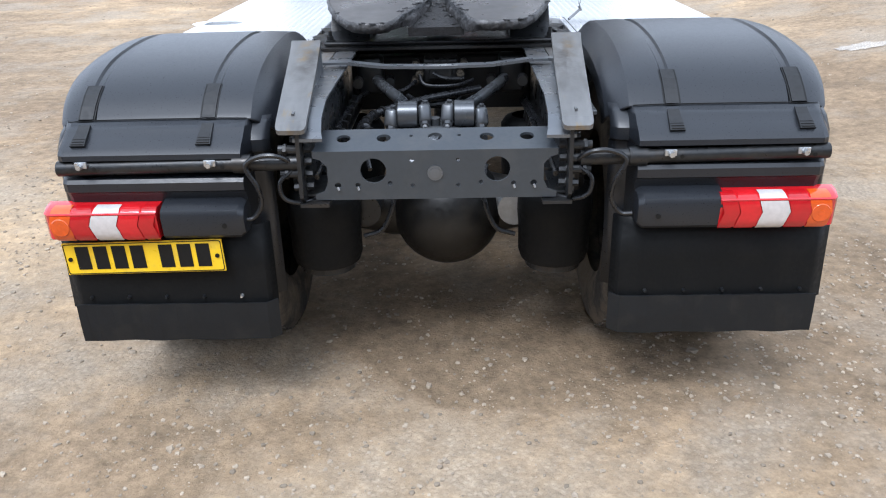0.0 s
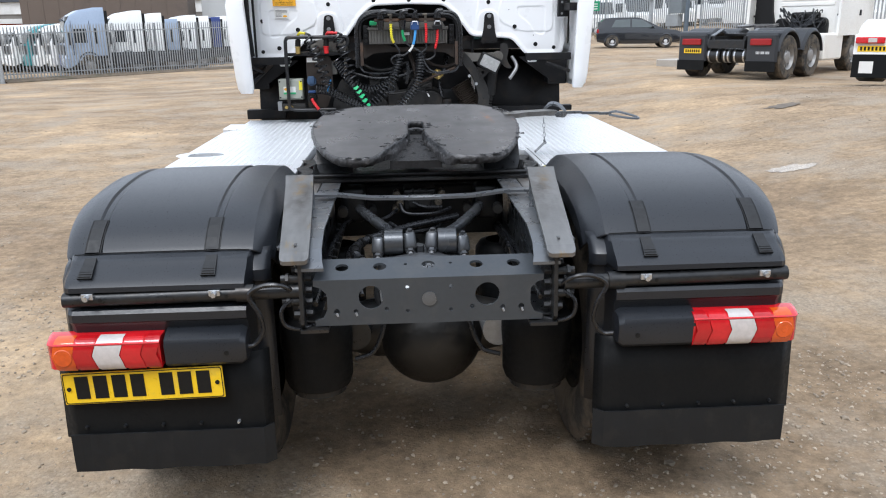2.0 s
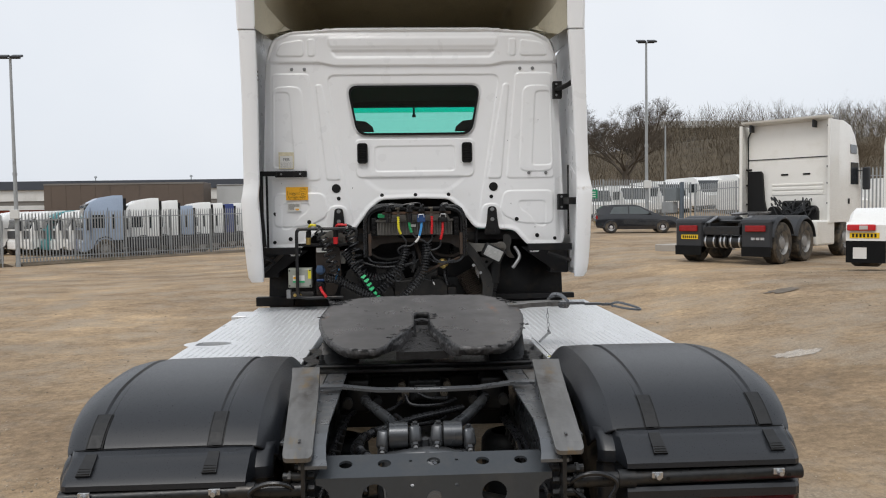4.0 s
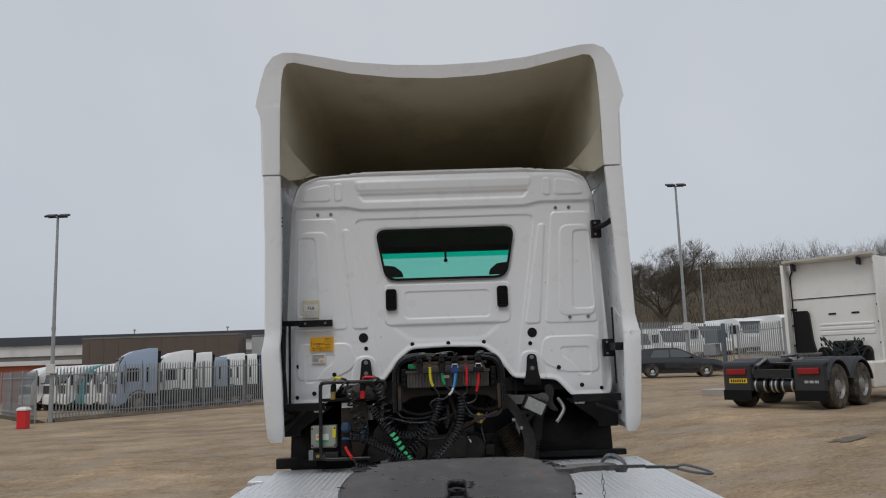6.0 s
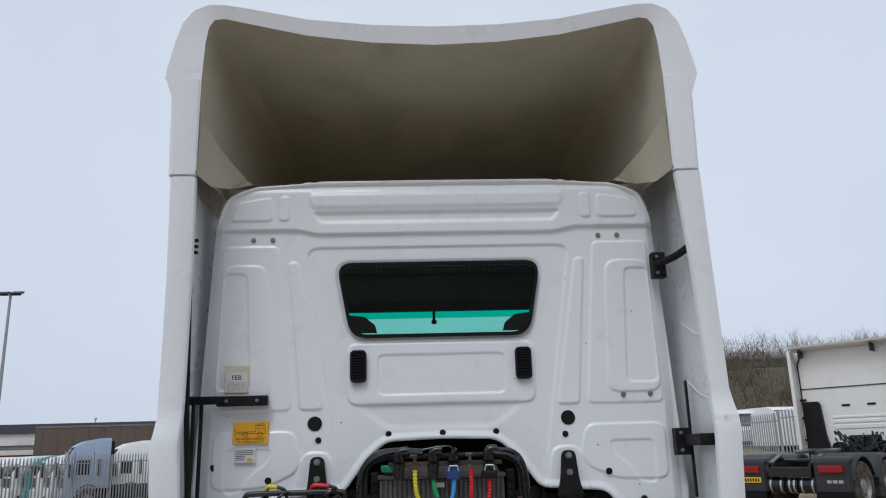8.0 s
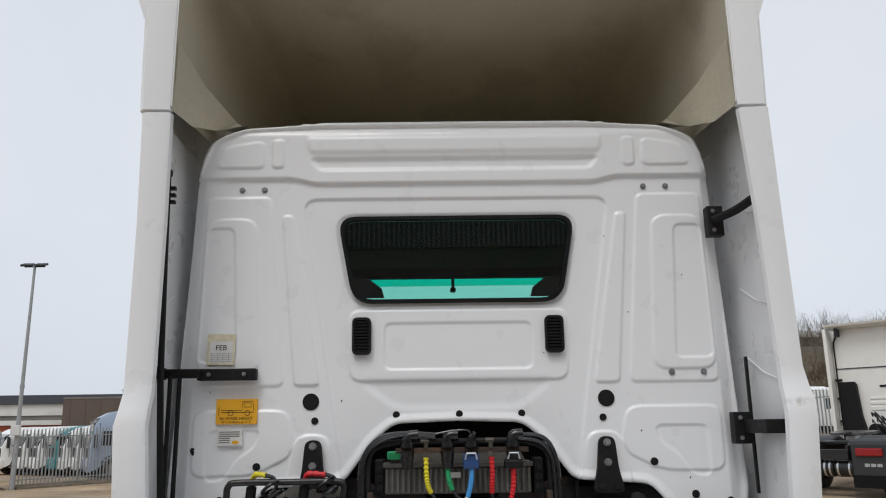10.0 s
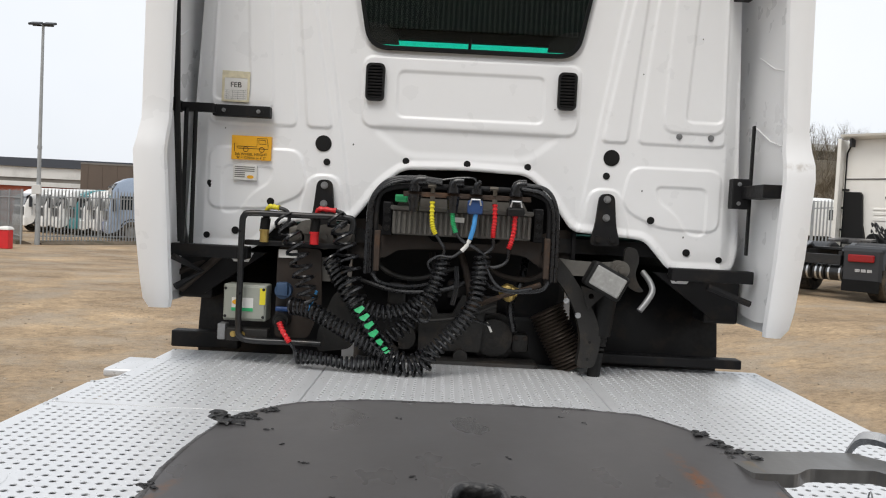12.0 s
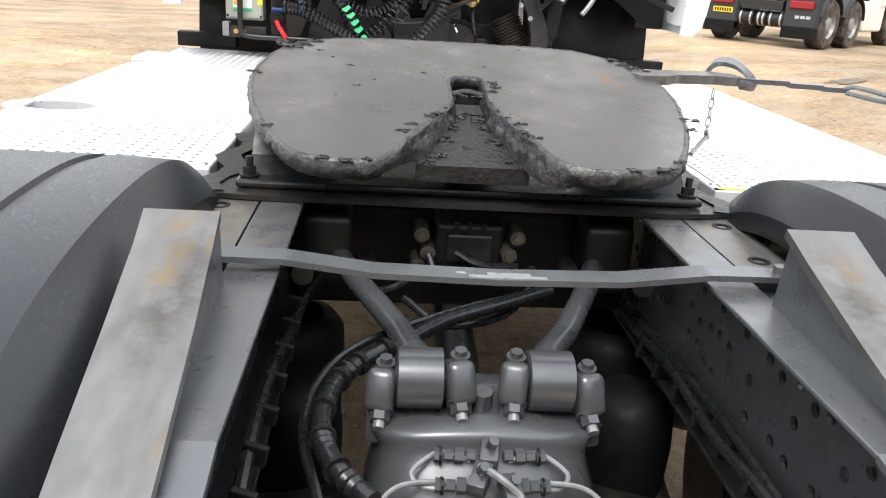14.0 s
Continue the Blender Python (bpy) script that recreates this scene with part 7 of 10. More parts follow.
        part("wire_clip", bm, STEEL, hp)
    for x in (-0.125, 0.118):
        bm = BM()
        cyl(bm, (x, 3.28, 1.775), (x, 3.28, 1.80), 0.009, seg=8)
        cyl(bm, (x - 0.02, 3.28, 1.803), (x + 0.012, 3.28, 1.803), 0.009, seg=8)
        cyl(bm, (x, 3.275, 1.76), (x, 3.27, 1.742), 0.011, seg=6)
        part("pipe_union", bm, BRASSDULL, hp)
    sleeves = [("yellow", YELLOW, [(-0.125, 3.27, 1.742), (-0.124, 3.265, 1.68), (-0.118, 3.26, 1.64), (-0.106, 3.26, 1.615)]),
               ("green", GREENP, [(-0.045, 3.265, 1.70), (-0.04, 3.26, 1.66), (-0.028, 3.255, 1.625)]),
               ("blue", BLUEP, [(0.045, 3.255, 1.70), (0.04, 3.25, 1.65), (0.028, 3.25, 1.602)]),
               ("white", PAPER, [(0.027, 3.25, 1.60), (0.015, 3.25, 1.575), (-0.002, 3.25, 1.555)]),
               ("red", REDP, [(0.120, 3.27, 1.742), (0.121, 3.265, 1.68), (0.118, 3.26, 1.635), (0.118, 3.26, 1.612)]),
               ("red", REDP, [(0.20, 3.262, 1.70), (0.197, 3.255, 1.64), (0.186, 3.25, 1.59), (0.18, 3.25, 1.572)])]
    for nme, mm, pts in sleeves:
        bm = BM()
        n = 60
        c = curve(pts, n)
        w = 0.0095 if nme != "white" else 0.0085
        tube(bm, c, w, 10, r_of=(lambda f: w + 0.0014 * math.copysign(1, math.sin(f * 75))) if nme in ("yellow", "red", "green") else None)
        part("spiral_sleeve" if nme not in ("blue", "white") else "heat_shrink", bm, mm, hp, "%s hose sleeve" % nme, smooth=30)
    runs = [[(-0.106, 3.26, 1.615), (-0.085, 3.26, 1.585), (-0.07, 3.26, 1.56), (-0.075, 3.265, 1.525)], [(-0.028, 3.255, 1.625), (0.0, 3.25, 1.595), (0.05, 3.25, 1.57), (0.085, 3.25, 1.545)],
            [(-0.002, 3.25, 1.555), (-0.04, 3.25, 1.53), (-0.09, 3.26, 1.53), (-0.13, 3.27, 1.50), (-0.11, 3.28, 1.46)], [(0.118, 3.26, 1.612), (0.12, 3.26, 1.58), (0.10, 3.26, 1.555), (0.08, 3.26, 1.545)],
            [(0.18, 3.25, 1.572), (0.178, 3.25, 1.53), (0.15, 3.25, 1.505), (0.11, 3.255, 1.50), (0.08, 3.26, 1.53)], [(0.085, 3.25, 1.545), (0.10, 3.24, 1.49), (0.14, 3.24, 1.43), (0.20, 3.25, 1.41), (0.28, 3.26, 1.42)]]
    for r in runs:
        bm = BM()
        tube(bm, curve(r, 24), 0.0065, 8)
        part("hose_tail", bm, HOSE, truck, smooth=True)


build_control_unit()


def build_coils():
    coils = [([(-0.515, 3.24, 1.50), (-0.46, 3.22, 1.42), (-0.40, 3.20, 1.33), (-0.31, 3.19, 1.20), (-0.24, 3.19, 1.13)], 0.030, 0.0056, 0.0205),
             ([(-0.665, 3.26, 1.305), (-0.56, 3.23, 1.29), (-0.46, 3.20, 1.24), (-0.38, 3.19, 1.20), (-0.27, 3.19, 1.15), (-0.20, 3.19, 1.13)], 0.030, 0.0056, 0.0205),
             ([(-0.615, 3.22, 1.112), (-0.45, 3.20, 1.108), (-0.32, 3.19, 1.108), (-0.22, 3.19, 1.115)], 0.024, 0.0056, 0.019),
             ([(0.082, 3.26, 1.54), (0.075, 3.25, 1.44), (0.045, 3.22, 1.33), (-0.02, 3.20, 1.24), (-0.10, 3.19, 1.16), (-0.18, 3.19, 1.115)], 0.031, 0.0058, 0.021),
             ([(-0.075, 3.26, 1.53), (-0.085, 3.25, 1.45), (-0.13, 3.23, 1.37), (-0.21, 3.21, 1.315), (-0.30, 3.20, 1.30), (-0.38, 3.21, 1.33)], 0.028, 0.005, 0.021),
             ([(-0.10, 3.24, 1.40), (-0.14, 3.22, 1.34), (-0.21, 3.20, 1.26), (-0.28, 3.19, 1.20), (-0.33, 3.18, 1.16)], 0.032, 0.0056, 0.026),
             ([(-0.70, 3.26, 1.655), (-0.665, 3.24, 1.585), (-0.63, 3.23, 1.50), (-0.595, 3.22, 1.40), (-0.58, 3.22, 1.33)], 0.036, 0.0065, 0.042),
             ([(-0.50, 3.26, 1.665), (-0.465, 3.25, 1.60), (-0.44, 3.24, 1.52), (-0.42, 3.22, 1.42), (-0.385, 3.21, 1.33)], 0.038, 0.0065, 0.042),
             ([(-0.30, 3.19, 1.135), (-0.22, 3.17, 1.105), (-0.13, 3.17, 1.12), (-0.10, 3.18, 1.17)], 0.034, 0.0058, 0.025)]
    for pts, R, r, p in coils:
        bm = BM()
        helix(bm, pts, R, r, p)
        part("coiled_hose", bm, HOSE, truck, "black coiled air hose hanging over the catwalk", smooth=True)
    c = curve([(-0.385, 3.165, 1.325), (-0.35, 3.15, 1.28), (-0.32, 3.15, 1.23), (-0.28, 3.15, 1.18), (-0.265, 3.15, 1.16)], 20)
    for k in (0, 3, 6, 9, 12, 15, 18):
        bm = BM()
        w = 0.019 if k < 12 else 0.011
        d = Vector((0.8, 0, 0.45)) * w
        vs = [c[k] - d, c[k] + d, c[k + 1] + d + Vector((0.004, -0.004, 0)), c[k + 2] - d * 0.4 + Vector((0, -0.004, 0)), c[k + 1] - d]
        ring = [bm.verts.new(v) for v in vs]
        low = [bm.verts.new(v + Vector((0, 0.003, 0))) for v in vs]
        bm.faces.new(ring)
        bm.faces.new(low[::-1])
        for q in range(5):
            bm.faces.new((ring[q], ring[(q + 1) % 5], low[(q + 1) % 5], low[q]))
        part("green_tape", bm, GREENP, truck, "bright green tape wound round a coil")
    for r in ([(-0.14, 3.2, 1.34), (-0.11, 3.19, 1.31), (-0.125, 3.19, 1.28), (-0.155, 3.19, 1.295), (-0.14, 3.2, 1.335)], [(0.03, 3.24, 1.30), (0.09, 3.3, 1.275), (0.13, 3.33, 1.26)]):
        bm = BM()
        tube(bm, curve(r, 20), 0.005, 6)
        part("loose_hose_end", bm, HOSE, truck, smooth=True)
    bm = BM()
    tube(bm, curve([(0.115, 3.33, 1.27), (0.125, 3.33, 1.255), (0.135, 3.32, 1.235)], 6), 0.005, 6)
    part("cut_cable_end", bm, PAPER, truck)


build_coils()


def build_left_rack():
    bm = BM()
    tube(bm, curve([(-0.435, 3.265, 1.60), (-0.43, 3.265, 1.645), (-0.46, 3.265, 1.662), (-0.64, 3.265, 1.662), (-0.82, 3.265, 1.662), (-0.855, 3.265, 1.65), (-0.862, 3.265, 1.60), (-0.862, 3.265, 1.40), (-0.862, 3.265, 1.22), (-0.85, 3.262, 1.175), (-0.80, 3.262, 1.163), (-0.65, 3.265, 1.163), (-0.535, 3.265, 1.163)], 80), 0.0125, 10)
    rk = part("hose_rack", bm, DARKMETAL, truck, "worn black tubular hose rack", smooth=True)
    bm = BM()
    box(bm, -0.86, -0.44, 3.30, 3.33, 1.535, 1.556, 0.004)
    part("rack_bar", bm, BLACKPAINT, rk)
    bm = BM()
    sheet(bm, soft_poly([(-0.735, 1.53), (-0.56, 1.53), (-0.55, 1.30), (-0.60, 1.17), (-0.735, 1.17)], 0.02), [circle(-0.66, 1.47, 0.006, 8)], lambda u, v, w: (u, 3.34 + w, v), 0.012)
    part("rack_plate", bm, BEAMBROWN, rk, "rusty brown mounting plate")
    bm = BM()
    sheet(bm, soft_poly([(-0.50, 1.36), (-0.42, 1.40), (-0.38, 1.30), (-0.42, 1.14), (-0.56, 1.12), (-0.56, 1.20)], 0.03), [], lambda u, v, w: (u, 3.32 + w, v), 0.015)
    part("swing_plate", bm, DUSTY, rk)
    bm = BM()
    box(bm, -0.728, -0.655, 3.325, 3.338, 1.49, 1.522)
    part("label", bm, PAPER, rk, "pale metal label")
    bm = BM()
    box(bm, -0.585, -0.52, 3.36, 3.40, 1.40, 1.50, 0.004)
    part("label", bm, ECU, rk)
    # cast pump behind the rack
    bm = BM()
    for x, z, r in ((-0.62, 1.60, 0.045), (-0.55, 1.58, 0.05), (-0.48, 1.60, 0.04), (-0.66, 1.575, 0.03)):
        cyl(bm, (x, 3.42, z), (x, 3.34, z), r, seg=18)
        bolt(bm, (x, 3.34, z), (0, -1, 0), 0.014, 0.01)
    box(bm, -0.70, -0.44, 3.36, 3.46, 1.54, 1.62, 0.015)
    part("lift_cylinder", bm, ECU, truck, "dusty grey castings behind the rack", smooth=35)
    # couplings
    for x, base, sl in ((-0.780, BRASS, YELLOW), (-0.583, REDP, REDP)):
        bm = BM()
        cyl(bm, (x, 3.29, 1.55), (x, 3.29, 1.595), 0.017, seg=14)
        cyl(bm, (x, 3.29, 1.592), (x, 3.29, 1.60), 0.020, seg=14)
        part("coupling_base", bm, base, rk, "brass coupling base" if base is BRASS else "red coupling base")
        bm = BM()
        cyl(bm, (x, 3.29, 1.60), (x + 0.004, 3.29, 1.645), 0.019, seg=14)
        cyl(bm, (x + 0.004, 3.29, 1.645), (x + 0.006, 3.29, 1.655), 0.014, seg=14)
        part("coupling_head", bm, INK, rk)
        d = 0.085 if sl is REDP else 0.06
        bm = BM()
        c = curve([(x + 0.006, 3.29, 1.652), (x + 0.008, 3.29, 1.675), (x + 0.022, 3.28, 1.69), (x + d, 3.27, 1.687)], 30)
        tube(bm, c, 0.010, 10, r_of=lambda f: 0.010 + (0.0013 * math.copysign(1, math.sin(f * 40)) if f > 0.55 else 0))
        part("coupling_sleeve", bm, sl, rk, "yellow hose sleeve" if sl is YELLOW else "red hose sleeve", smooth=30)
        bm = BM()
        tube(bm, curve([(x + d, 3.27, 1.687), (x + d + 0.03, 3.27, 1.675), (x + d + 0.04, 3.265, 1.64), (x + d + 0.02, 3.26, 1.62)], 14), 0.0075, 8)
        part("hose_tail", bm, HOSE, rk, smooth=True)
    # lower plugs
    bm = BM()
    cyl(bm, (-0.70, 3.34, 1.36), (-0.70, 3.30, 1.36), 0.033, seg=18)
    box(bm, -0.725, -0.678, 3.285, 3.31, 1.34, 1.395, 0.008)
    part("blue_socket", bm, mat("faded_blue_plastic", (0.035, 0.075, 0.15), 0.55, var=0.2, scale=20), rk, "faded blue socket with a lid", smooth=35)
    bm = BM()
    cyl(bm, (-0.70, 3.34, 1.245), (-0.70, 3.27, 1.245), 0.032, seg=18)
    cyl(bm, (-0.70, 3.27, 1.245), (-0.695, 3.25, 1.235), 0.022, seg=14)
    part("round_plug", bm, INK, rk, smooth=35)
    bm = BM()
    box(bm, -0.73, -0.675, 3.31, 3.33, 1.275, 1.295, 0.006)
    part("socket_lid", bm, DARKBLUE, rk)
    bm = BM()
    c = curve([(-0.698, 3.25, 1.24), (-0.685, 3.24, 1.215), (-0.66, 3.23, 1.18), (-0.652, 3.23, 1.168)], 30)
    tube(bm, c, 0.0105, 10, r_of=lambda f: 0.0105 + 0.0014 * math.copysign(1, math.sin(f * 50)))
    part("spiral_sleeve", bm, REDP, rk, "red hose sleeve", smooth=30)
    bm = BM()
    tube(bm, curve([(-0.652, 3.23, 1.168), (-0.63, 3.22, 1.145), (-0.625, 3.22, 1.12), (-0.60, 3.22, 1.10)], 12), 0.007, 8)
    part("hose_tail", bm, HOSE, rk, smooth=True)
    bm = BM()
    tube(bm, curve([(-0.56, 3.27, 1.37), (-0.575, 3.26, 1.33), (-0.585, 3.26, 1.29)], 8), 0.006, 6)
    part("blue_pipe", bm, BLUEP, rk)
    # grey junction box with a sticker
    bm = BM()
    box(bm, -0.935, -0.765, 3.305, 3.40, 1.232, 1.377, 0.006)
    jb = part("junction_box", bm, GREYBOX, truck, "grey-green plastic junction box with a small label")
    bm = BM()
    box(bm, -0.93, -0.77, 3.299, 3.307, 1.24, 1.37, 0.004)
    part("box_lid", bm, GREYBOX, jb)
    for x, z in ((-0.925, 1.36), (-0.925, 1.25), (-0.775, 1.36), (-0.775, 1.25)):
        bm = BM()
        cyl(bm, (x, 3.301, z), (x, 3.297, z), 0.006, seg=10)
        part("screw", bm, DARKMETAL, jb)
    bm = BM()
    box(bm, -0.90, -0.815, 3.2975, 3.2988, 1.272, 1.325)
    lb = part("label", bm, PAPER, jb, "white label with an orange oval and green bar")
    bm = BM()
    sheet(bm, [(-0.88 + 0.018 * math.cos(a), 1.307 + 0.010 * math.sin(a)) for a in (2 * math.pi * k / 16 for k in range(16))], [], lambda u, v, w: (u, 3.2962 + w, v), 0.001)
    part("orange_oval", bm, ORANGE, lb)
    bm = BM()
    box(bm, -0.90, -0.815, 3.2962, 3.2972, 1.272, 1.285)
    part("green_bar", bm, GREENP, lb)
    bm = BM()
    box(bm, -0.79, -0.767, 3.2975, 3.2988, 1.30, 1.365)
    part("yellow_label", bm, YELLOW, jb)
    bm = BM()
    box(bm, -0.94, -0.75, 3.28, 3.34, 1.155, 1.205, 0.003)
    bk = part("box_bracket", bm, DUSTY, truck, "rusty bracket with bolts under the junction box")
    bm = BM()
    box(bm, -0.945, -0.915, 3.27, 3.33, 1.16, 1.222, 0.003)
    part("clip", bm, DULLSTEEL, bk)
    for x in (-0.885, -0.85):
        bm = BM()
        bolt(bm, (x, 3.28, 1.182), (0, -1, 0), 0.008, 0.006)
        part("bolt", bm, BRASS, bk)


build_left_rack()


def build_right_side():
    # curved cab support and the parts round it
    bm = BM()
    sheet(bm, soft_poly([(0.321, 1.564), (0.377, 1.559), (0.44, 1.491), (0.498, 1.407), (0.553, 1.314), (0.578, 1.226), (0.565, 1.153), (0.552, 1.108), (0.48, 1.104), (0.494, 1.181), (0.492, 1.246), (0.467, 1.333), (0.426, 1.411), (0.366, 1.48)], 0.03), [], lambda u, v, w: (u, 3.33 + w, v), 0.05)
    sb = part("cab_support", bm, DUSTY, truck, "curved black steel cab support with bolts")
    for x, z in ((0.429, 1.374), (0.478, 1.318)):
        bm = BM()
        bolt(bm, (x, 3.33, z), (0, -1, 0), 0.008, 0.006)
        part("bolt", bm, STEEL, sb)
    for x, z in ((0.531, 1.213), (0.525, 1.143)):
        bm = BM()
        cyl(bm, (x, 3.331, z), (x, 3.327, z), 0.006, seg=10)
        part("bolt_hole", bm, INK, sb)
    bm = BM()
    loft(bm, [[(x, y, z + h), (x, y + 0.04, z + h), (x, y + 0.04, z - h), (x, y, z - h)] for x, y, z, h in ((0.36, 3.36, 1.525, 0.02), (0.45, 3.34, 1.505, 0.03), (0.56, 3.33, 1.505, 0.028), (0.64, 3.33, 1.51, 0.03))], closed=True, caps=True)
    lv = part("link_arm", bm, ECU, truck, "grey cast link arm", smooth=35)
    bm = BM()
    cyl(bm, (0.632, 3.36, 1.51), (0.632, 3.30, 1.51), 0.036, seg=22)
    cyl(bm, (0.632, 3.30, 1.51), (0.632, 3.29, 1.51), 0.024, seg=22)
    bolt(bm, (0.632, 3.29, 1.51), (0, -1, 0), 0.014, 0.012)
    part("link_pivot", bm, ECU, lv, smooth=35)
    bm = BM()
    sheet(bm, soft_poly([(0.655, 1.60), (0.70, 1.60), (0.715, 1.55), (0.70, 1.50), (0.71, 1.46), (0.74, 1.425), (0.715, 1.42), (0.675, 1.44), (0.655, 1.49), (0.65, 1.54)], 0.02), [], lambda u, v, w: (u, 3.34 + w, v), 0.025)
    part("latch_hook", bm, DUSTY, truck, "dark cab latch hook")
    bm = BM()
    sheet(bm, [(0.48, 1.44), (0.575, 1.41), (0.51, 1.345)], [circle(0.522, 1.40, 0.011, 12)], lambda u, v, w: (u, 3.30 + w, v), 0.01)
    part("triangle_bracket", bm, DUSTY, truck)
    # work lamp
    bm = BM()
    box(bm, -0.078, 0.078, -0.045, 0.04, -0.052, 0.052, 0.014, 3)
    wl = part("work_lamp", bm, INK, truck, "black rectangular work lamp with clear lens", smooth=35)
    wl.matrix_local = pose(0.563, 3.25, 1.468, 0, 27, 0)
    bm = BM()
    box(bm, -0.064, 0.064, -0.050, -0.043, -0.040, 0.040, 0.006)
    part("lens", bm, mat("dusty_lamp_glass", (0.33, 0.33, 0.32), 0.2, var=0.15, scale=30, coat=0.4), wl, "clear ribbed glass lens")
    # damper
    bm = BM()
    cyl(bm, (0.60, 3.36, 1.43), (0.578, 3.37, 1.24), 0.042, seg=20)
    cyl(bm, (0.578, 3.37, 1.24), (0.572, 3.37, 1.20), 0.03, seg=20)
    for k in range(4):
        cyl(bm, (0.575 - 0.004 * k, 3.37, 1.225 - 0.018 * k), (0.574 - 0.004 * k, 3.37, 1.215 - 0.018 * k), 0.034, seg=18)
    cyl(bm, (0.57, 3.37, 1.16), (0.56, 3.37, 1.06), 0.026, seg=16)
    part("cab_damper", bm, INK, truck, "black cab damper", smooth=35)
    # exhaust bellows
    bm = BM()
    a, b = Vector((0.375, 3.52, 1.310)), Vector((0.497, 3.50, 1.078))
    tube(bm, [a.lerp(b, k / 120) for k in range(121)], 0.06, 22, r_of=lambda f: 0.072 + 0.005 * math.sin(f * 110))
    part("exhaust_bellows", bm, mat("dark_scorched_steel", (0.045, 0.034, 0.026), 0.5, metal=0.5, var=0.3, scale=20), truck, "rusty ribbed exhaust bellows", smooth=60)
    # bent pipe
    bm = BM()
    tube(bm, curve([(0.745, 3.40, 1.50), (0.765, 3.36, 1.465), (0.77, 3.33, 1.43), (0.745, 3.31, 1.39), (0.715, 3.30, 1.352)], 16), 0.0125, 12)
    part("bent_pipe", bm, DULLSTEEL, truck, "bent bare metal pipe", smooth=True)


build_right_side()


# ---- stickers on the cab back ----
def text_mesh(txt, size, name):
    cu = bpy.data.curves.new(name, "FONT")
    cu.body = txt
    cu.size = size
    cu.align_x, cu.align_y = "CENTER", "CENTER"
    cu.extrude = 0.0003
    ob = bpy.data.objects.new(name, cu)
    scene.collection.objects.link(ob)
    dg = bpy.context.evaluated_depsgraph_get()
    me = bpy.data.meshes.new_from_object(ob.evaluated_get(dg))
    bpy.data.objects.remove(ob)
    bpy.data.curves.remove(cu)
    me.materials.clear()
    me.materials.append(INK)
    return me


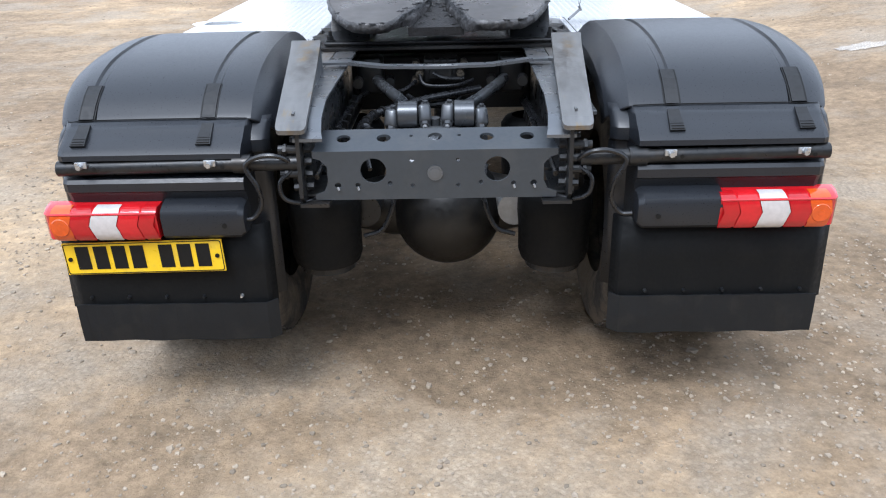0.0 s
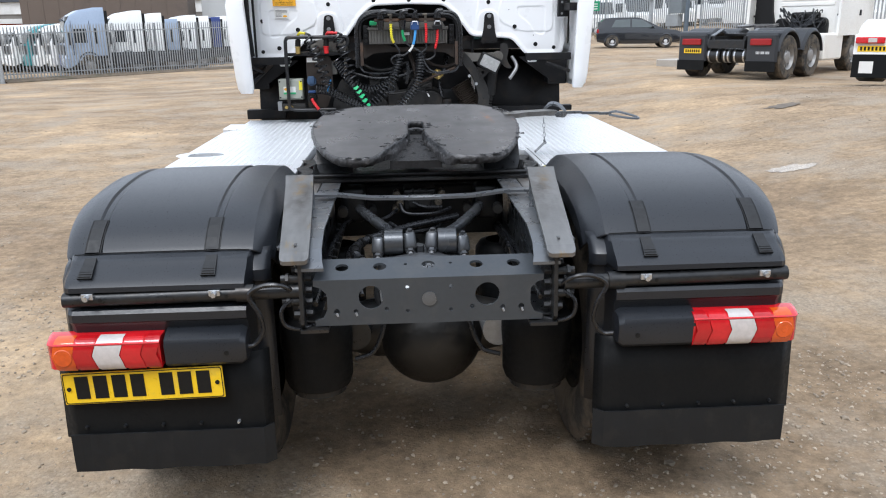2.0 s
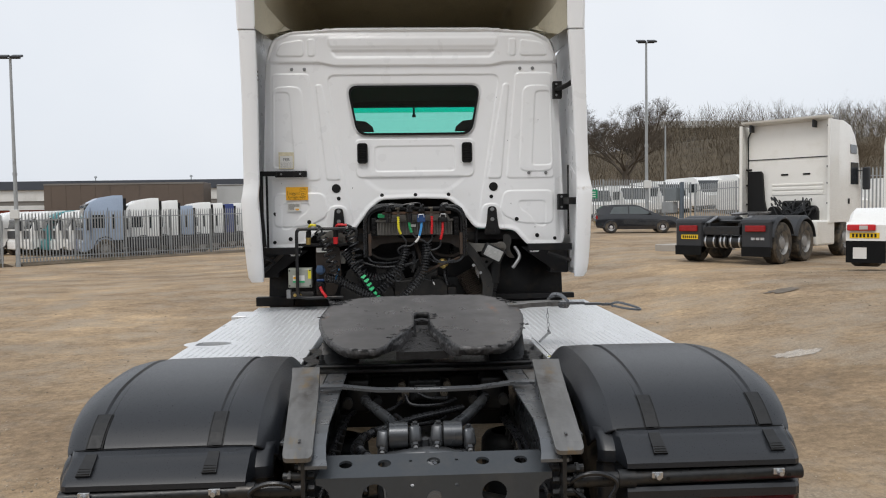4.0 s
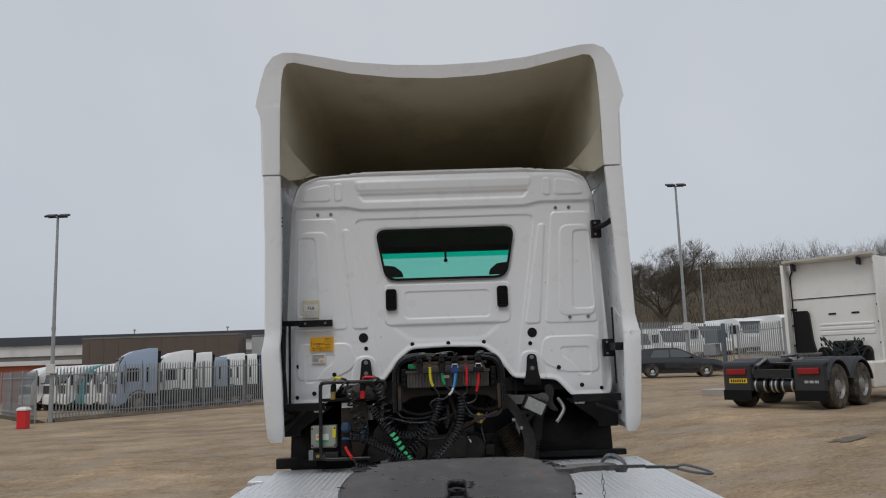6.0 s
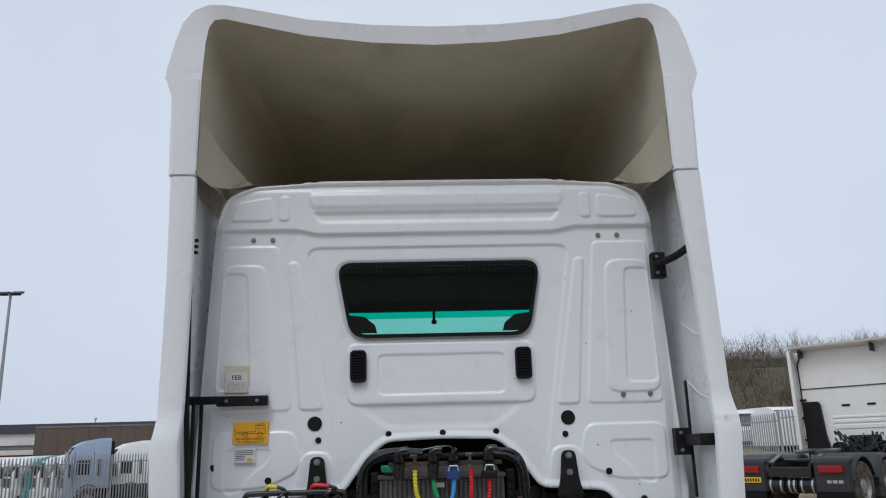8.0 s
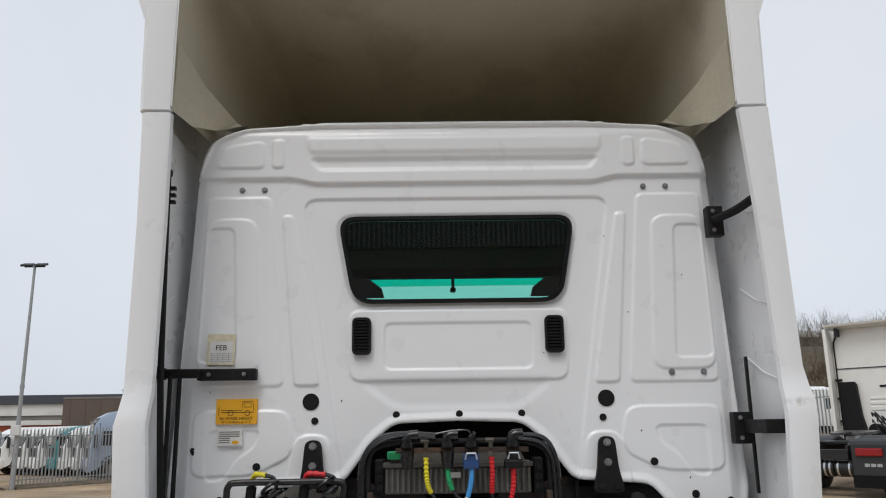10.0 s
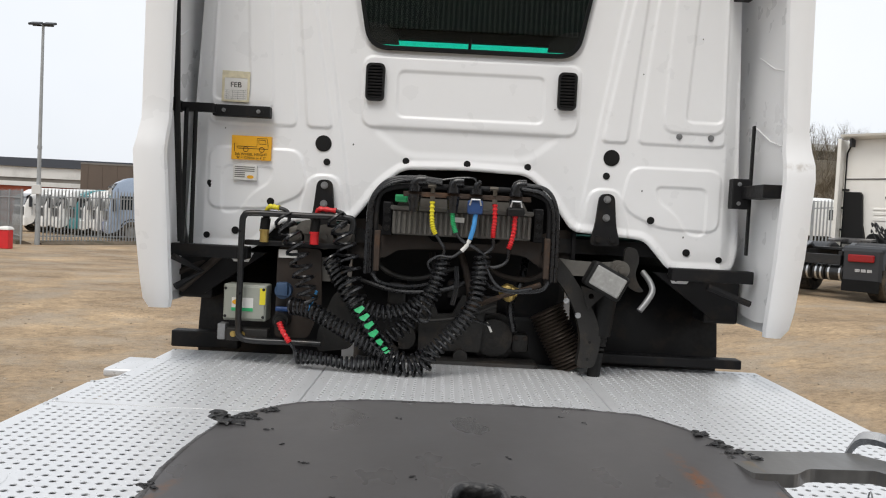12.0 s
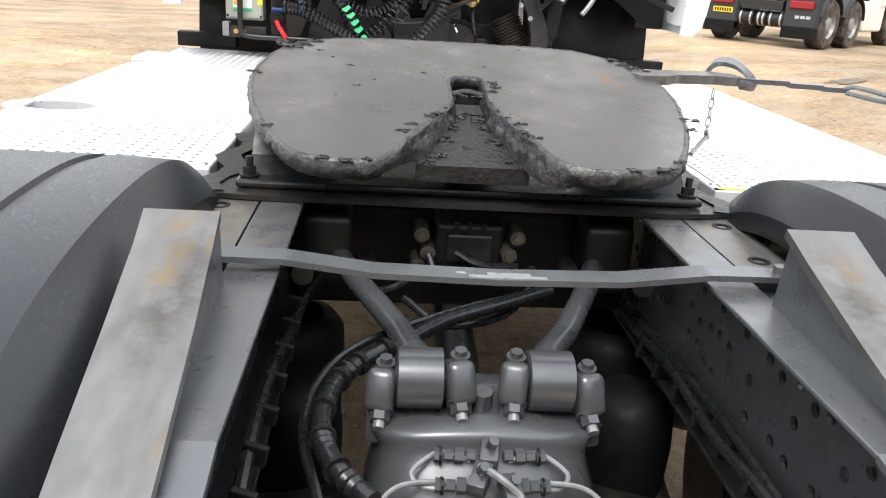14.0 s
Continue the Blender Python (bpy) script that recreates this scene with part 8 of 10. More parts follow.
def build_stickers():
    yb = CAB_Y - 0.0195
    bm = BM()
    box(bm, -0.947, -0.788, yb, yb + 0.02, 1.875, 1.971)
    st = part("height_sticker", bm, ORANGE, cab_back, "orange fifth wheel height sticker with a lorry outline")
    for txt, size, z in (("5th WHEEL HEIGHT", 0.0150, 1.8965), ("'H' = 1270mm or 4' 2\"", 0.0130, 1.8825)):
        ob = new("lettering", text_mesh(txt, size, "lettering"))
        ob.parent = st
        ob.matrix_local = pose(-0.8675, yb - 0.0006, z, 90, 0, 0)
    # lorry outline
    def line(pts, r=0.0011):
        bm = BM()
        tube(bm, [(x, yb - 0.0004, z) for x, z in pts], r, 5)
        part("outline", bm, INK, st)
    line([(-0.925, 1.928), (-0.845, 1.928), (-0.845, 1.962), (-0.805, 1.962), (-0.80, 1.935), (-0.80, 1.92), (-0.925, 1.92), (-0.925, 1.928)])
    line([(-0.838, 1.956), (-0.812, 1.956), (-0.808, 1.940), (-0.838, 1.940), (-0.838, 1.956)])
    for x in (-0.89, -0.825):
        line([(x + 0.010 * math.cos(a), 1.917 + 0.010 * math.sin(a)) for a in (2 * math.pi * k / 16 for k in range(17))])
    line([(-0.936, 1.908), (-0.936, 1.94)])
    bm = BM()
    box(bm, -0.939, -0.843, yb + 0.004, yb + 0.02, 1.794, 1.853)
    w = part("notice_sticker", bm, PAPER, cab_back, "small white notice sticker with grey lines")
    for k in range(6):
        bm = BM()
        box(bm, -0.932, -0.852 if k < 3 else -0.89, yb + 0.0028, yb + 0.0038, 1.844 - 0.008 * k, 1.847 - 0.008 * k)
        part("print_line", bm, ECU, w)
    bm = BM()
    sheet(bm, [(-0.868 + 0.014 * math.cos(a), 1.806 + 0.007 * math.sin(a)) for a in (2 * math.pi * k / 16 for k in range(16))], [], lambda u, v, w_: (u, yb + 0.0028 + w_, v), 0.001)
    part("orange_oval", bm, ORANGE, w)
    bm = BM()
    box(bm, -0.993, -0.885, yb, yb + 0.02, 2.108, 2.225)
    f = part("test_sticker", bm, PAPER, cab_back, "white inspection sticker with a torn cream border")
    bm = BM()
    sheet(bm, [(-0.995, 2.105), (-0.884, 2.104), (-0.883, 2.226), (-0.995, 2.228)], [rrect(-0.985, -0.893, 2.112, 2.20, 0.003)], lambda u, v, w_: (u, yb - 0.0012 + w_, v), 0.001)
    part("border", bm, mat("cream_sticker_edge", (0.66, 0.60, 0.43), 0.6, var=0.2, scale=40), f)
    ob = new("lettering", text_mesh("FEB", 0.03, "lettering"))
    ob.parent = f
    ob.matrix_local = pose(-0.939, yb - 0.0008, 2.172, 90, 0, 0)
    for k in range(5):
        bm = BM()
        box(bm, -0.982, -0.896, yb - 0.0008, yb - 0.0002, 2.118 + 0.008 * k, 2.1185 + 0.008 * k)
        part("print_line", bm, INK, f)
    for k in range(4):
        bm = BM()
        box(bm, -0.975 + 0.022 * k, -0.9745 + 0.022 * k, yb - 0.0008, yb - 0.0002, 2.114, 2.152)
        part("print_line", bm, INK, f)
    # chipped paint
    for x, z, r in ((-1.035, 1.775, 0.012), (-1.032, 1.765, 0.008), (-0.46, 1.96, 0.004), (0.9, 1.65, 0.004), (0.70, 2.3, 0.003), (0.35, 2.14, 0.003), (0.42, 2.2, 0.003), (-0.98, 2.0, 0.003), (0.72, 1.83, 0.004), (0.93, 2.45, 0.003), (0.62, 2.62, 0.003)):
        bm = BM()
        pts = [(x + r * (0.7 + 0.5 * noise.noise((k, x * 9, z))) * math.cos(2 * math.pi * k / 9), z + 1.5 * r * (0.7 + 0.5 * noise.noise((k, z * 9, x))) * math.sin(2 * math.pi * k / 9)) for k in range(9)]
        y0 = cab_face(x, z) - 0.001
        sheet(bm, pts, [], lambda u, v, w_: (u, y0 + w_, v), 0.002)
        part("paint_chip", bm, DARKMETAL, cab_back)


build_stickers()


# ---- loose stones, puddle and drain ----
def build_stones():
    rng = np.random.default_rng(7)
    base = np.array([(1, 0, 0), (0, 1, 0), (-1, 0, 0), (0, -1, 0), (0.6, 0.6, 0.75), (-0.6, 0.5, 0.7), (-0.5, -0.6, 0.8), (0.6, -0.5, 0.7)])
    tri = [(0, 1, 4), (1, 2, 5), (2, 3, 6), (3, 0, 7), (0, 4, 7), (1, 5, 4), (2, 6, 5), (3, 7, 6), (4, 5, 6), (4, 6, 7)]
    verts, faces = [], []
    n = 46000
    k = 0
    while k < n:
        u = rng.random()
        if u < 0.55:
            x, y = rng.uniform(-3.2, 3.4), rng.uniform(-1.9, 3.0)
        else:
            x, y = rng.uniform(-8, 10), rng.uniform(-1, 14)
        d = max(0.05, 0.3 + 1.1 * noise.noise((x * 0.7, y * 0.7, 1.7)) + 0.5 * noise.noise((x * 2.6, y * 2.6, 4.1))) + (0.3 if y < 1.5 else 0) + 0.9 * math.exp(-((x - 1.7) / 0.8) ** 2 - ((y + 1.0) / 0.45) ** 2) + 0.5 * math.exp(-((x + 0.5) / 0.5) ** 2 - ((y + 1.1) / 0.35) ** 2)
        if rng.random() > d:
            continue
        r = 0.002 + 0.0095 * rng.random() ** 5 + (0.011 * rng.random() if rng.random() < 0.016 else 0)
        if y > 3:
            r *= 1.3
        a = rng.uniform(0, 6.28)
        c, s_ = math.cos(a), math.sin(a)
        p = base * (r * rng.uniform(0.7, 1.3), r * rng.uniform(0.7, 1.3), r * rng.uniform(0.65, 1.05)) * rng.uniform(0.8, 1.2, (8, 1))
        z = ground_top(x, y) - 0.001
        b = len(verts)
        verts += [(x + q[0] * c - q[1] * s_, y + q[0] * s_ + q[1] * c, z + q[2]) for q in p]
        faces += [(b + i, b + j, b + m) for i, j, m in tri]
        k += 1
    me = bpy.data.meshes.new("gravel")
    me.from_pydata(verts, [], faces)
    me.materials.append(STONE)
    tagged(new("gravel", me), "loose pale gravel stones scattered on the yard", "gravel", kind="stuff")


build_stones()


def flat_patch(name, cx, cy, rx, ry, lift, m, label, cat):
    bm = BM()
    ring = []
    for k in range(90):
        a = 2 * math.pi * k / 90
        q = 1 + 0.5 * noise.noise((math.cos(a) * 1.7, math.sin(a) * 1.7, cx)) + 0.25 * noise.noise((math.cos(a) * 6, math.sin(a) * 6, cx)) + 0.15 * noise.noise((math.cos(a) * 17, math.sin(a) * 17, cx))
        x, y = cx + rx * q * math.cos(a), cy + ry * q * math.sin(a)
        ring.append((x, y, ground_top(x, y) + lift))
    bm.faces.new([bm.verts.new(p) for p in ring])
    tagged(part(name, bm, m, None), label, cat, kind="structure")


def build_puddle():
    wet = mat("wet_pale_mud", (0.36, 0.30, 0.225), 0.2, var=0.3, scale=9, spec=0.5, stain=(0.27, 0.215, 0.155), stain_amt=0.8, stain_scale=5)
    flat_patch("puddle", 4.15, 5.8, 0.24, 0.15, 0.005, wet, "shallow pale silty puddle among pebbles", "puddle")
    damp = mat("damp_dark_earth", (0.13, 0.105, 0.08), 0.8, var=0.4, scale=9, bump=0.6, bump_scale=20)
    flat_patch("pothole", 5.9, 9.6, 0.30, 0.16, 0.012, damp, "dark damp hollow in the earth", "pothole")


build_puddle()

# ---- materials of the surroundings ----
GALV = mat("galvanised_steel", (0.30, 0.315, 0.32), 0.55, metal=0.2, var=0.15, scale=3, stain=(0.22, 0.215, 0.2), stain_amt=0.4, island=0.15)
VWHITE = mat("white_vehicle_paint", (0.80, 0.80, 0.78), 0.3, var=0.03, scale=2, stain=(0.6, 0.57, 0.52), stain_amt=0.2, stain_scale=2, coat=0.3)
VCREAM = mat("cream_white_cab_paint", (0.86, 0.84, 0.79), 0.3, var=0.02, scale=2, stain=(0.6, 0.56, 0.48), stain_amt=0.15, stain_scale=2, coat=0.3)
VBLUE = mat("light_blue_paint", (0.30, 0.37, 0.48), 0.3, var=0.06, scale=2, coat=0.3)
VDARKBLUE = mat("deep_blue_paint", (0.02, 0.04, 0.17), 0.35, var=0.08)
VTEAL = mat("teal_paint", (0.03, 0.22, 0.24), 0.35, var=0.08)
VBLACK = mat("black_car_paint", (0.012, 0.013, 0.016), 0.15, var=0.1, coat=0.6)
GREYPLAST = mat("dark_grey_vehicle_plastic", (0.024, 0.026, 0.03), 0.5, var=0.15, scale=3)
BROWNBOX = mat("brown_trailer_side", (0.105, 0.078, 0.06), 0.6, var=0.12, scale=0.6, stain=(0.07, 0.055, 0.045), stain_amt=0.4, stain_scale=0.5)
GREYBOXT = mat("grey_trailer_side", (0.40, 0.40, 0.39), 0.6, var=0.08, scale=1)
DARKROOF = mat("dark_grey_roof_cladding", (0.045, 0.052, 0.066), 0.6, var=0.08, scale=0.3)
PALEBAND = mat("pale_wall_cladding", (0.62, 0.62, 0.60), 0.6, var=0.08, scale=0.3, stain=(0.4, 0.4, 0.38), stain_amt=0.4, stain_scale=0.2)
BRICK = mat("red_brick_wall", (0.34, 0.085, 0.045), 0.8, var=0.2, scale=0.8)
WALLGREY = mat("dull_concrete_wall", (0.17, 0.16, 0.145), 0.8, var=0.2, scale=0.4, stain=(0.09, 0.09, 0.08), stain_amt=0.5, stain_scale=0.3)
BARK = mat("bare_tree_bark", (0.075, 0.06, 0.045), 0.9, var=0.3, scale=2)
TWIG = mat("brown_twigs", (0.112, 0.088, 0.058), 0.9, var=0.3, scale=0.2, island=0.35)
HILL = mat("brown_scrub_slope", (0.09, 0.07, 0.044), 0.95, var=0.5, scale=0.5, fine=4.0, stain=(0.06, 0.048, 0.032), stain_amt=0.75, stain_scale=0.9, bump=0.7, bump_scale=2)
SIGNGREEN = mat("green_sign", (0.0, 0.22, 0.10), 0.5, var=0.05)
VLAMP = mat("small_red_lamp", (0.28, 0.008, 0.01), 0.2, var=0.1)
BANK = mat("dark_earth_bank", (0.13, 0.10, 0.07), 0.95, var=0.4, scale=3, stain=(0.07, 0.065, 0.04), stain_amt=0.7, stain_scale=2, bump=0.6, bump_scale=8)
CONCRETE = mat("worn_concrete_kerb", (0.36, 0.33, 0.29), 0.85, var=0.2, scale=2)


# ---- palisade fence ----
def pale_mesh():
    bm = BM()
    w = 0.037
    prof = [(-w, 0.0), (-0.012, -0.016), (0.012, -0.016), (w, 0.0)]
    def row(z, k=1.0):
        return [(x * k, y, z) for x, y in prof]
    loft(bm, [row(0.05), row(2.22), row(2.30, 0.9)])
    for x0, x1, xm in ((-w * 0.9, -0.011, -0.03), (-0.011, 0.011, 0.0), (0.011, w * 0.9, 0.03)):
        y0 = -0.016 if abs(xm) < 0.01 else -0.008
        a, b, c = bm.verts.new((x0, y0, 2.30)), bm.verts.new((x1, y0, 2.30)), bm.verts.new((xm, y0, 2.40))
        bm.faces.new((a, b, c))
    return mesh_of(bm, "pale", GALV)


PALE = pale_mesh()


def far_side(x, y):
    """A place on the far left edge of the yard."""
    return (-0.09 + 1.108 * (x + 0.09), -1.0 + 1.12 * (y + 1.0))


def palisade(label, a, b, spacing=0.155, height=2.4, posts=2.75, end=None):
    a, b = Vector(a), Vector(b)
    d = b - a
    L = d.length
    rz = math.degrees(math.atan2(d.y, d.x))
    f = thing("palisade_fence", label, "fence", m=pose(a.x, a.y, 0, 0, 0, rz))
    n = int(L / spacing)
    t = d / L

    def zat(s):
        p = a + t * s
        return ground_z(p.x, p.y)

    def tall(s):
        return height + ((end or height) - height) * s / L
    for k in range(n):
        s = (k + 0.5) * spacing
        piece("pale", PALE, f, pose(s, -0.04, zat(s)) @ Matrix.Diagonal((1, 1, tall(s) / 2.4, 1)))
    m = int(L / posts) + 1
    bm = BM()
    box(bm, -0.05, 0.05, -0.02, 0.03, -0.1, height - 0.05, 0.005, 1)
    pm = mesh_of(bm, "post", GALV)
    for k in range(m + 1):
        s = min(k * posts, L)
        piece("post", pm, f, pose(s, 0.02, zat(s)) @ Matrix.Diagonal((1, 1, tall(s) / height, 1)))
    for low in (True, False):
        bm = BM()
        secs = []
        for k in range(m + 1):
            s = min(k * posts, L)
            z = zat(s) + (0.35 if low else tall(s) - 0.4)
            secs.append([(s, -0.025, z - 0.025), (s, 0.02, z - 0.025), (s, 0.02, z + 0.025), (s, -0.025, z + 0.025)])
        loft(bm, secs, closed=True, caps=True)
        part("rail", bm, GALV, f)
    bm = BM()
    secs = []
    for k in range(m + 1):
        s = min(k * posts, L)
        z = zat(s)
        secs.append([(s, -0.45, z - 0.1), (s, -0.4, z + 0.03), (s, -0.1, z + 0.14 + 0.05 * noise.noise((s, a.x, 2.0))), (s, 0.2, z + 0.16), (s, 0.2, z - 0.1)])
    loft(bm, secs, closed=True, caps=True)
    part("earth_bank", bm, BANK, f, "low dark earth bank along the foot")
    return f


palisade("grey galvanised palisade fence in front of stored lorries", far_side(-16.3, 30.9), far_side(-3.5, 50.8), 0.168, 2.5, 3.0, 3.1)
palisade("grey galvanised palisade fence running back beside a gap", far_side(-16.6, 30.3), far_side(-21.5, 36.5), 0.168, 2.43, 3.0)
palisade("grey galvanised palisade fence behind a parked car", (3.0, 50.5), (12.4, 45.9), height=2.55)
palisade("grey galvanised palisade fence towards a gate", (12.4, 45.9), (15.35, 39.0), height=2.5)
palisade("closed galvanised steel palisade gate", (15.5, 38.7), (16.75, 36.0), height=2.4, spacing=0.13)
palisade("tall galvanised palisade fence behind a parked lorry", (16.75, 36.0), (27.5, 24.0), height=2.5)


# ---- lamp posts ----
def lamp_post(x, y, h, heads=2, box_at=2.2):
    g = ground_z(x, y)
    lp = thing("street_lamp", "tall slim grey steel yard lamp post with flat floodlights", "lamp post", "yard lamp posts", pose(x, y, g))
    bm = BM()
    tube(bm, [(0, 0, -0.1), (0, 0, h * 0.45), (0, 0, h)], 0.1, 10, r_of=lambda f: 0.105 - 0.05 * f)
    part("pole", bm, GALV, lp, smooth=True)
    bm = BM()
    cyl(bm, (0, 0, h * 0.44), (0, 0, h * 0.455), 0.10, seg=10)
    part("collar", bm, GALV, lp)
    if heads:
        bm = BM()
        box(bm, -0.45, 0.45, -0.03, 0.03, h - 0.02, h + 0.03)
        part("cross_arm", bm, GREYPLAST, lp)
        for s in (-1, 1):
            bm = BM()
            vs = box(bm, -0.24, 0.24, -0.2, 0.2, -0.05, 0.05, 0.03)
            turned(bm, vs, pose(s * 0.30, -0.06, h + 0.08, 20, 0, 0))
            part("floodlight", bm, GREYPLAST, lp, "dark flat floodlight")
    if box_at:
        bm = BM()
        box(bm, -0.2, 0.2, -0.22, -0.1, box_at, box_at + 0.42, 0.02)
        part("switch_box", bm, PALEBAND, lp, "pale switch box")


lamp_post(-17.87, 34.4, 9.5)
lamp_post(13.35, 40.2, 10.15)
lamp_post(20.8, 59.0, 6.6, heads=0, box_at=0)


# ---- parked lorries ----
RIMGREY = mat("dusty_wheel_rim", (0.30, 0.295, 0.285), 0.5, metal=0.3, var=0.15, scale=6)


def wheel(parent, x, y, r, w, rim=RIMGREY):
    bm = BM()
    n = 28
    prof = [(0.56, -0.5), (0.7, -0.52), (0.93, -0.5), (1.0, -0.40), (1.0, 0.40), (0.93, 0.5), (0.7, 0.52), (0.56, 0.5)]
    loft(bm, [[(x + q * w, y + k * r * math.cos(2 * math.pi * i / n), r + k * r * math.sin(2 * math.pi * i / n)) for k, q in prof] for i in range(n + 1)])
    t = part("wheel_tyre", bm, TYRE, parent, smooth=40)
    s = 1 if x > 0 else -1
    bm = BM()
    pr = [(0.57, 0.5), (0.54, 0.44), (0.50, 0.25), (0.32, 0.25), (0.27, 0.42), (0.14, 0.46), (0.01, 0.46)]
    loft(bm, [[(x + s * q * w, y + k * r * math.cos(2 * math.pi * i / n), r + k * r * math.sin(2 * math.pi * i / n)) for k, q in pr] for i in range(n + 1)])
    for i in range(10):
        a = 2 * math.pi * i / 10
        cyl(bm, (x + s * 0.25 * w, y + 0.42 * r * math.cos(a), r + 0.42 * r * math.sin(a)), (x + s * 0.33 * w, y + 0.42 * r * math.cos(a), r + 0.42 * r * math.sin(a)), 0.05 * r, seg=6)
    part("rim", bm, rim, t, smooth=35)


def arch_guard(bm, x0, x1, y, r, a0=-5, a1=185, zc=0.5):
    secs = []
    for k in range(25):
        a = radians(a0 + (a1 - a0) * k / 24)
        c, s_ = math.cos(a), math.sin(a)
        secs.append([(x0, y + r * c, zc + r * s_), (x0 + math.copysign(0.04, x1 - x0), y + (r + 0.03) * c, zc + (r + 0.03) * s_), (x1 - math.copysign(0.06, x1 - x0), y + (r + 0.03) * c, zc + (r + 0.03) * s_), (x1, y + (r - 0.03) * c, zc + (r - 0.03) * s_), (x1, y + (r - 0.06) * c, zc + (r - 0.06) * s_), (x0, y + (r - 0.06) * c, zc + (r - 0.06) * s_)])
    loft(bm, secs, closed=True, caps=True)


def lamp_bars(parent, x, y, z, w=0.42):
    bm = BM()
    box(bm, x - w / 2, x + w / 2, y - 0.004, y, z - 0.055, z + 0.055)
    p = part("number_plate", bm, PLATE, parent, "yellow number plate with black bars")
    for k in range(7):
        bm = BM()
        q = x - w / 2 + w * (0.12 + 0.125 * k)
        box(bm, q - 0.018, q + 0.018, y - 0.007, y - 0.004, z - 0.035, z + 0.035)
        part("character_bar", bm, INK, p)


def big_tractor():
    """The cream and white three-axle unit that stands across the yard."""
    cx, cy = 7.75, 16.5
    t = thing("tractor_unit", "cream-white three-axle lorry tractor unit with dark grey mudguards", "lorry", "parked lorries", pose(cx, cy, ground_z(cx, cy) - 0.02, 0, 0, -49))
    for s in (-1, 1):
        for y, w_, x in ((0.72, 0.36, 1.06), (2.08, 0.34, 1.07)):
            wheel(t, s * x, y, 0.51, w_)
        wheel(t, s * 1.05, 4.95, 0.51, 0.32)
        bm = BM()
        arch_guard(bm, s * 0.52, s * 1.26, 0.72, 0.66, 20, 165)
        arch_guard(bm, s * 0.52, s * 1.26, 2.08, 0.64, 10, 165)
        part("mudguard", bm, GREYPLAST, t, "dark grey plastic mudguard", smooth=35)
        # rear panel, lamp and flap
        bm = BM()
        loft(bm, [[(s * x, 0.0 + d, z) for x, d in ((0.5, 0.06), (0.54, 0.0), (1.2, 0.0), (1.25, 0.06))] for z in (0.42, 0.62, 0.9, 1.02)])
        loft(bm, [[(s * x, y, z) for x in (0.5, 1.25)] for y, z in ((0.0, 1.02), (0.02, 1.08), (0.1, 1.12), (0.3, 1.13))])
        part("rear_panel", bm, GREYPLAST, t, "dark grey rear mudguard panel")
        bm = BM()
        box(bm, min(s * 0.62, s * 1.12), max(s * 0.62, s * 1.12), -0.05, 0.0, 0.80, 0.95, 0.02)
        part("tail_lamp", bm, VLAMP, t, "dark red tail lamp")
        bm = BM()
        box(bm, min(s * 0.52, s * 1.24), max(s * 0.52, s * 1.24), -0.02, 0.0, 0.20, 0.44, 0.004)
        part("mud_flap", bm, RUBBER, t)
        bm = BM()
        loft(bm, [[(s * 0.40, 0.2 + 0.25 * k, 1.02 + 0.08 * k), (s * 0.50, 0.2 + 0.25 * k, 1.02 + 0.08 * k), (s * 0.50, 0.2 + 0.25 * k, 0.99 + 0.08 * k), (s * 0.40, 0.2 + 0.25 * k, 0.99 + 0.08 * k)] for k in range(3)], closed=True, caps=True)
        part("guide_ramp", bm, CHASSIS, t)
        bm = BM()
        box(bm, min(s * 0.36, s * 0.43), max(s * 0.36, s * 0.43), 0.15, 5.6, 0.76, 1.0)
        part("frame_rail", bm, DARKMETAL, t)
    # bars in place of the maker's letters
    for k in range(3):
        bm = BM()
        box(bm, 0.76 + 0.115 * k, 0.85 + 0.115 * k, -0.008, -0.002, 0.60, 0.66)
        part("maker_badge", bm, STEEL, t, "plain pale badge bar")
    lamp_bars(t, -0.84, -0.01, 0.66, 0.46)
    bm = BM()
    box(bm, -0.46, 0.46, 0.02, 0.16, 0.72, 0.92, 0.01)
    part("rear_beam", bm, DARKMETAL, t)
    for x0, x1 in ((-0.50, -0.16), (-0.10, 0.12), (0.16, 0.50)):
        bm = BM()
        cyl(bm, (x0, 0.20, 0.55), (x1, 0.20, 0.55), 0.165, seg=20)
        tk = part("air_tank", bm, DARKMETAL, t, "dark air tank with bright bands", smooth=35)
        for x in (x0 + 0.06, x1 - 0.06):
            bm = BM()
            cyl(bm, (x - 0.018, 0.20, 0.55), (x + 0.018, 0.20, 0.55), 0.172, seg=20)
            part("tank_band", bm, STEEL, tk)
    bm = BM()
    sheet(bm, soft_poly([(-0.45, 1.1), (-0.3, 0.75), (-0.12, 0.75), (0.0, 1.2), (0.12, 0.75), (0.3, 0.75), (0.45, 1.1), (0.4, 1.6), (-0.4, 1.6)], 0.08), [], lambda u, v, w: (u, v + 0.4, 1.13 + 0.06 * v + w), 0.05)
    part("coupling_plate", bm, GREASE, t, "dark fifth wheel plate")
    bm = BM()
    box(bm, -0.5, 0.5, 0.9, 2.2, 1.0, 1.06, 0.01)
    part("coupling_base", bm, DARKMETAL, t)
    # cab
    Y = 4.0
    bm = BM()
    ring = lambda w, y, z0, z1, z2: [(-w, y, z0), (-w, y, z1), (-w * 0.93, y, z2), (w * 0.93, y, z2), (w, y, z1), (w, y, z0)]
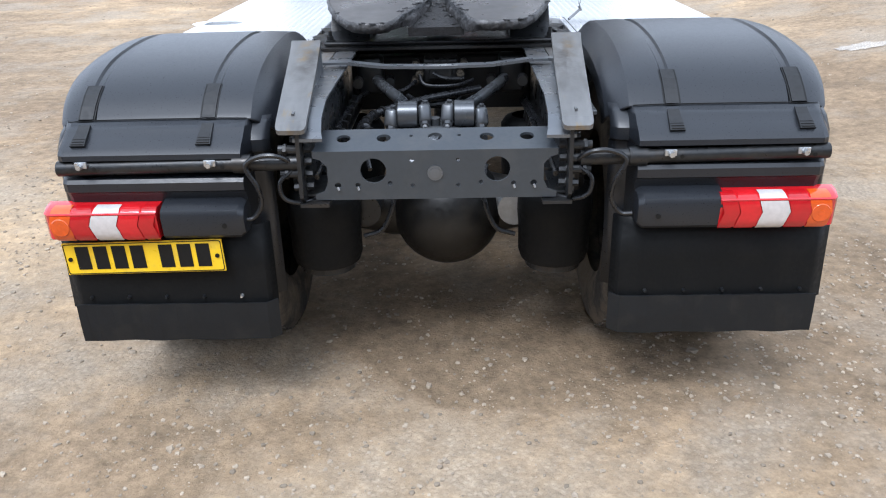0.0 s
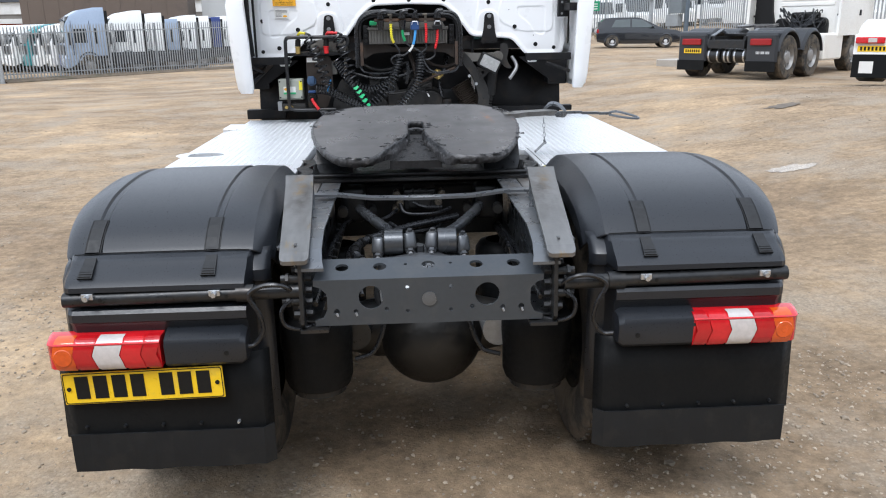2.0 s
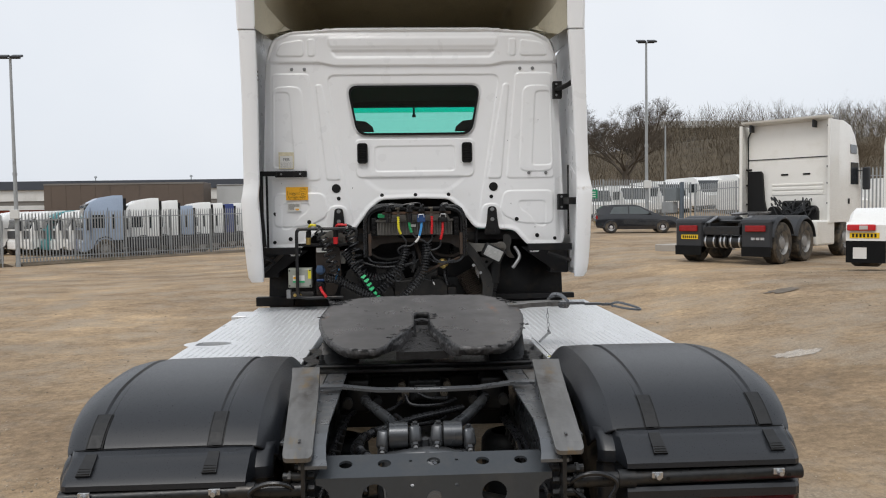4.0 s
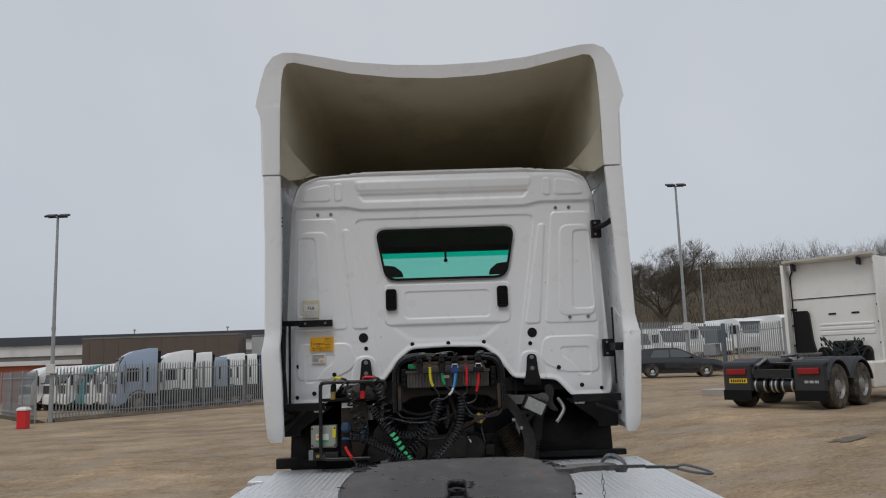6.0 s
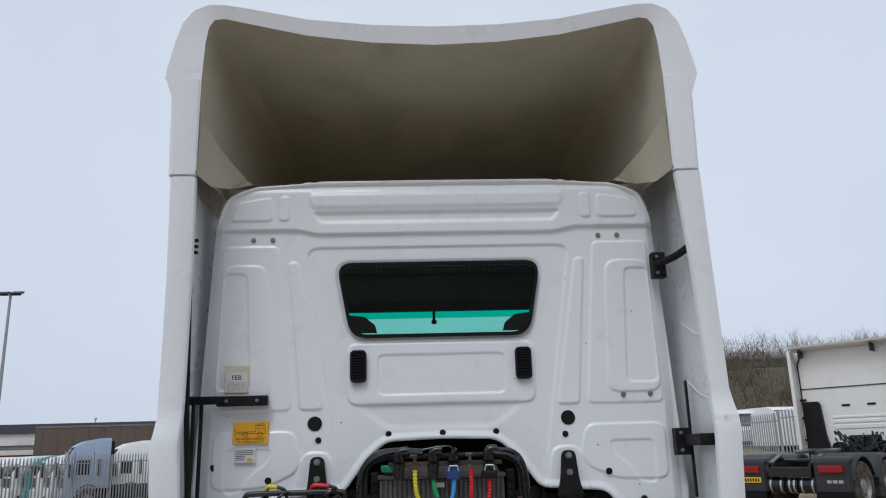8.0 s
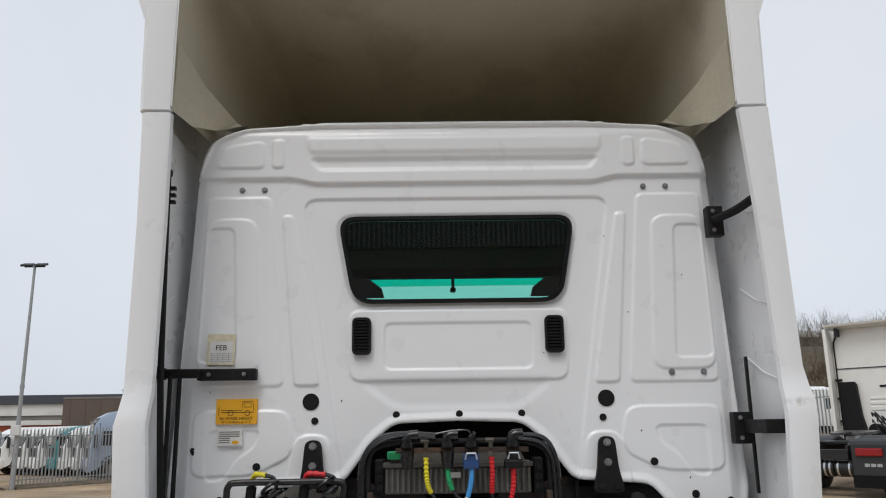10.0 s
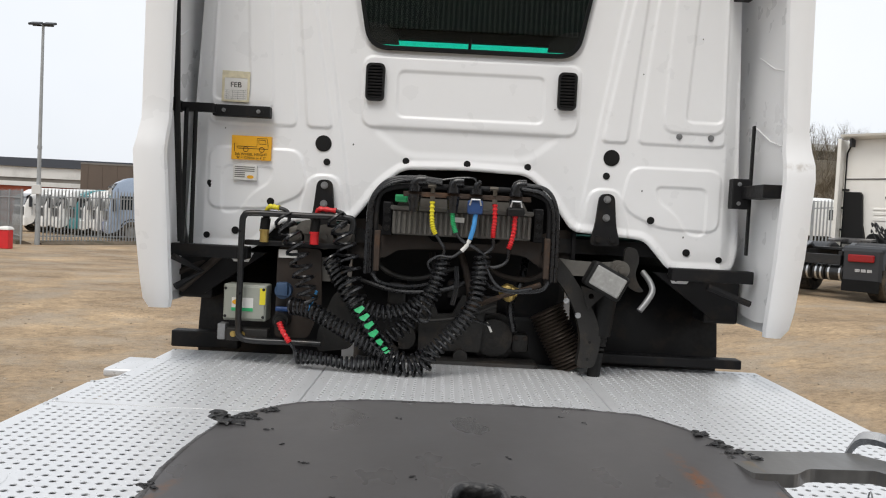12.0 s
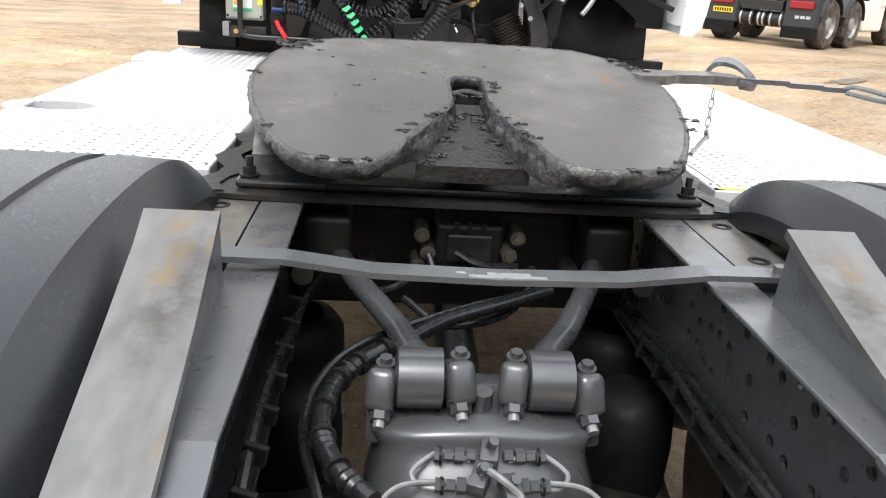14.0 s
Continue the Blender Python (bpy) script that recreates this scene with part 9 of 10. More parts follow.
    loft(bm, [ring(1.20, Y, 0.95, 3.1, 3.74), ring(1.22, Y + 0.9, 0.95, 3.1, 3.78), ring(1.22, Y + 1.5, 0.6, 2.95, 3.66), ring(1.21, Y + 1.85, 0.6, 2.6, 3.4), ring(1.20, Y + 2.15, 0.5, 1.9, 3.0), ring(1.18, Y + 2.25, 0.45, 1.2, 1.9)], closed=True, caps=True)
    cab = part("cab", bm, VCREAM, t, "cream-white high-roof cab", smooth=30)
    for z, h in ((1.72, 0.10), (1.86, 0.08), (1.98, 0.06)):
        bm = BM()
        box(bm, -0.45, 0.95, Y - 0.018, Y + 0.01, z, z + h, 0.012)
        part("swage", bm, VCREAM, cab)
    bm = BM()
    box(bm, -1.16, 1.16, Y - 0.02, Y + 0.01, 2.74, 2.765, 0.005)
    part("roof_joint", bm, GREYPLAST, cab)
    for x in (-0.1, 0.5):
        bm = BM()
        box(bm, x - 0.10, x + 0.10, Y - 0.02, Y + 0.005, 2.27, 2.32, 0.01)
        part("vent_slot", bm, INK, cab)
    bm = BM()
    loft(bm, [[(-1.22, Y - 0.35 + d, z), (1.22, Y - 0.35 + d, z)] for d, z in ((0.4, 3.79), (0.2, 3.83), (0.0, 3.84), (0.02, 3.79), (0.3, 3.73))])
    part("roof_spoiler", bm, VCREAM, t, "cream roof spoiler lip", smooth=40)
    for x in (-1.0, 0.75):
        bm = BM()
        box(bm, x - 0.02, x + 0.02, Y - 0.25, Y, 3.55, 3.75)
        part("spoiler_stay", bm, GREYPLAST, t)
    for s in (-1, 1):
        bm = BM()
        loft(bm, [[(s * 1.18, Y - 0.35, z), (s * 1.25, Y - 0.38, z), (s * 1.25, Y + 0.3, z), (s * 1.22, Y + 0.3, z), (s * 1.225, Y - 0.30, z)] for z in (0.95, 1.8, 2.6, 3.2, 3.73)], closed=True, caps=True)
        part("side_fairing", bm, VCREAM, t, "cream side fairing", smooth=30)
        bm = BM()
        tube(bm, [(s * 1.15, Y - 0.03, z) for z in (1.0, 2.0, 3.0, 3.4)] + [(s * 1.06, Y - 0.03, 3.6)], 0.018, 6)
        part("rubber_seal", bm, INK, t)
        bm = BM()
        box(bm, min(s * 1.215, s * 1.235), max(s * 1.215, s * 1.235), Y + 1.25, Y + 1.85, 2.0, 2.62, 0.006)
        part("side_window", bm, DARKGLASS, cab)
        bm = BM()
        box(bm, min(s * 1.215, s * 1.232), max(s * 1.215, s * 1.232), Y + 1.22, Y + 1.7, 2.86, 3.12, 0.006)
        part("upper_side_window", bm, DARKGLASS, cab)
        bm = BM()
        box(bm, min(s * 1.30, s * 1.50), max(s * 1.30, s * 1.50), Y + 1.92, Y + 2.05, 1.85, 2.5, 0.04)
        tube(bm, [(s * 1.2, Y + 1.95, 2.4), (s * 1.4, Y + 1.98, 2.4)], 0.02, 6)
        part("wing_mirror", bm, GREYPLAST, t, "dark grey wing mirror")
        bm = BM()
        box(bm, min(s * 0.75, s * 1.22), max(s * 0.75, s * 1.22), 2.85, 4.1, 0.35, 1.02, 0.05)
        part("side_skirt", bm, VCREAM if s > 0 else GREYPLAST, t, "pale side skirt")
        bm = BM()
        box(bm, min(s * 1.215, s * 1.245), max(s * 1.215, s * 1.245), Y + 1.05, Y + 1.15, 1.45, 1.6, 0.01)
        part("door_handle", bm, INK, cab)
    bm = BM()
    box(bm, -1.13, 1.13, Y + 2.0, Y + 2.2, 1.95, 2.85, 0.05)
    part("windscreen", bm, DARKGLASS, cab)
    bm = BM()
    loft(bm, [[(-1.10, Y - 0.12, z), (-0.70 + d, Y - 0.12, z), (-0.70 + d, Y - 0.02, z), (-1.10, Y - 0.02, z)] for z, d in ((1.12, 0.15), (1.6, 0.05), (2.35, 0.0), (2.42, -0.05))], closed=True, caps=True)
    part("air_intake", bm, INK, t, "black ribbed air intake on the cab back")
    bm = BM()
    box(bm, -0.45, 0.85, Y - 0.18, Y + 0.05, 0.95, 1.30, 0.05, 3)
    box(bm, -0.12, 0.62, Y - 0.20, Y + 0.05, 1.25, 1.56, 0.07, 3)
    cyl(bm, (-0.35, Y - 0.2, 1.25), (-0.35, Y, 1.25), 0.16, seg=18)
    cyl(bm, (0.70, Y - 0.2, 1.28), (0.70, Y, 1.28), 0.14, seg=18)
    hs = part("valve_carrier", bm, INK, t, "black valve carrier behind the cab", smooth=40)
    rnd = random.Random(31)
    for k in range(14):
        x0, x1 = rnd.uniform(-0.4, 0.5), rnd.uniform(0.1, 0.8)
        z0, z1 = rnd.uniform(1.3, 1.62), rnd.uniform(1.25, 1.6)
        bm = BM()
        tube(bm, curve([(x0, Y - 0.2, z0), (x0 + 0.05, Y - 0.3, z0 + 0.06), ((x0 + x1) / 2, Y - 0.34, rnd.uniform(1.1, 1.3)), (x1, Y - 0.3, z1), (x1, Y - 0.2, z1 - 0.05)], 16), rnd.choice((0.014, 0.02)), 6)
        part("air_hose", bm, HOSE, hs, smooth=True)
    for z in (2.45, 2.0, 1.45):
        for s in (-1, 1):
            bm = BM()
            box(bm, min(s * 1.05, s * 1.2), max(s * 1.05, s * 1.2), Y - 0.06, Y, z, z + 0.05)
            part("fairing_hinge", bm, INK, t)


big_tractor()


def small_tractor():
    """The rear end of another unit with a white mudguard."""
    cx, cy = 9.55, 11.7
    t = thing("tractor_unit", "lorry tractor unit with white rear mudguards and black flaps", "lorry", "parked lorries", pose(cx, cy, ground_z(cx, cy) - 0.02, 0, 0, -42))
    for s in (-1, 1):
        wheel(t, s * 1.02, 0.75, 0.50, 0.5)
        bm = BM()
        arch_guard(bm, s * 0.55, s * 1.26, 0.75, 0.66, 8, 150)
        loft(bm, [[(s * 0.55, y, z), (s * 1.25, y, z)] for y, z in ((0.18, 0.87), (0.08, 0.92), (0.0, 0.86), (-0.02, 0.55))])
        part("mudguard", bm, VWHITE, t, "white mudguard", smooth=35)
        bm = BM()
        box(bm, min(s * 0.72, s * 1.22), max(s * 0.72, s * 1.22), -0.08, 0.0, 0.75, 0.87, 0.02)
        part("tail_lamp", bm, LENSRED2, t, "red tail lamp")
        bm = BM()
        box(bm, min(s * 0.85, s * 1.0), max(s * 0.85, s * 1.0), -0.085, -0.075, 0.77, 0.85, 0.01)
        part("clear_lens", bm, LENSWHITE, t)
        bm = BM()
        box(bm, min(s * 0.55, s * 1.25), max(s * 0.55, s * 1.25), -0.015, 0.0, 0.12, 0.56, 0.004)
        fl = part("mud_flap", bm, RUBBER, t, "black mud flap with a pale label")
        bm = BM()
        box(bm, s * 1.0 - 0.12, s * 1.0 + 0.12, -0.022, -0.016, 0.20, 0.42)
        part("label", bm, PAPER, fl)
        bm = BM()
        box(bm, min(s * 0.36, s * 0.43), max(s * 0.36, s * 0.43), 0.1, 5.2, 0.76, 1.0)
        part("frame_rail", bm, DARKMETAL, t)
    lamp_bars(t, -0.92, -0.02, 0.655, 0.52)
    bm = BM()
    box(bm, -0.42, 0.42, 0.0, 0.12, 0.75, 0.95, 0.01)
    part("rear_beam", bm, DARKMETAL, t)
    bm = BM()
    sheet(bm, soft_poly([(-0.45, 1.1), (-0.3, 0.75), (-0.12, 0.75), (0.0, 1.2), (0.12, 0.75), (0.3, 0.75), (0.45, 1.1), (0.4, 1.6), (-0.4, 1.6)], 0.08), [], lambda u, v, w: (u, v + 0.3, 1.1 + 0.06 * v + w), 0.05)
    part("coupling_plate", bm, GREASE, t)
    bm = BM()
    loft(bm, [[(-1.2, y, z0), (-1.2, y, 2.6), (-1.1, y, 3.3), (1.1, y, 3.3), (1.2, y, 2.6), (1.2, y, z0)] for y, z0 in ((3.5, 1.0), (4.4, 0.95), (5.5, 0.5))], closed=True, caps=True)
    part("cab", bm, VWHITE, t, "white cab", smooth=30)


small_tractor()


CARGLASS = mat("tinted_car_glass", (0.075, 0.09, 0.092), 0.1, var=0.15, scale=3, coat=0.3)
SILVER = mat("silver_alloy", (0.62, 0.62, 0.63), 0.35, metal=0.3, var=0.1)


def hatchback():
    cx, cy = 11.75, 37.0
    t = thing("hatchback_car", "black three-door hatchback car parked by a fence", "car", m=pose(cx, cy, ground_z(cx, cy), 0, 0, -100))
    # side profile along y (front +y): lower body and glasshouse
    low = [(-2.05, 0.45, 0.82), (-2.0, 0.30, 0.95), (-1.5, 0.22, 0.95), (-0.6, 0.2, 0.93), (0.6, 0.2, 0.90), (1.1, 0.22, 0.88), (1.7, 0.25, 0.83), (2.0, 0.32, 0.74), (2.08, 0.40, 0.60)]
    bm = BM()
    loft(bm, [[(-0.84 + 0.05 * (abs(y) > 1.9), y, z0), (-0.86 + 0.06 * (abs(y) > 1.9), y, (z0 + z1) / 2), (-0.80 + 0.06 * (abs(y) > 1.9), y, z1), (0.80 - 0.06 * (abs(y) > 1.9), y, z1), (0.86 - 0.06 * (abs(y) > 1.9), y, (z0 + z1) / 2), (0.84 - 0.05 * (abs(y) > 1.9), y, z0)] for y, z0, z1 in low], closed=True, caps=True)
    part("body", bm, VBLACK, t, "black car body", smooth=40)
    bm = BM()
    loft(bm, [[(-w, y, z0), (-w * 0.86, y2, z1), (w * 0.86, y2, z1), (w, y, z0)] for y, y2, z0, z1, w in ((-2.0, -1.84, 0.93, 1.27, 0.78), (-1.85, -1.62, 0.93, 1.41, 0.79), (-1.2, -1.0, 0.93, 1.44, 0.79), (0.1, -0.1, 0.91, 1.43, 0.79), (0.5, 0.15, 0.90, 1.36, 0.79), (1.15, 1.1, 0.88, 0.90, 0.76))], closed=True, caps=True)
    part("roof", bm, VBLACK, t, smooth=35)
    for s in (-1, 1):
        for pts in ([(-1.35, 0.98), (-0.45, 0.97), (-0.45, 1.35), (-1.15, 1.33)], [(-0.38, 0.97), (0.75, 0.95), (0.1, 1.33), (-0.38, 1.36)]):
            bm = BM()
            sheet(bm, pts, [], lambda u, v, w: (s * (0.80 - 0.26 * (v - 0.93) + w * 0.5), u, v), 0.02)
            part("side_window", bm, CARGLASS, t)
        wheel(t, s * 0.77, -1.28, 0.31, 0.2, SILVER)
        wheel(t, s * 0.77, 1.25, 0.31, 0.2, SILVER)
        for y in (-1.28, 1.25):
            bm = BM()
            arch_guard(bm, s * 0.60, s * 0.875, y, 0.37, -10, 190, 0.31)
            part("wheel_arch", bm, VBLACK, t, smooth=35)
        bm = BM()
        box(bm, min(s * 0.60, s * 0.8), max(s * 0.60, s * 0.8), -2.04, -1.94, 0.72, 0.90, 0.02)
        part("tail_lamp", bm, VLAMP, t, "red tail lamp")
        bm = BM()
        box(bm, min(s * 0.85, s * 1.0), max(s * 0.85, s * 1.0), 0.55, 0.65, 0.95, 1.06, 0.03)
        part("wing_mirror", bm, VBLACK, t)
    bm = BM()
    box(bm, -0.6, 0.6, -1.99, -1.80, 1.0, 1.25, 0.02)
    part("rear_window", bm, CARGLASS, t)
    lamp_bars(t, 0, -2.06, 0.58, 0.5)


hatchback()


def stored_lorry(x, y, rz, colour, h=2.9, label="white lorry cab stored behind the fence", group="stored lorries"):
    x, y = far_side(x, y)
    t = thing("stored_lorry", label, "lorry", group, pose(x, y, ground_z(x, y), 0, 0, rz) @ Matrix.Diagonal((1.0, 1.0, 1.12, 1.0)))
    bm = BM()
    ring = lambda w, yy, z0, z1, z2: [(-w, yy, z0), (-w, yy, z1), (-w * 0.92, yy, z2), (w * 0.92, yy, z2), (w, yy, z1), (w, yy, z0)]
    loft(bm, [ring(1.10, 0.0, 0.9, h - 0.2, h), ring(1.12, 0.5, 0.9, h - 0.2, h - 0.01), ring(1.12, 1.2, 0.85, h - 0.28, h - 0.12), ring(1.12, 1.65, 0.5, h - 0.5, h - 0.34), ring(1.10, 1.92, 0.4, 1.45, h - 0.72), ring(1.08, 2.05, 0.35, 0.9, 1.5)], closed=True, caps=True)
    cab = part("cab", bm, colour, t, smooth=30)
    bm = BM()
    vs = [bm.verts.new(p) for p in ((-0.98, 2.06, 1.5), (0.98, 2.06, 1.5), (0.94, 1.93, h - 0.62), (-0.94, 1.93, h - 0.62), (-0.98, 1.9, 1.5), (0.98, 1.9, 1.5), (0.94, 1.8, h - 0.62), (-0.94, 1.8, h - 0.62))]
    for f in ((0, 1, 2, 3), (4, 5, 6, 7), (0, 1, 5, 4), (1, 2, 6, 5), (2, 3, 7, 6), (3, 0, 4, 7)):
        bm.faces.new([vs[i] for i in f])
    part("windscreen", bm, DARKGLASS, cab)
    for s in (-1, 1):
        bm = BM()
        box(bm, min(s * 1.10, s * 1.135), max(s * 1.10, s * 1.135), 0.95, 1.55, 1.5, h - 0.95, 0.01)
        part("side_window", bm, DARKGLASS, cab)
        bm = BM()
        box(bm, min(s * 1.10, s * 1.135), max(s * 1.10, s * 1.135), 0.42, 0.56, 1.45, 2.15, 0.01)
        part("slit_window", bm, DARKGLASS, cab)
        for yy in (0.78, 1.66):
            bm = BM()
            box(bm, min(s * 1.10, s * 1.126), max(s * 1.10, s * 1.126), yy - 0.012, yy + 0.012, 0.95, h - 0.6)
            part("door_seam", bm, GREYPLAST, cab)
        bm = BM()
        box(bm, min(s * 0.9, s * 1.13), max(s * 0.9, s * 1.13), -1.9, -0.35, 0.45, 0.95, 0.05)
        part("tank", bm, GREYPLAST, t)
        bm = BM()
        arch_guard(bm, s * 0.8, s * 1.14, 0.95, 0.60, -5, 185, 0.5)
        part("wheel_arch", bm, GREYPLAST, cab)
        bm = BM()
        box(bm, min(s * 0.95, s * 1.115), max(s * 0.95, s * 1.115), -0.16, -0.004, 1.0, h - 0.15, 0.01)
        part("rear_seal", bm, INK, cab)
        bm = BM()
        box(bm, min(s * 1.2, s * 1.38), max(s * 1.2, s * 1.38), 1.75, 1.9, 1.4, 2.0, 0.04)
        part("wing_mirror", bm, GREYPLAST, t)
        wheel(t, s * 1.0, 0.95, 0.48, 0.3)
        wheel(t, s * 0.95, -1.5, 0.48, 0.3)
        bm = BM()
        box(bm, min(s * 0.36, s * 0.46), max(s * 0.36, s * 0.46), -2.3, 1.0, 0.75, 1.0)
        part("frame_rail", bm, DARKMETAL, t)
    bm = BM()
    box(bm, -0.9, 0.9, 2.0, 2.08, 0.95, 1.4, 0.02)
    part("grille", bm, GREYPLAST, t)
    bm = BM()
    loft(bm, [[(-1.0, yy, zz), (1.0, yy, zz)] for yy, zz in ((1.66, h - 0.36), (1.95, h - 0.50), (1.97, h - 0.60), (1.80, h - 0.56))])
    part("sun_visor", bm, DARKGLASS, cab)
    bm = BM()
    box(bm, -1.12, 1.12, 1.9, 2.12, 0.35, 0.85, 0.05)
    part("bumper", bm, colour, t)
    return t


def stored_row():
    stored_lorry(-14.4, 37.5, 118, VBLUE, 3.08, "light blue lorry with white lower cab behind the fence")
    rnd = random.Random(4)
    a, d = Vector((-13.7, 41.1)), Vector((0.22, 2.6))
    for k in range(8):
        p = a + d * k + Vector((rnd.uniform(-0.12, 0.12), 0))
        col = [VWHITE, VWHITE, VBLUE, VWHITE, VWHITE, VDARKBLUE, VWHITE, VCREAM][k]
        stored_lorry(p.x, p.y, 118 + rnd.uniform(-1, 1), col, [3.05, 3.0, 2.75, 3.0, 2.98, 2.95, 3.05, 2.95][k], {VDARKBLUE: "deep blue lorry cab stored behind the fence", VCREAM: "cream lorry cab stored behind the fence", VBLUE: "pale blue lorry cab stored behind the fence"}.get(col, "white lorry cab stored behind the fence"))
    for k, (x, y, c) in enumerate(((-15.6, 40.0, VDARKBLUE), (-16.7, 41.2, VWHITE), (-17.8, 42.0, VWHITE), (-18.8, 43.0, VTEAL), (-20.0, 43.6, VWHITE), (-21.3, 44.4, VWHITE), (-22.8, 45.0, VWHITE))):
        stored_lorry(x, y, 118 + 3 * k, c, 2.5, {VDARKBLUE: "deep blue van cab stored behind the fence", VTEAL: "teal van cab stored behind the fence"}.get(c, "white van cab stored behind the fence"))
    for x, y in ((-20.6, 28.8), (-22.4, 31.5)):
        stored_lorry(x, y, 150, VWHITE, 2.6, "white lorry parked beyond the yard's edge")


stored_row()


def van(x, y, rz):
    t = thing("panel_van", "white panel van parked behind the fence", "van", "white vans", pose(x, y, ground_z(x, y), 0, 0, rz) @ Matrix.Diagonal((1, 1, 0.84, 1)))
    bm = BM()
    ring = lambda yy, z0, z1: [(-0.98, yy, z0), (-1.0, yy, 1.0), (-0.9, yy, z1), (0.9, yy, z1), (1.0, yy, 1.0), (0.98, yy, z0)]
    loft(bm, [ring(-2.6, 0.45, 2.35), ring(-2.5, 0.35, 2.5), ring(0.9, 0.35, 2.5), ring(1.4, 0.35, 2.3), ring(2.0, 0.35, 1.35), ring(2.6, 0.4, 1.1)], closed=True, caps=True)
    b = part("body", bm, VWHITE, t, smooth=30)
    bm = BM()
    vs = [bm.verts.new(p) for p in ((-0.85, 1.45, 2.25), (0.85, 1.45, 2.25), (0.9, 2.02, 1.38), (-0.9, 2.02, 1.38), (-0.85, 1.40, 2.1), (0.85, 1.40, 2.1), (0.9, 1.9, 1.35), (-0.9, 1.9, 1.35))]
    for f in ((0, 1, 2, 3), (4, 5, 6, 7), (0, 1, 5, 4), (1, 2, 6, 5), (2, 3, 7, 6), (3, 0, 4, 7)):
        bm.faces.new([vs[i] for i in f])
    part("windscreen", bm, DARKGLASS, b)
    for s in (-1, 1):
        bm = BM()
        box(bm, min(s * 0.93, s * 1.0), max(s * 0.93, s * 1.0), 0.6, 1.5, 1.35, 2.0, 0.02)
        part("side_window", bm, DARKGLASS, b)
        wheel(t, s * 0.86, 1.7, 0.34, 0.22)
        wheel(t, s * 0.86, -1.6, 0.34, 0.22)


for k in range(8):
    van(8.6 + 2.05 * k, 53.8 - 1.35 * k, 190)
for k in range(3):
    van(20.5 + 2.3 * k, 41.5 - 2.3 * k, 200)


# ---- trailers, buildings ----
def trailer(x0, x1, y, z0, z1, m, label):
    t = thing("box_trailer", label, "trailer", m=pose((x0 + x1) / 2, y, 0))
    w = (x1 - x0) / 2
    bm = BM()
    box(bm, -w, w, 0, 2.5, z0, z1, 0.04)
    part("body", bm, m, t)
    for k in range(int(2 * w / 1.2)):
        bm = BM()
        x = -w + 0.6 + 1.2 * k
        box(bm, x - 0.02, x + 0.02, -0.02, 0.0, z0 + 0.05, z1 - 0.1)
        part("side_rib", bm, m, t)
    bm = BM()
    box(bm, -w, w, -0.03, 0.0, z1 - 0.14, z1 - 0.02)
    part("top_rail", bm, WALLGREY, t)
    for x in (-w + 0.8, -w + 2.0, w - 2.6, w - 1.3):
        wheel(t, x - 0.0, 0.4, 0.5, 0.3)


trailer(-29.9, -16.8, 64.0, 0.9, 4.65, BROWNBOX, "long brown box trailer behind the stored lorries")
trailer(-16.2, -7.7, 66.0, 0.9, 4.5, GREYBOXT, "plain grey box trailer behind the stored lorries")


def building(name, label, x0, x1, y0, y1, levels, windows=0):
    t = thing(name, label, "building")
    for part_name, z0, z1, m, out in levels:
        bm = BM()
        box(bm, x0 - out, x1 + out, y0 - out, y1 + out, z0, z1)
        part(part_name, bm, m, t)
    for k in range(windows):
        bm = BM()
        x = x0 + (x1 - x0) * (k + 0.5) / windows
        box(bm, x - 1.2, x + 1.2, y0 - 0.06, y0 + 0.02, 2.2, 3.6)
        part("window", bm, DARKGLASS, t)


building("warehouse", "long low warehouse with a dark grey roof and pale band", -130, 2, 108, 150, (("wall", -1, 4.2, WALLGREY, 0), ("pale_band", 4.2, 5.7, PALEBAND, 0.15), ("roof", 5.72, 6.9, DARKROOF, 0.5)), 22)
building("brick_building", "low red brick building with a pale roof", -52, -26, 66, 76, (("wall", -1, 2.5, BRICK, 0), ("roof", 2.52, 2.9, PALEBAND, 0.3)), 0)
building("hilltop_shed", "pale grey industrial roof on top of the slope", 44, 74, 128, 150, (("wall", 8, 15.5, WALLGREY, 0), ("roof", 15.52, 16.6, PALEBAND, 0.4)), 0)


def clad_shed():
    """The tall clad warehouse across the yard, behind the vehicle's rear end."""
    t = thing("warehouse", "tall warehouse with ribbed grey cladding over a darker wall", "building", m=pose(0, -24, 0))
    bm = BM()
    box(bm, -45, 45, -30, 0, -1, 8.9)
    part("wall", bm, WALLGREY, t)
    bm = BM()
    box(bm, -45.2, 45.2, -30, 0.1, 8.92, 13)
    cl = part("cladding", bm, PALEBAND, t, "ribbed pale grey cladding")
    bm = BM()
    box(bm, -0.05, 0.05, 0.1, 0.2, 8.92, 12.95)
    me = mesh_of(bm, "rib", DARKROOF)
    for k in range(220):
        piece("rib", me, cl, pose(-22 + 0.2 * k, 0, 0))


clad_shed()


def roof_vents():
    """Short vent pipes that stand up from the long warehouse's roof."""
    for x in (-46.4, -32.2):
        t = thing("roof_vent", "short grey vent pipe on the warehouse roof", "vent", "roof vents", pose(x, 118, 6.9))
        bm = BM()
        cyl(bm, (0, 0, 0), (0, 0, 0.9), 0.07, seg=8)
        part("pipe", bm, GALV, t)
        bm = BM()
        cyl(bm, (0, 0, 0.9), (0, 0, 1.15), 0.22, 0.16, seg=10)
        part("cowl", bm, GALV, t)


roof_vents()


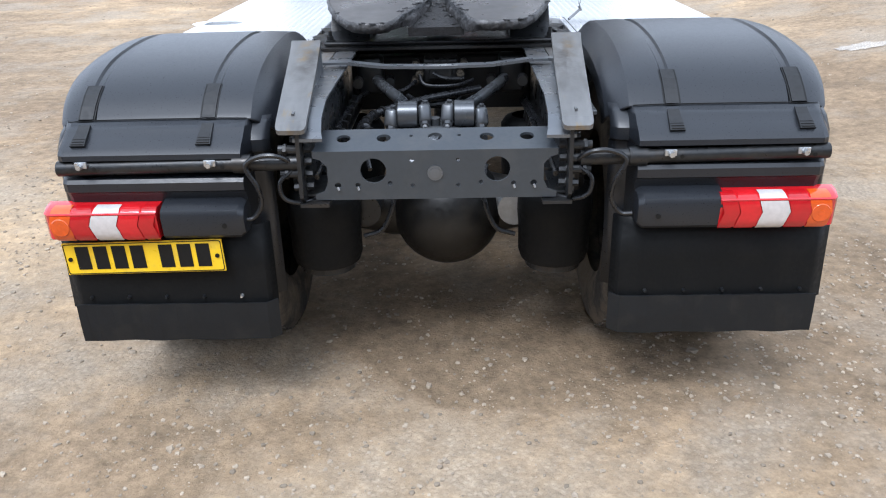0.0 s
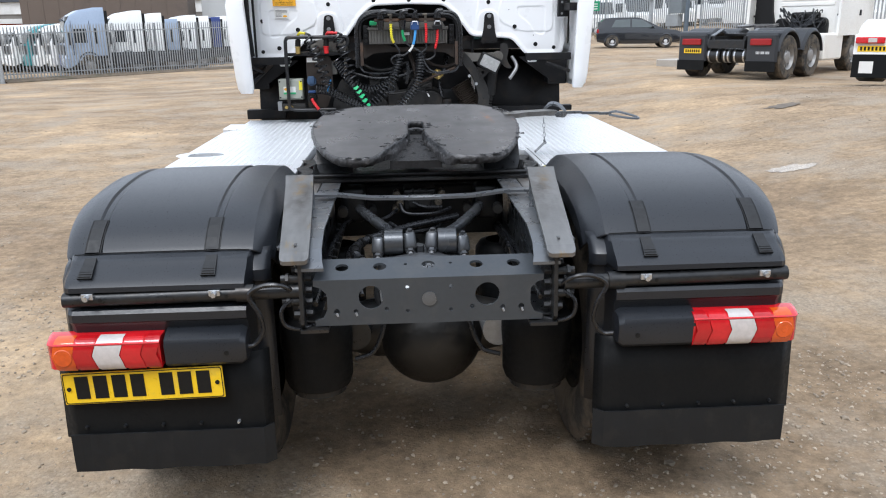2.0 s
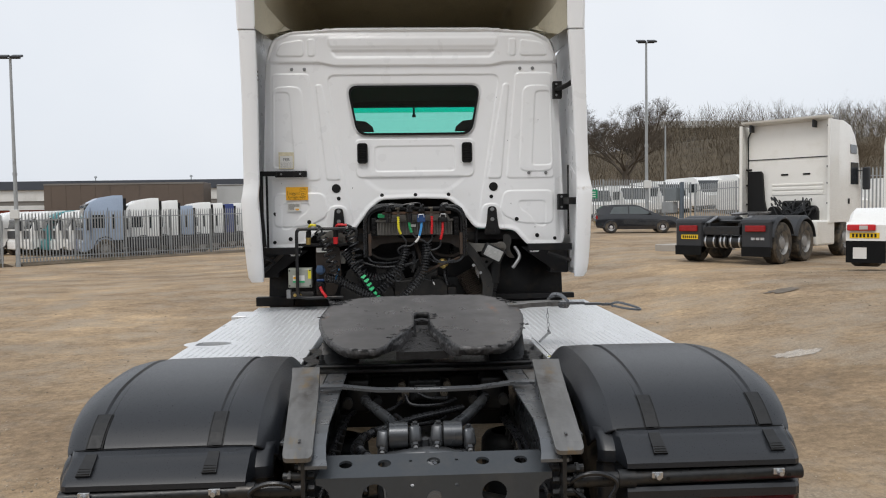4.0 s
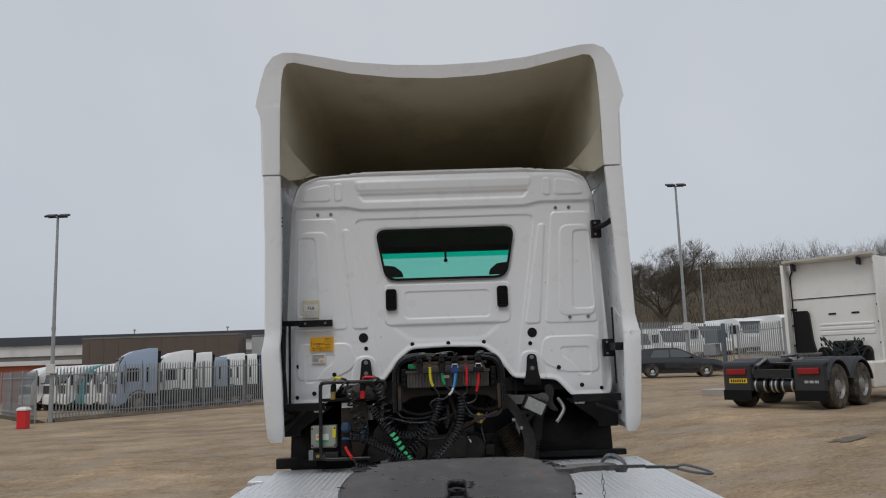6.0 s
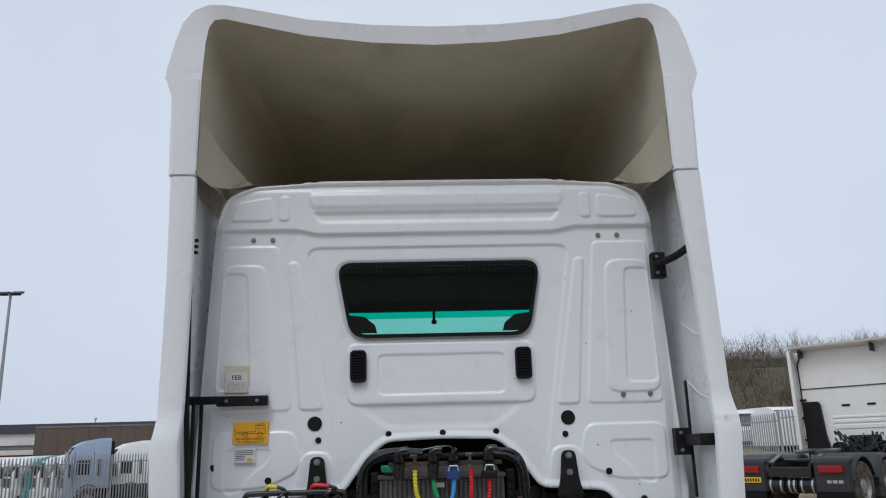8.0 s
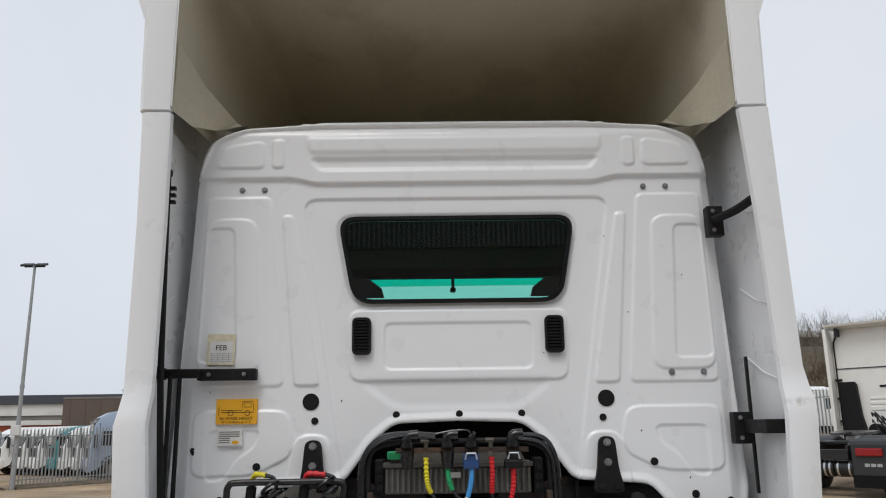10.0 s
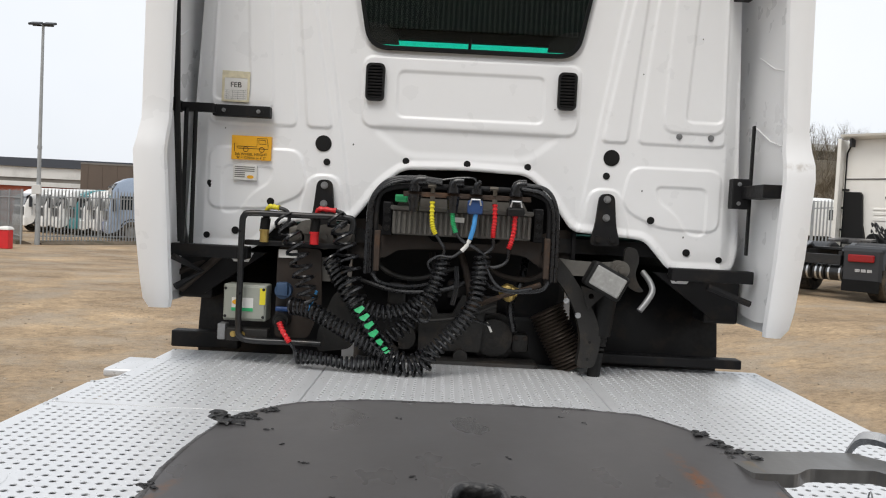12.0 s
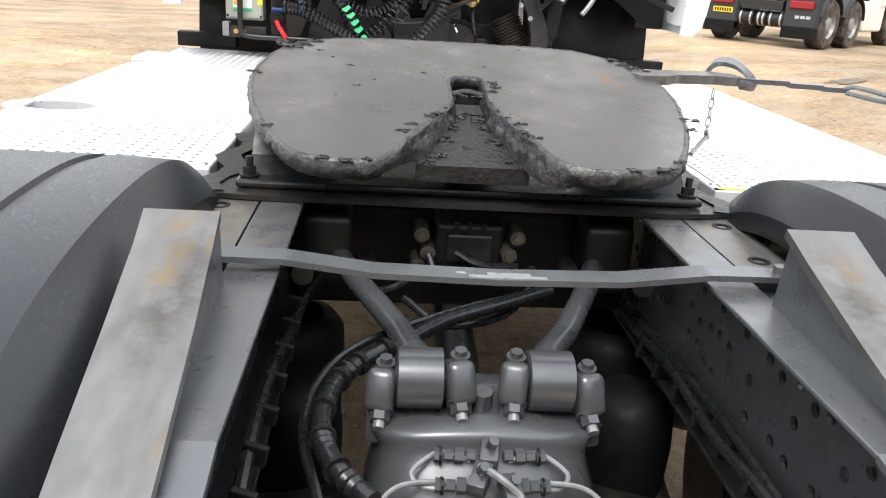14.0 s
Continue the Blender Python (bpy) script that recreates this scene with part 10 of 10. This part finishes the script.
def small_things():
    x, y = far_side(-15.5, 27.3)
    t = thing("red_cabinet", "small red cabinet with a white domed lid by the fence", "cabinet", m=pose(x, y, ground_z(x, y)) @ Matrix.Scale(1.12, 4))
    bm = BM()
    box(bm, -0.17, 0.17, -0.16, 0.16, 0.0, 0.66, 0.02)
    part("body", bm, REDP, t)
    bm = BM()
    loft(bm, [[(-w, -w, z), (w, -w, z), (w, w, z), (-w, w, z)] for w, z in ((0.19, 0.66), (0.185, 0.71), (0.13, 0.77), (0.03, 0.79))], closed=True, caps=True)
    part("lid", bm, PAPER, t)
    # cabinets and sign at the right fence
    g = ground_z(14.2, 40.6)
    t = thing("meter_cabinet", "grey steel cabinets on a post by the gate", "cabinet", m=pose(14.75, 39.6, g, 0, 0, -65))
    bm = BM()
    box(bm, -0.6, 0.25, -0.4, -0.1, 0.75, 1.35, 0.02)
    part("lower_cabinet", bm, GALV, t)
    bm = BM()
    box(bm, -0.4, 0.45, -0.4, -0.1, 1.4, 2.1, 0.02)
    part("upper_cabinet", bm, mat("grey_steel_cabinet", (0.16, 0.18, 0.19), 0.5, var=0.1), t)
    bm = BM()
    box(bm, 0.6, 0.75, -0.25, -0.1, 0.0, 2.4)
    part("gate_post", bm, mat("blue_grey_gate_post", (0.10, 0.125, 0.15), 0.5, var=0.1), t)
    bm = BM()
    box(bm, -1.9, -1.35, -0.35, -0.25, 0.35, 0.8, 0.02)
    part("yellow_box", bm, mat("faded_yellow_box", (0.50, 0.42, 0.14), 0.6, var=0.1), t)
    g = ground_z(12.0, 45.8)
    t = thing("sign_board", "green rectangular sign on the fence", "sign", m=pose(11.7, 45.75, g, 0, 0, -30))
    bm = BM()
    box(bm, -0.35, 0.35, -0.2, -0.16, 1.35, 1.9, 0.01)
    b = part("board", bm, SIGNGREEN, t)
    for k in range(3):
        bm = BM()
        box(bm, -0.22, 0.24, -0.215, -0.203, 1.43 + 0.14 * k, 1.48 + 0.14 * k)
        part("print_line", bm, PAPER, b)
    # kerbed island
    x, y = 9.4, 22.6
    bm = BM()
    ring = [(x + 1.3 * math.cos(2 * math.pi * k / 20), y + 0.8 * math.sin(2 * math.pi * k / 20)) for k in range(20)]
    sheet(bm, ring, [], lambda u, v, w: (u, v, ground_z(x, y) - 0.05 + w), 0.25)
    tagged(part("kerb_island", bm, CONCRETE, None), "low worn concrete island in the yard", "kerb", kind="structure")


small_things()


# ---- slope and bare trees ----
def hill_z(x, y):
    def ss(a, b, v):
        t = min(1.0, max(0.0, (v - a) / (b - a)))
        return t * t * (3 - 2 * t)
    base = 10.5 * ss(62, 112, y + 0.35 * (x - 30)) * ss(4, 36, x)
    return base + 1.2 * noise.noise((x * 0.06, y * 0.06, 0.4)) * ss(66, 80, y)


def build_hill():
    xs = np.linspace(0, 170, 60)
    ys = np.linspace(50, 190, 50)
    verts = [(x, y, hill_z(x, y) + 0.9) for y in ys for x in xs]
    n = len(xs)
    faces = [(j * n + i, j * n + i + 1, (j + 1) * n + i + 1, (j + 1) * n + i) for j in range(len(ys) - 1) for i in range(n - 1)]
    me = bpy.data.meshes.new("wooded_slope")
    me.from_pydata(verts, [], faces)
    me.materials.append(HILL)
    me.polygons.foreach_set("use_smooth", [True] * len(me.polygons))
    tagged(new("wooded_slope", me), "brown scrubby hillside behind the yard", "hillside", kind="structure")


build_hill()


def grow(bm, p, d, length, r, depth, rnd, seg, spread=0.6, out=None, kids=(3, 4)):
    """A bare branch that forks again and again."""
    q = p + d * length
    mid = p.lerp(q, 0.5) + Vector((rnd.uniform(-1, 1), rnd.uniform(-1, 1), rnd.uniform(-0.5, 0.5))) * length * 0.08
    tube(bm, (p, mid, q), r, seg, caps=False, r_of=lambda f: r * (1 - 0.45 * f))
    if depth == 0:
        if out:
            for k in range(out):
                o = p.lerp(q, rnd.uniform(0.1, 1.0))
                v = (d + Vector((rnd.uniform(-1, 1), rnd.uniform(-1, 1), rnd.uniform(-0.5, 0.8))) * 1.1).normalized() * rnd.uniform(0.25, 0.55)
                w = v.cross(Vector((0.3, 0.9, 0.2))).normalized() * 0.005
                bm.faces.new([bm.verts.new(u) for u in (o - w, o + w, o + v)])
        return
    for k in range(rnd.randint(*kids)):
        f = rnd.uniform(0.45, 1.0) if k else 1.0
        o = p.lerp(q, f)
        v = (d + Vector((rnd.uniform(-1, 1), rnd.uniform(-1, 1), rnd.uniform(-0.25, 0.75))) * spread).normalized()
        grow(bm, o, v, length * rnd.uniform(0.55, 0.8), r * 0.55, depth - 1, rnd, max(3, seg - 1), spread * 1.05, out, kids)


def build_trees():
    rnd = random.Random(21)
    t = thing("bare_tree", "large bare oak tree with a broad dark crown", "tree", m=pose(19.0, 64.0, 2.2))
    bm = BM()
    tube(bm, [(0, 0, -0.5), (0.1, 0, 1.6), (0.05, 0.1, 3.4)], 0.4, 9, r_of=lambda f: 0.45 - 0.2 * f)
    part("trunk", bm, BARK, t, smooth=True)
    for k in range(9):
        a = 2 * math.pi * k / 9 + rnd.uniform(-0.2, 0.2)
        bm = BM()
        d = Vector((math.cos(a) * 0.9, math.sin(a) * 0.9, rnd.uniform(0.35, 1.1))).normalized()
        grow(bm, Vector((0.05, 0.1, rnd.uniform(2.2, 3.4))), d, rnd.uniform(2.1, 2.7), 0.12, 6, rnd, 4, 0.8, out=3, kids=(2, 4))
        part("limb", bm, BARK, t)
    bm = BM()
    rnd = random.Random(8)
    spots = []
    for k in range(330):
        x, y = rnd.uniform(16, 105), rnd.uniform(66, 128)
        spots.append((x, y))
    for x, y in spots:
        z = hill_z(x, y) + 0.9
        h = rnd.uniform(2.6, 4.6)
        grow(bm, Vector((x, y, z - 0.2)), Vector((rnd.uniform(-0.12, 0.12), rnd.uniform(-0.1, 0.1), 1)).normalized(), h * 0.5, 0.05, 5, rnd, 3, 0.62, kids=(2, 3))
    tagged(part("bare_woodland", bm, TWIG, None), "leafless brown woodland covering the hillside", "woodland", kind="stuff")
    # fine twigs of the crowns: slender blades that fan out from points above the slope
    rng = np.random.default_rng(5)
    verts = []
    for k in range(3400):
        x, y = rng.uniform(6, 110), rng.uniform(60, 128)
        z = hill_z(x, y) + 0.9
        top = rng.uniform(0.6, 1.0) * (4.6 if rng.random() < 0.6 else 2.2)
        n = 34
        o = np.stack([x + rng.normal(0, 0.75, n), y + rng.normal(0, 0.75, n), z + top * rng.random(n) ** 0.7], 1)
        a = rng.uniform(0, 6.283, n)
        d = np.stack([np.cos(a) * 0.55, np.sin(a) * 0.55, rng.uniform(0.15, 1.1, n)], 1) * rng.uniform(0.5, 1.5, (n, 1))
        w = np.stack([-np.sin(a), np.cos(a), np.zeros(n)], 1) * 0.024
        verts.append(np.stack([o - w, o + w, o + d], 1).reshape(-1, 3))
    verts = np.concatenate(verts)
    me = bpy.data.meshes.new("undergrowth")
    me.from_pydata(verts.tolist(), [], np.arange(len(verts)).reshape(-1, 3).tolist())
    me.materials.append(TWIG)
    tagged(new("undergrowth", me), "dense brown leafless undergrowth and twigs on the slope", "undergrowth", kind="stuff")
    # taller bare trees behind the parked lorry
    for x, y, h in ((36, 58, 3.0), (40, 55, 3.4), (44, 60, 3.2), (31, 62, 2.6), (48, 56, 3.3)):
        t = thing("bare_tree", "slim bare tree with fine twigs", "tree", "slim bare trees", pose(x, y, hill_z(x, y) + 0.8))
        bm = BM()
        tube(bm, [(0, 0, -0.5), (0.05, 0, h * 0.6), (0.1, 0.1, h)], 0.2, 7, r_of=lambda f: 0.2 - 0.08 * f)
        part("trunk", bm, BARK, t)
        for k in range(5):
            bm = BM()
            a = 2 * math.pi * k / 5
            grow(bm, Vector((0.08, 0.05, h * rnd.uniform(0.6, 1.0))), Vector((math.cos(a) * 0.5, math.sin(a) * 0.5, 1)).normalized(), h * 0.5, 0.07, 5, rnd, 4, 0.6, out=3, kids=(2, 4))
            part("limb", bm, TWIG, t)


build_trees()
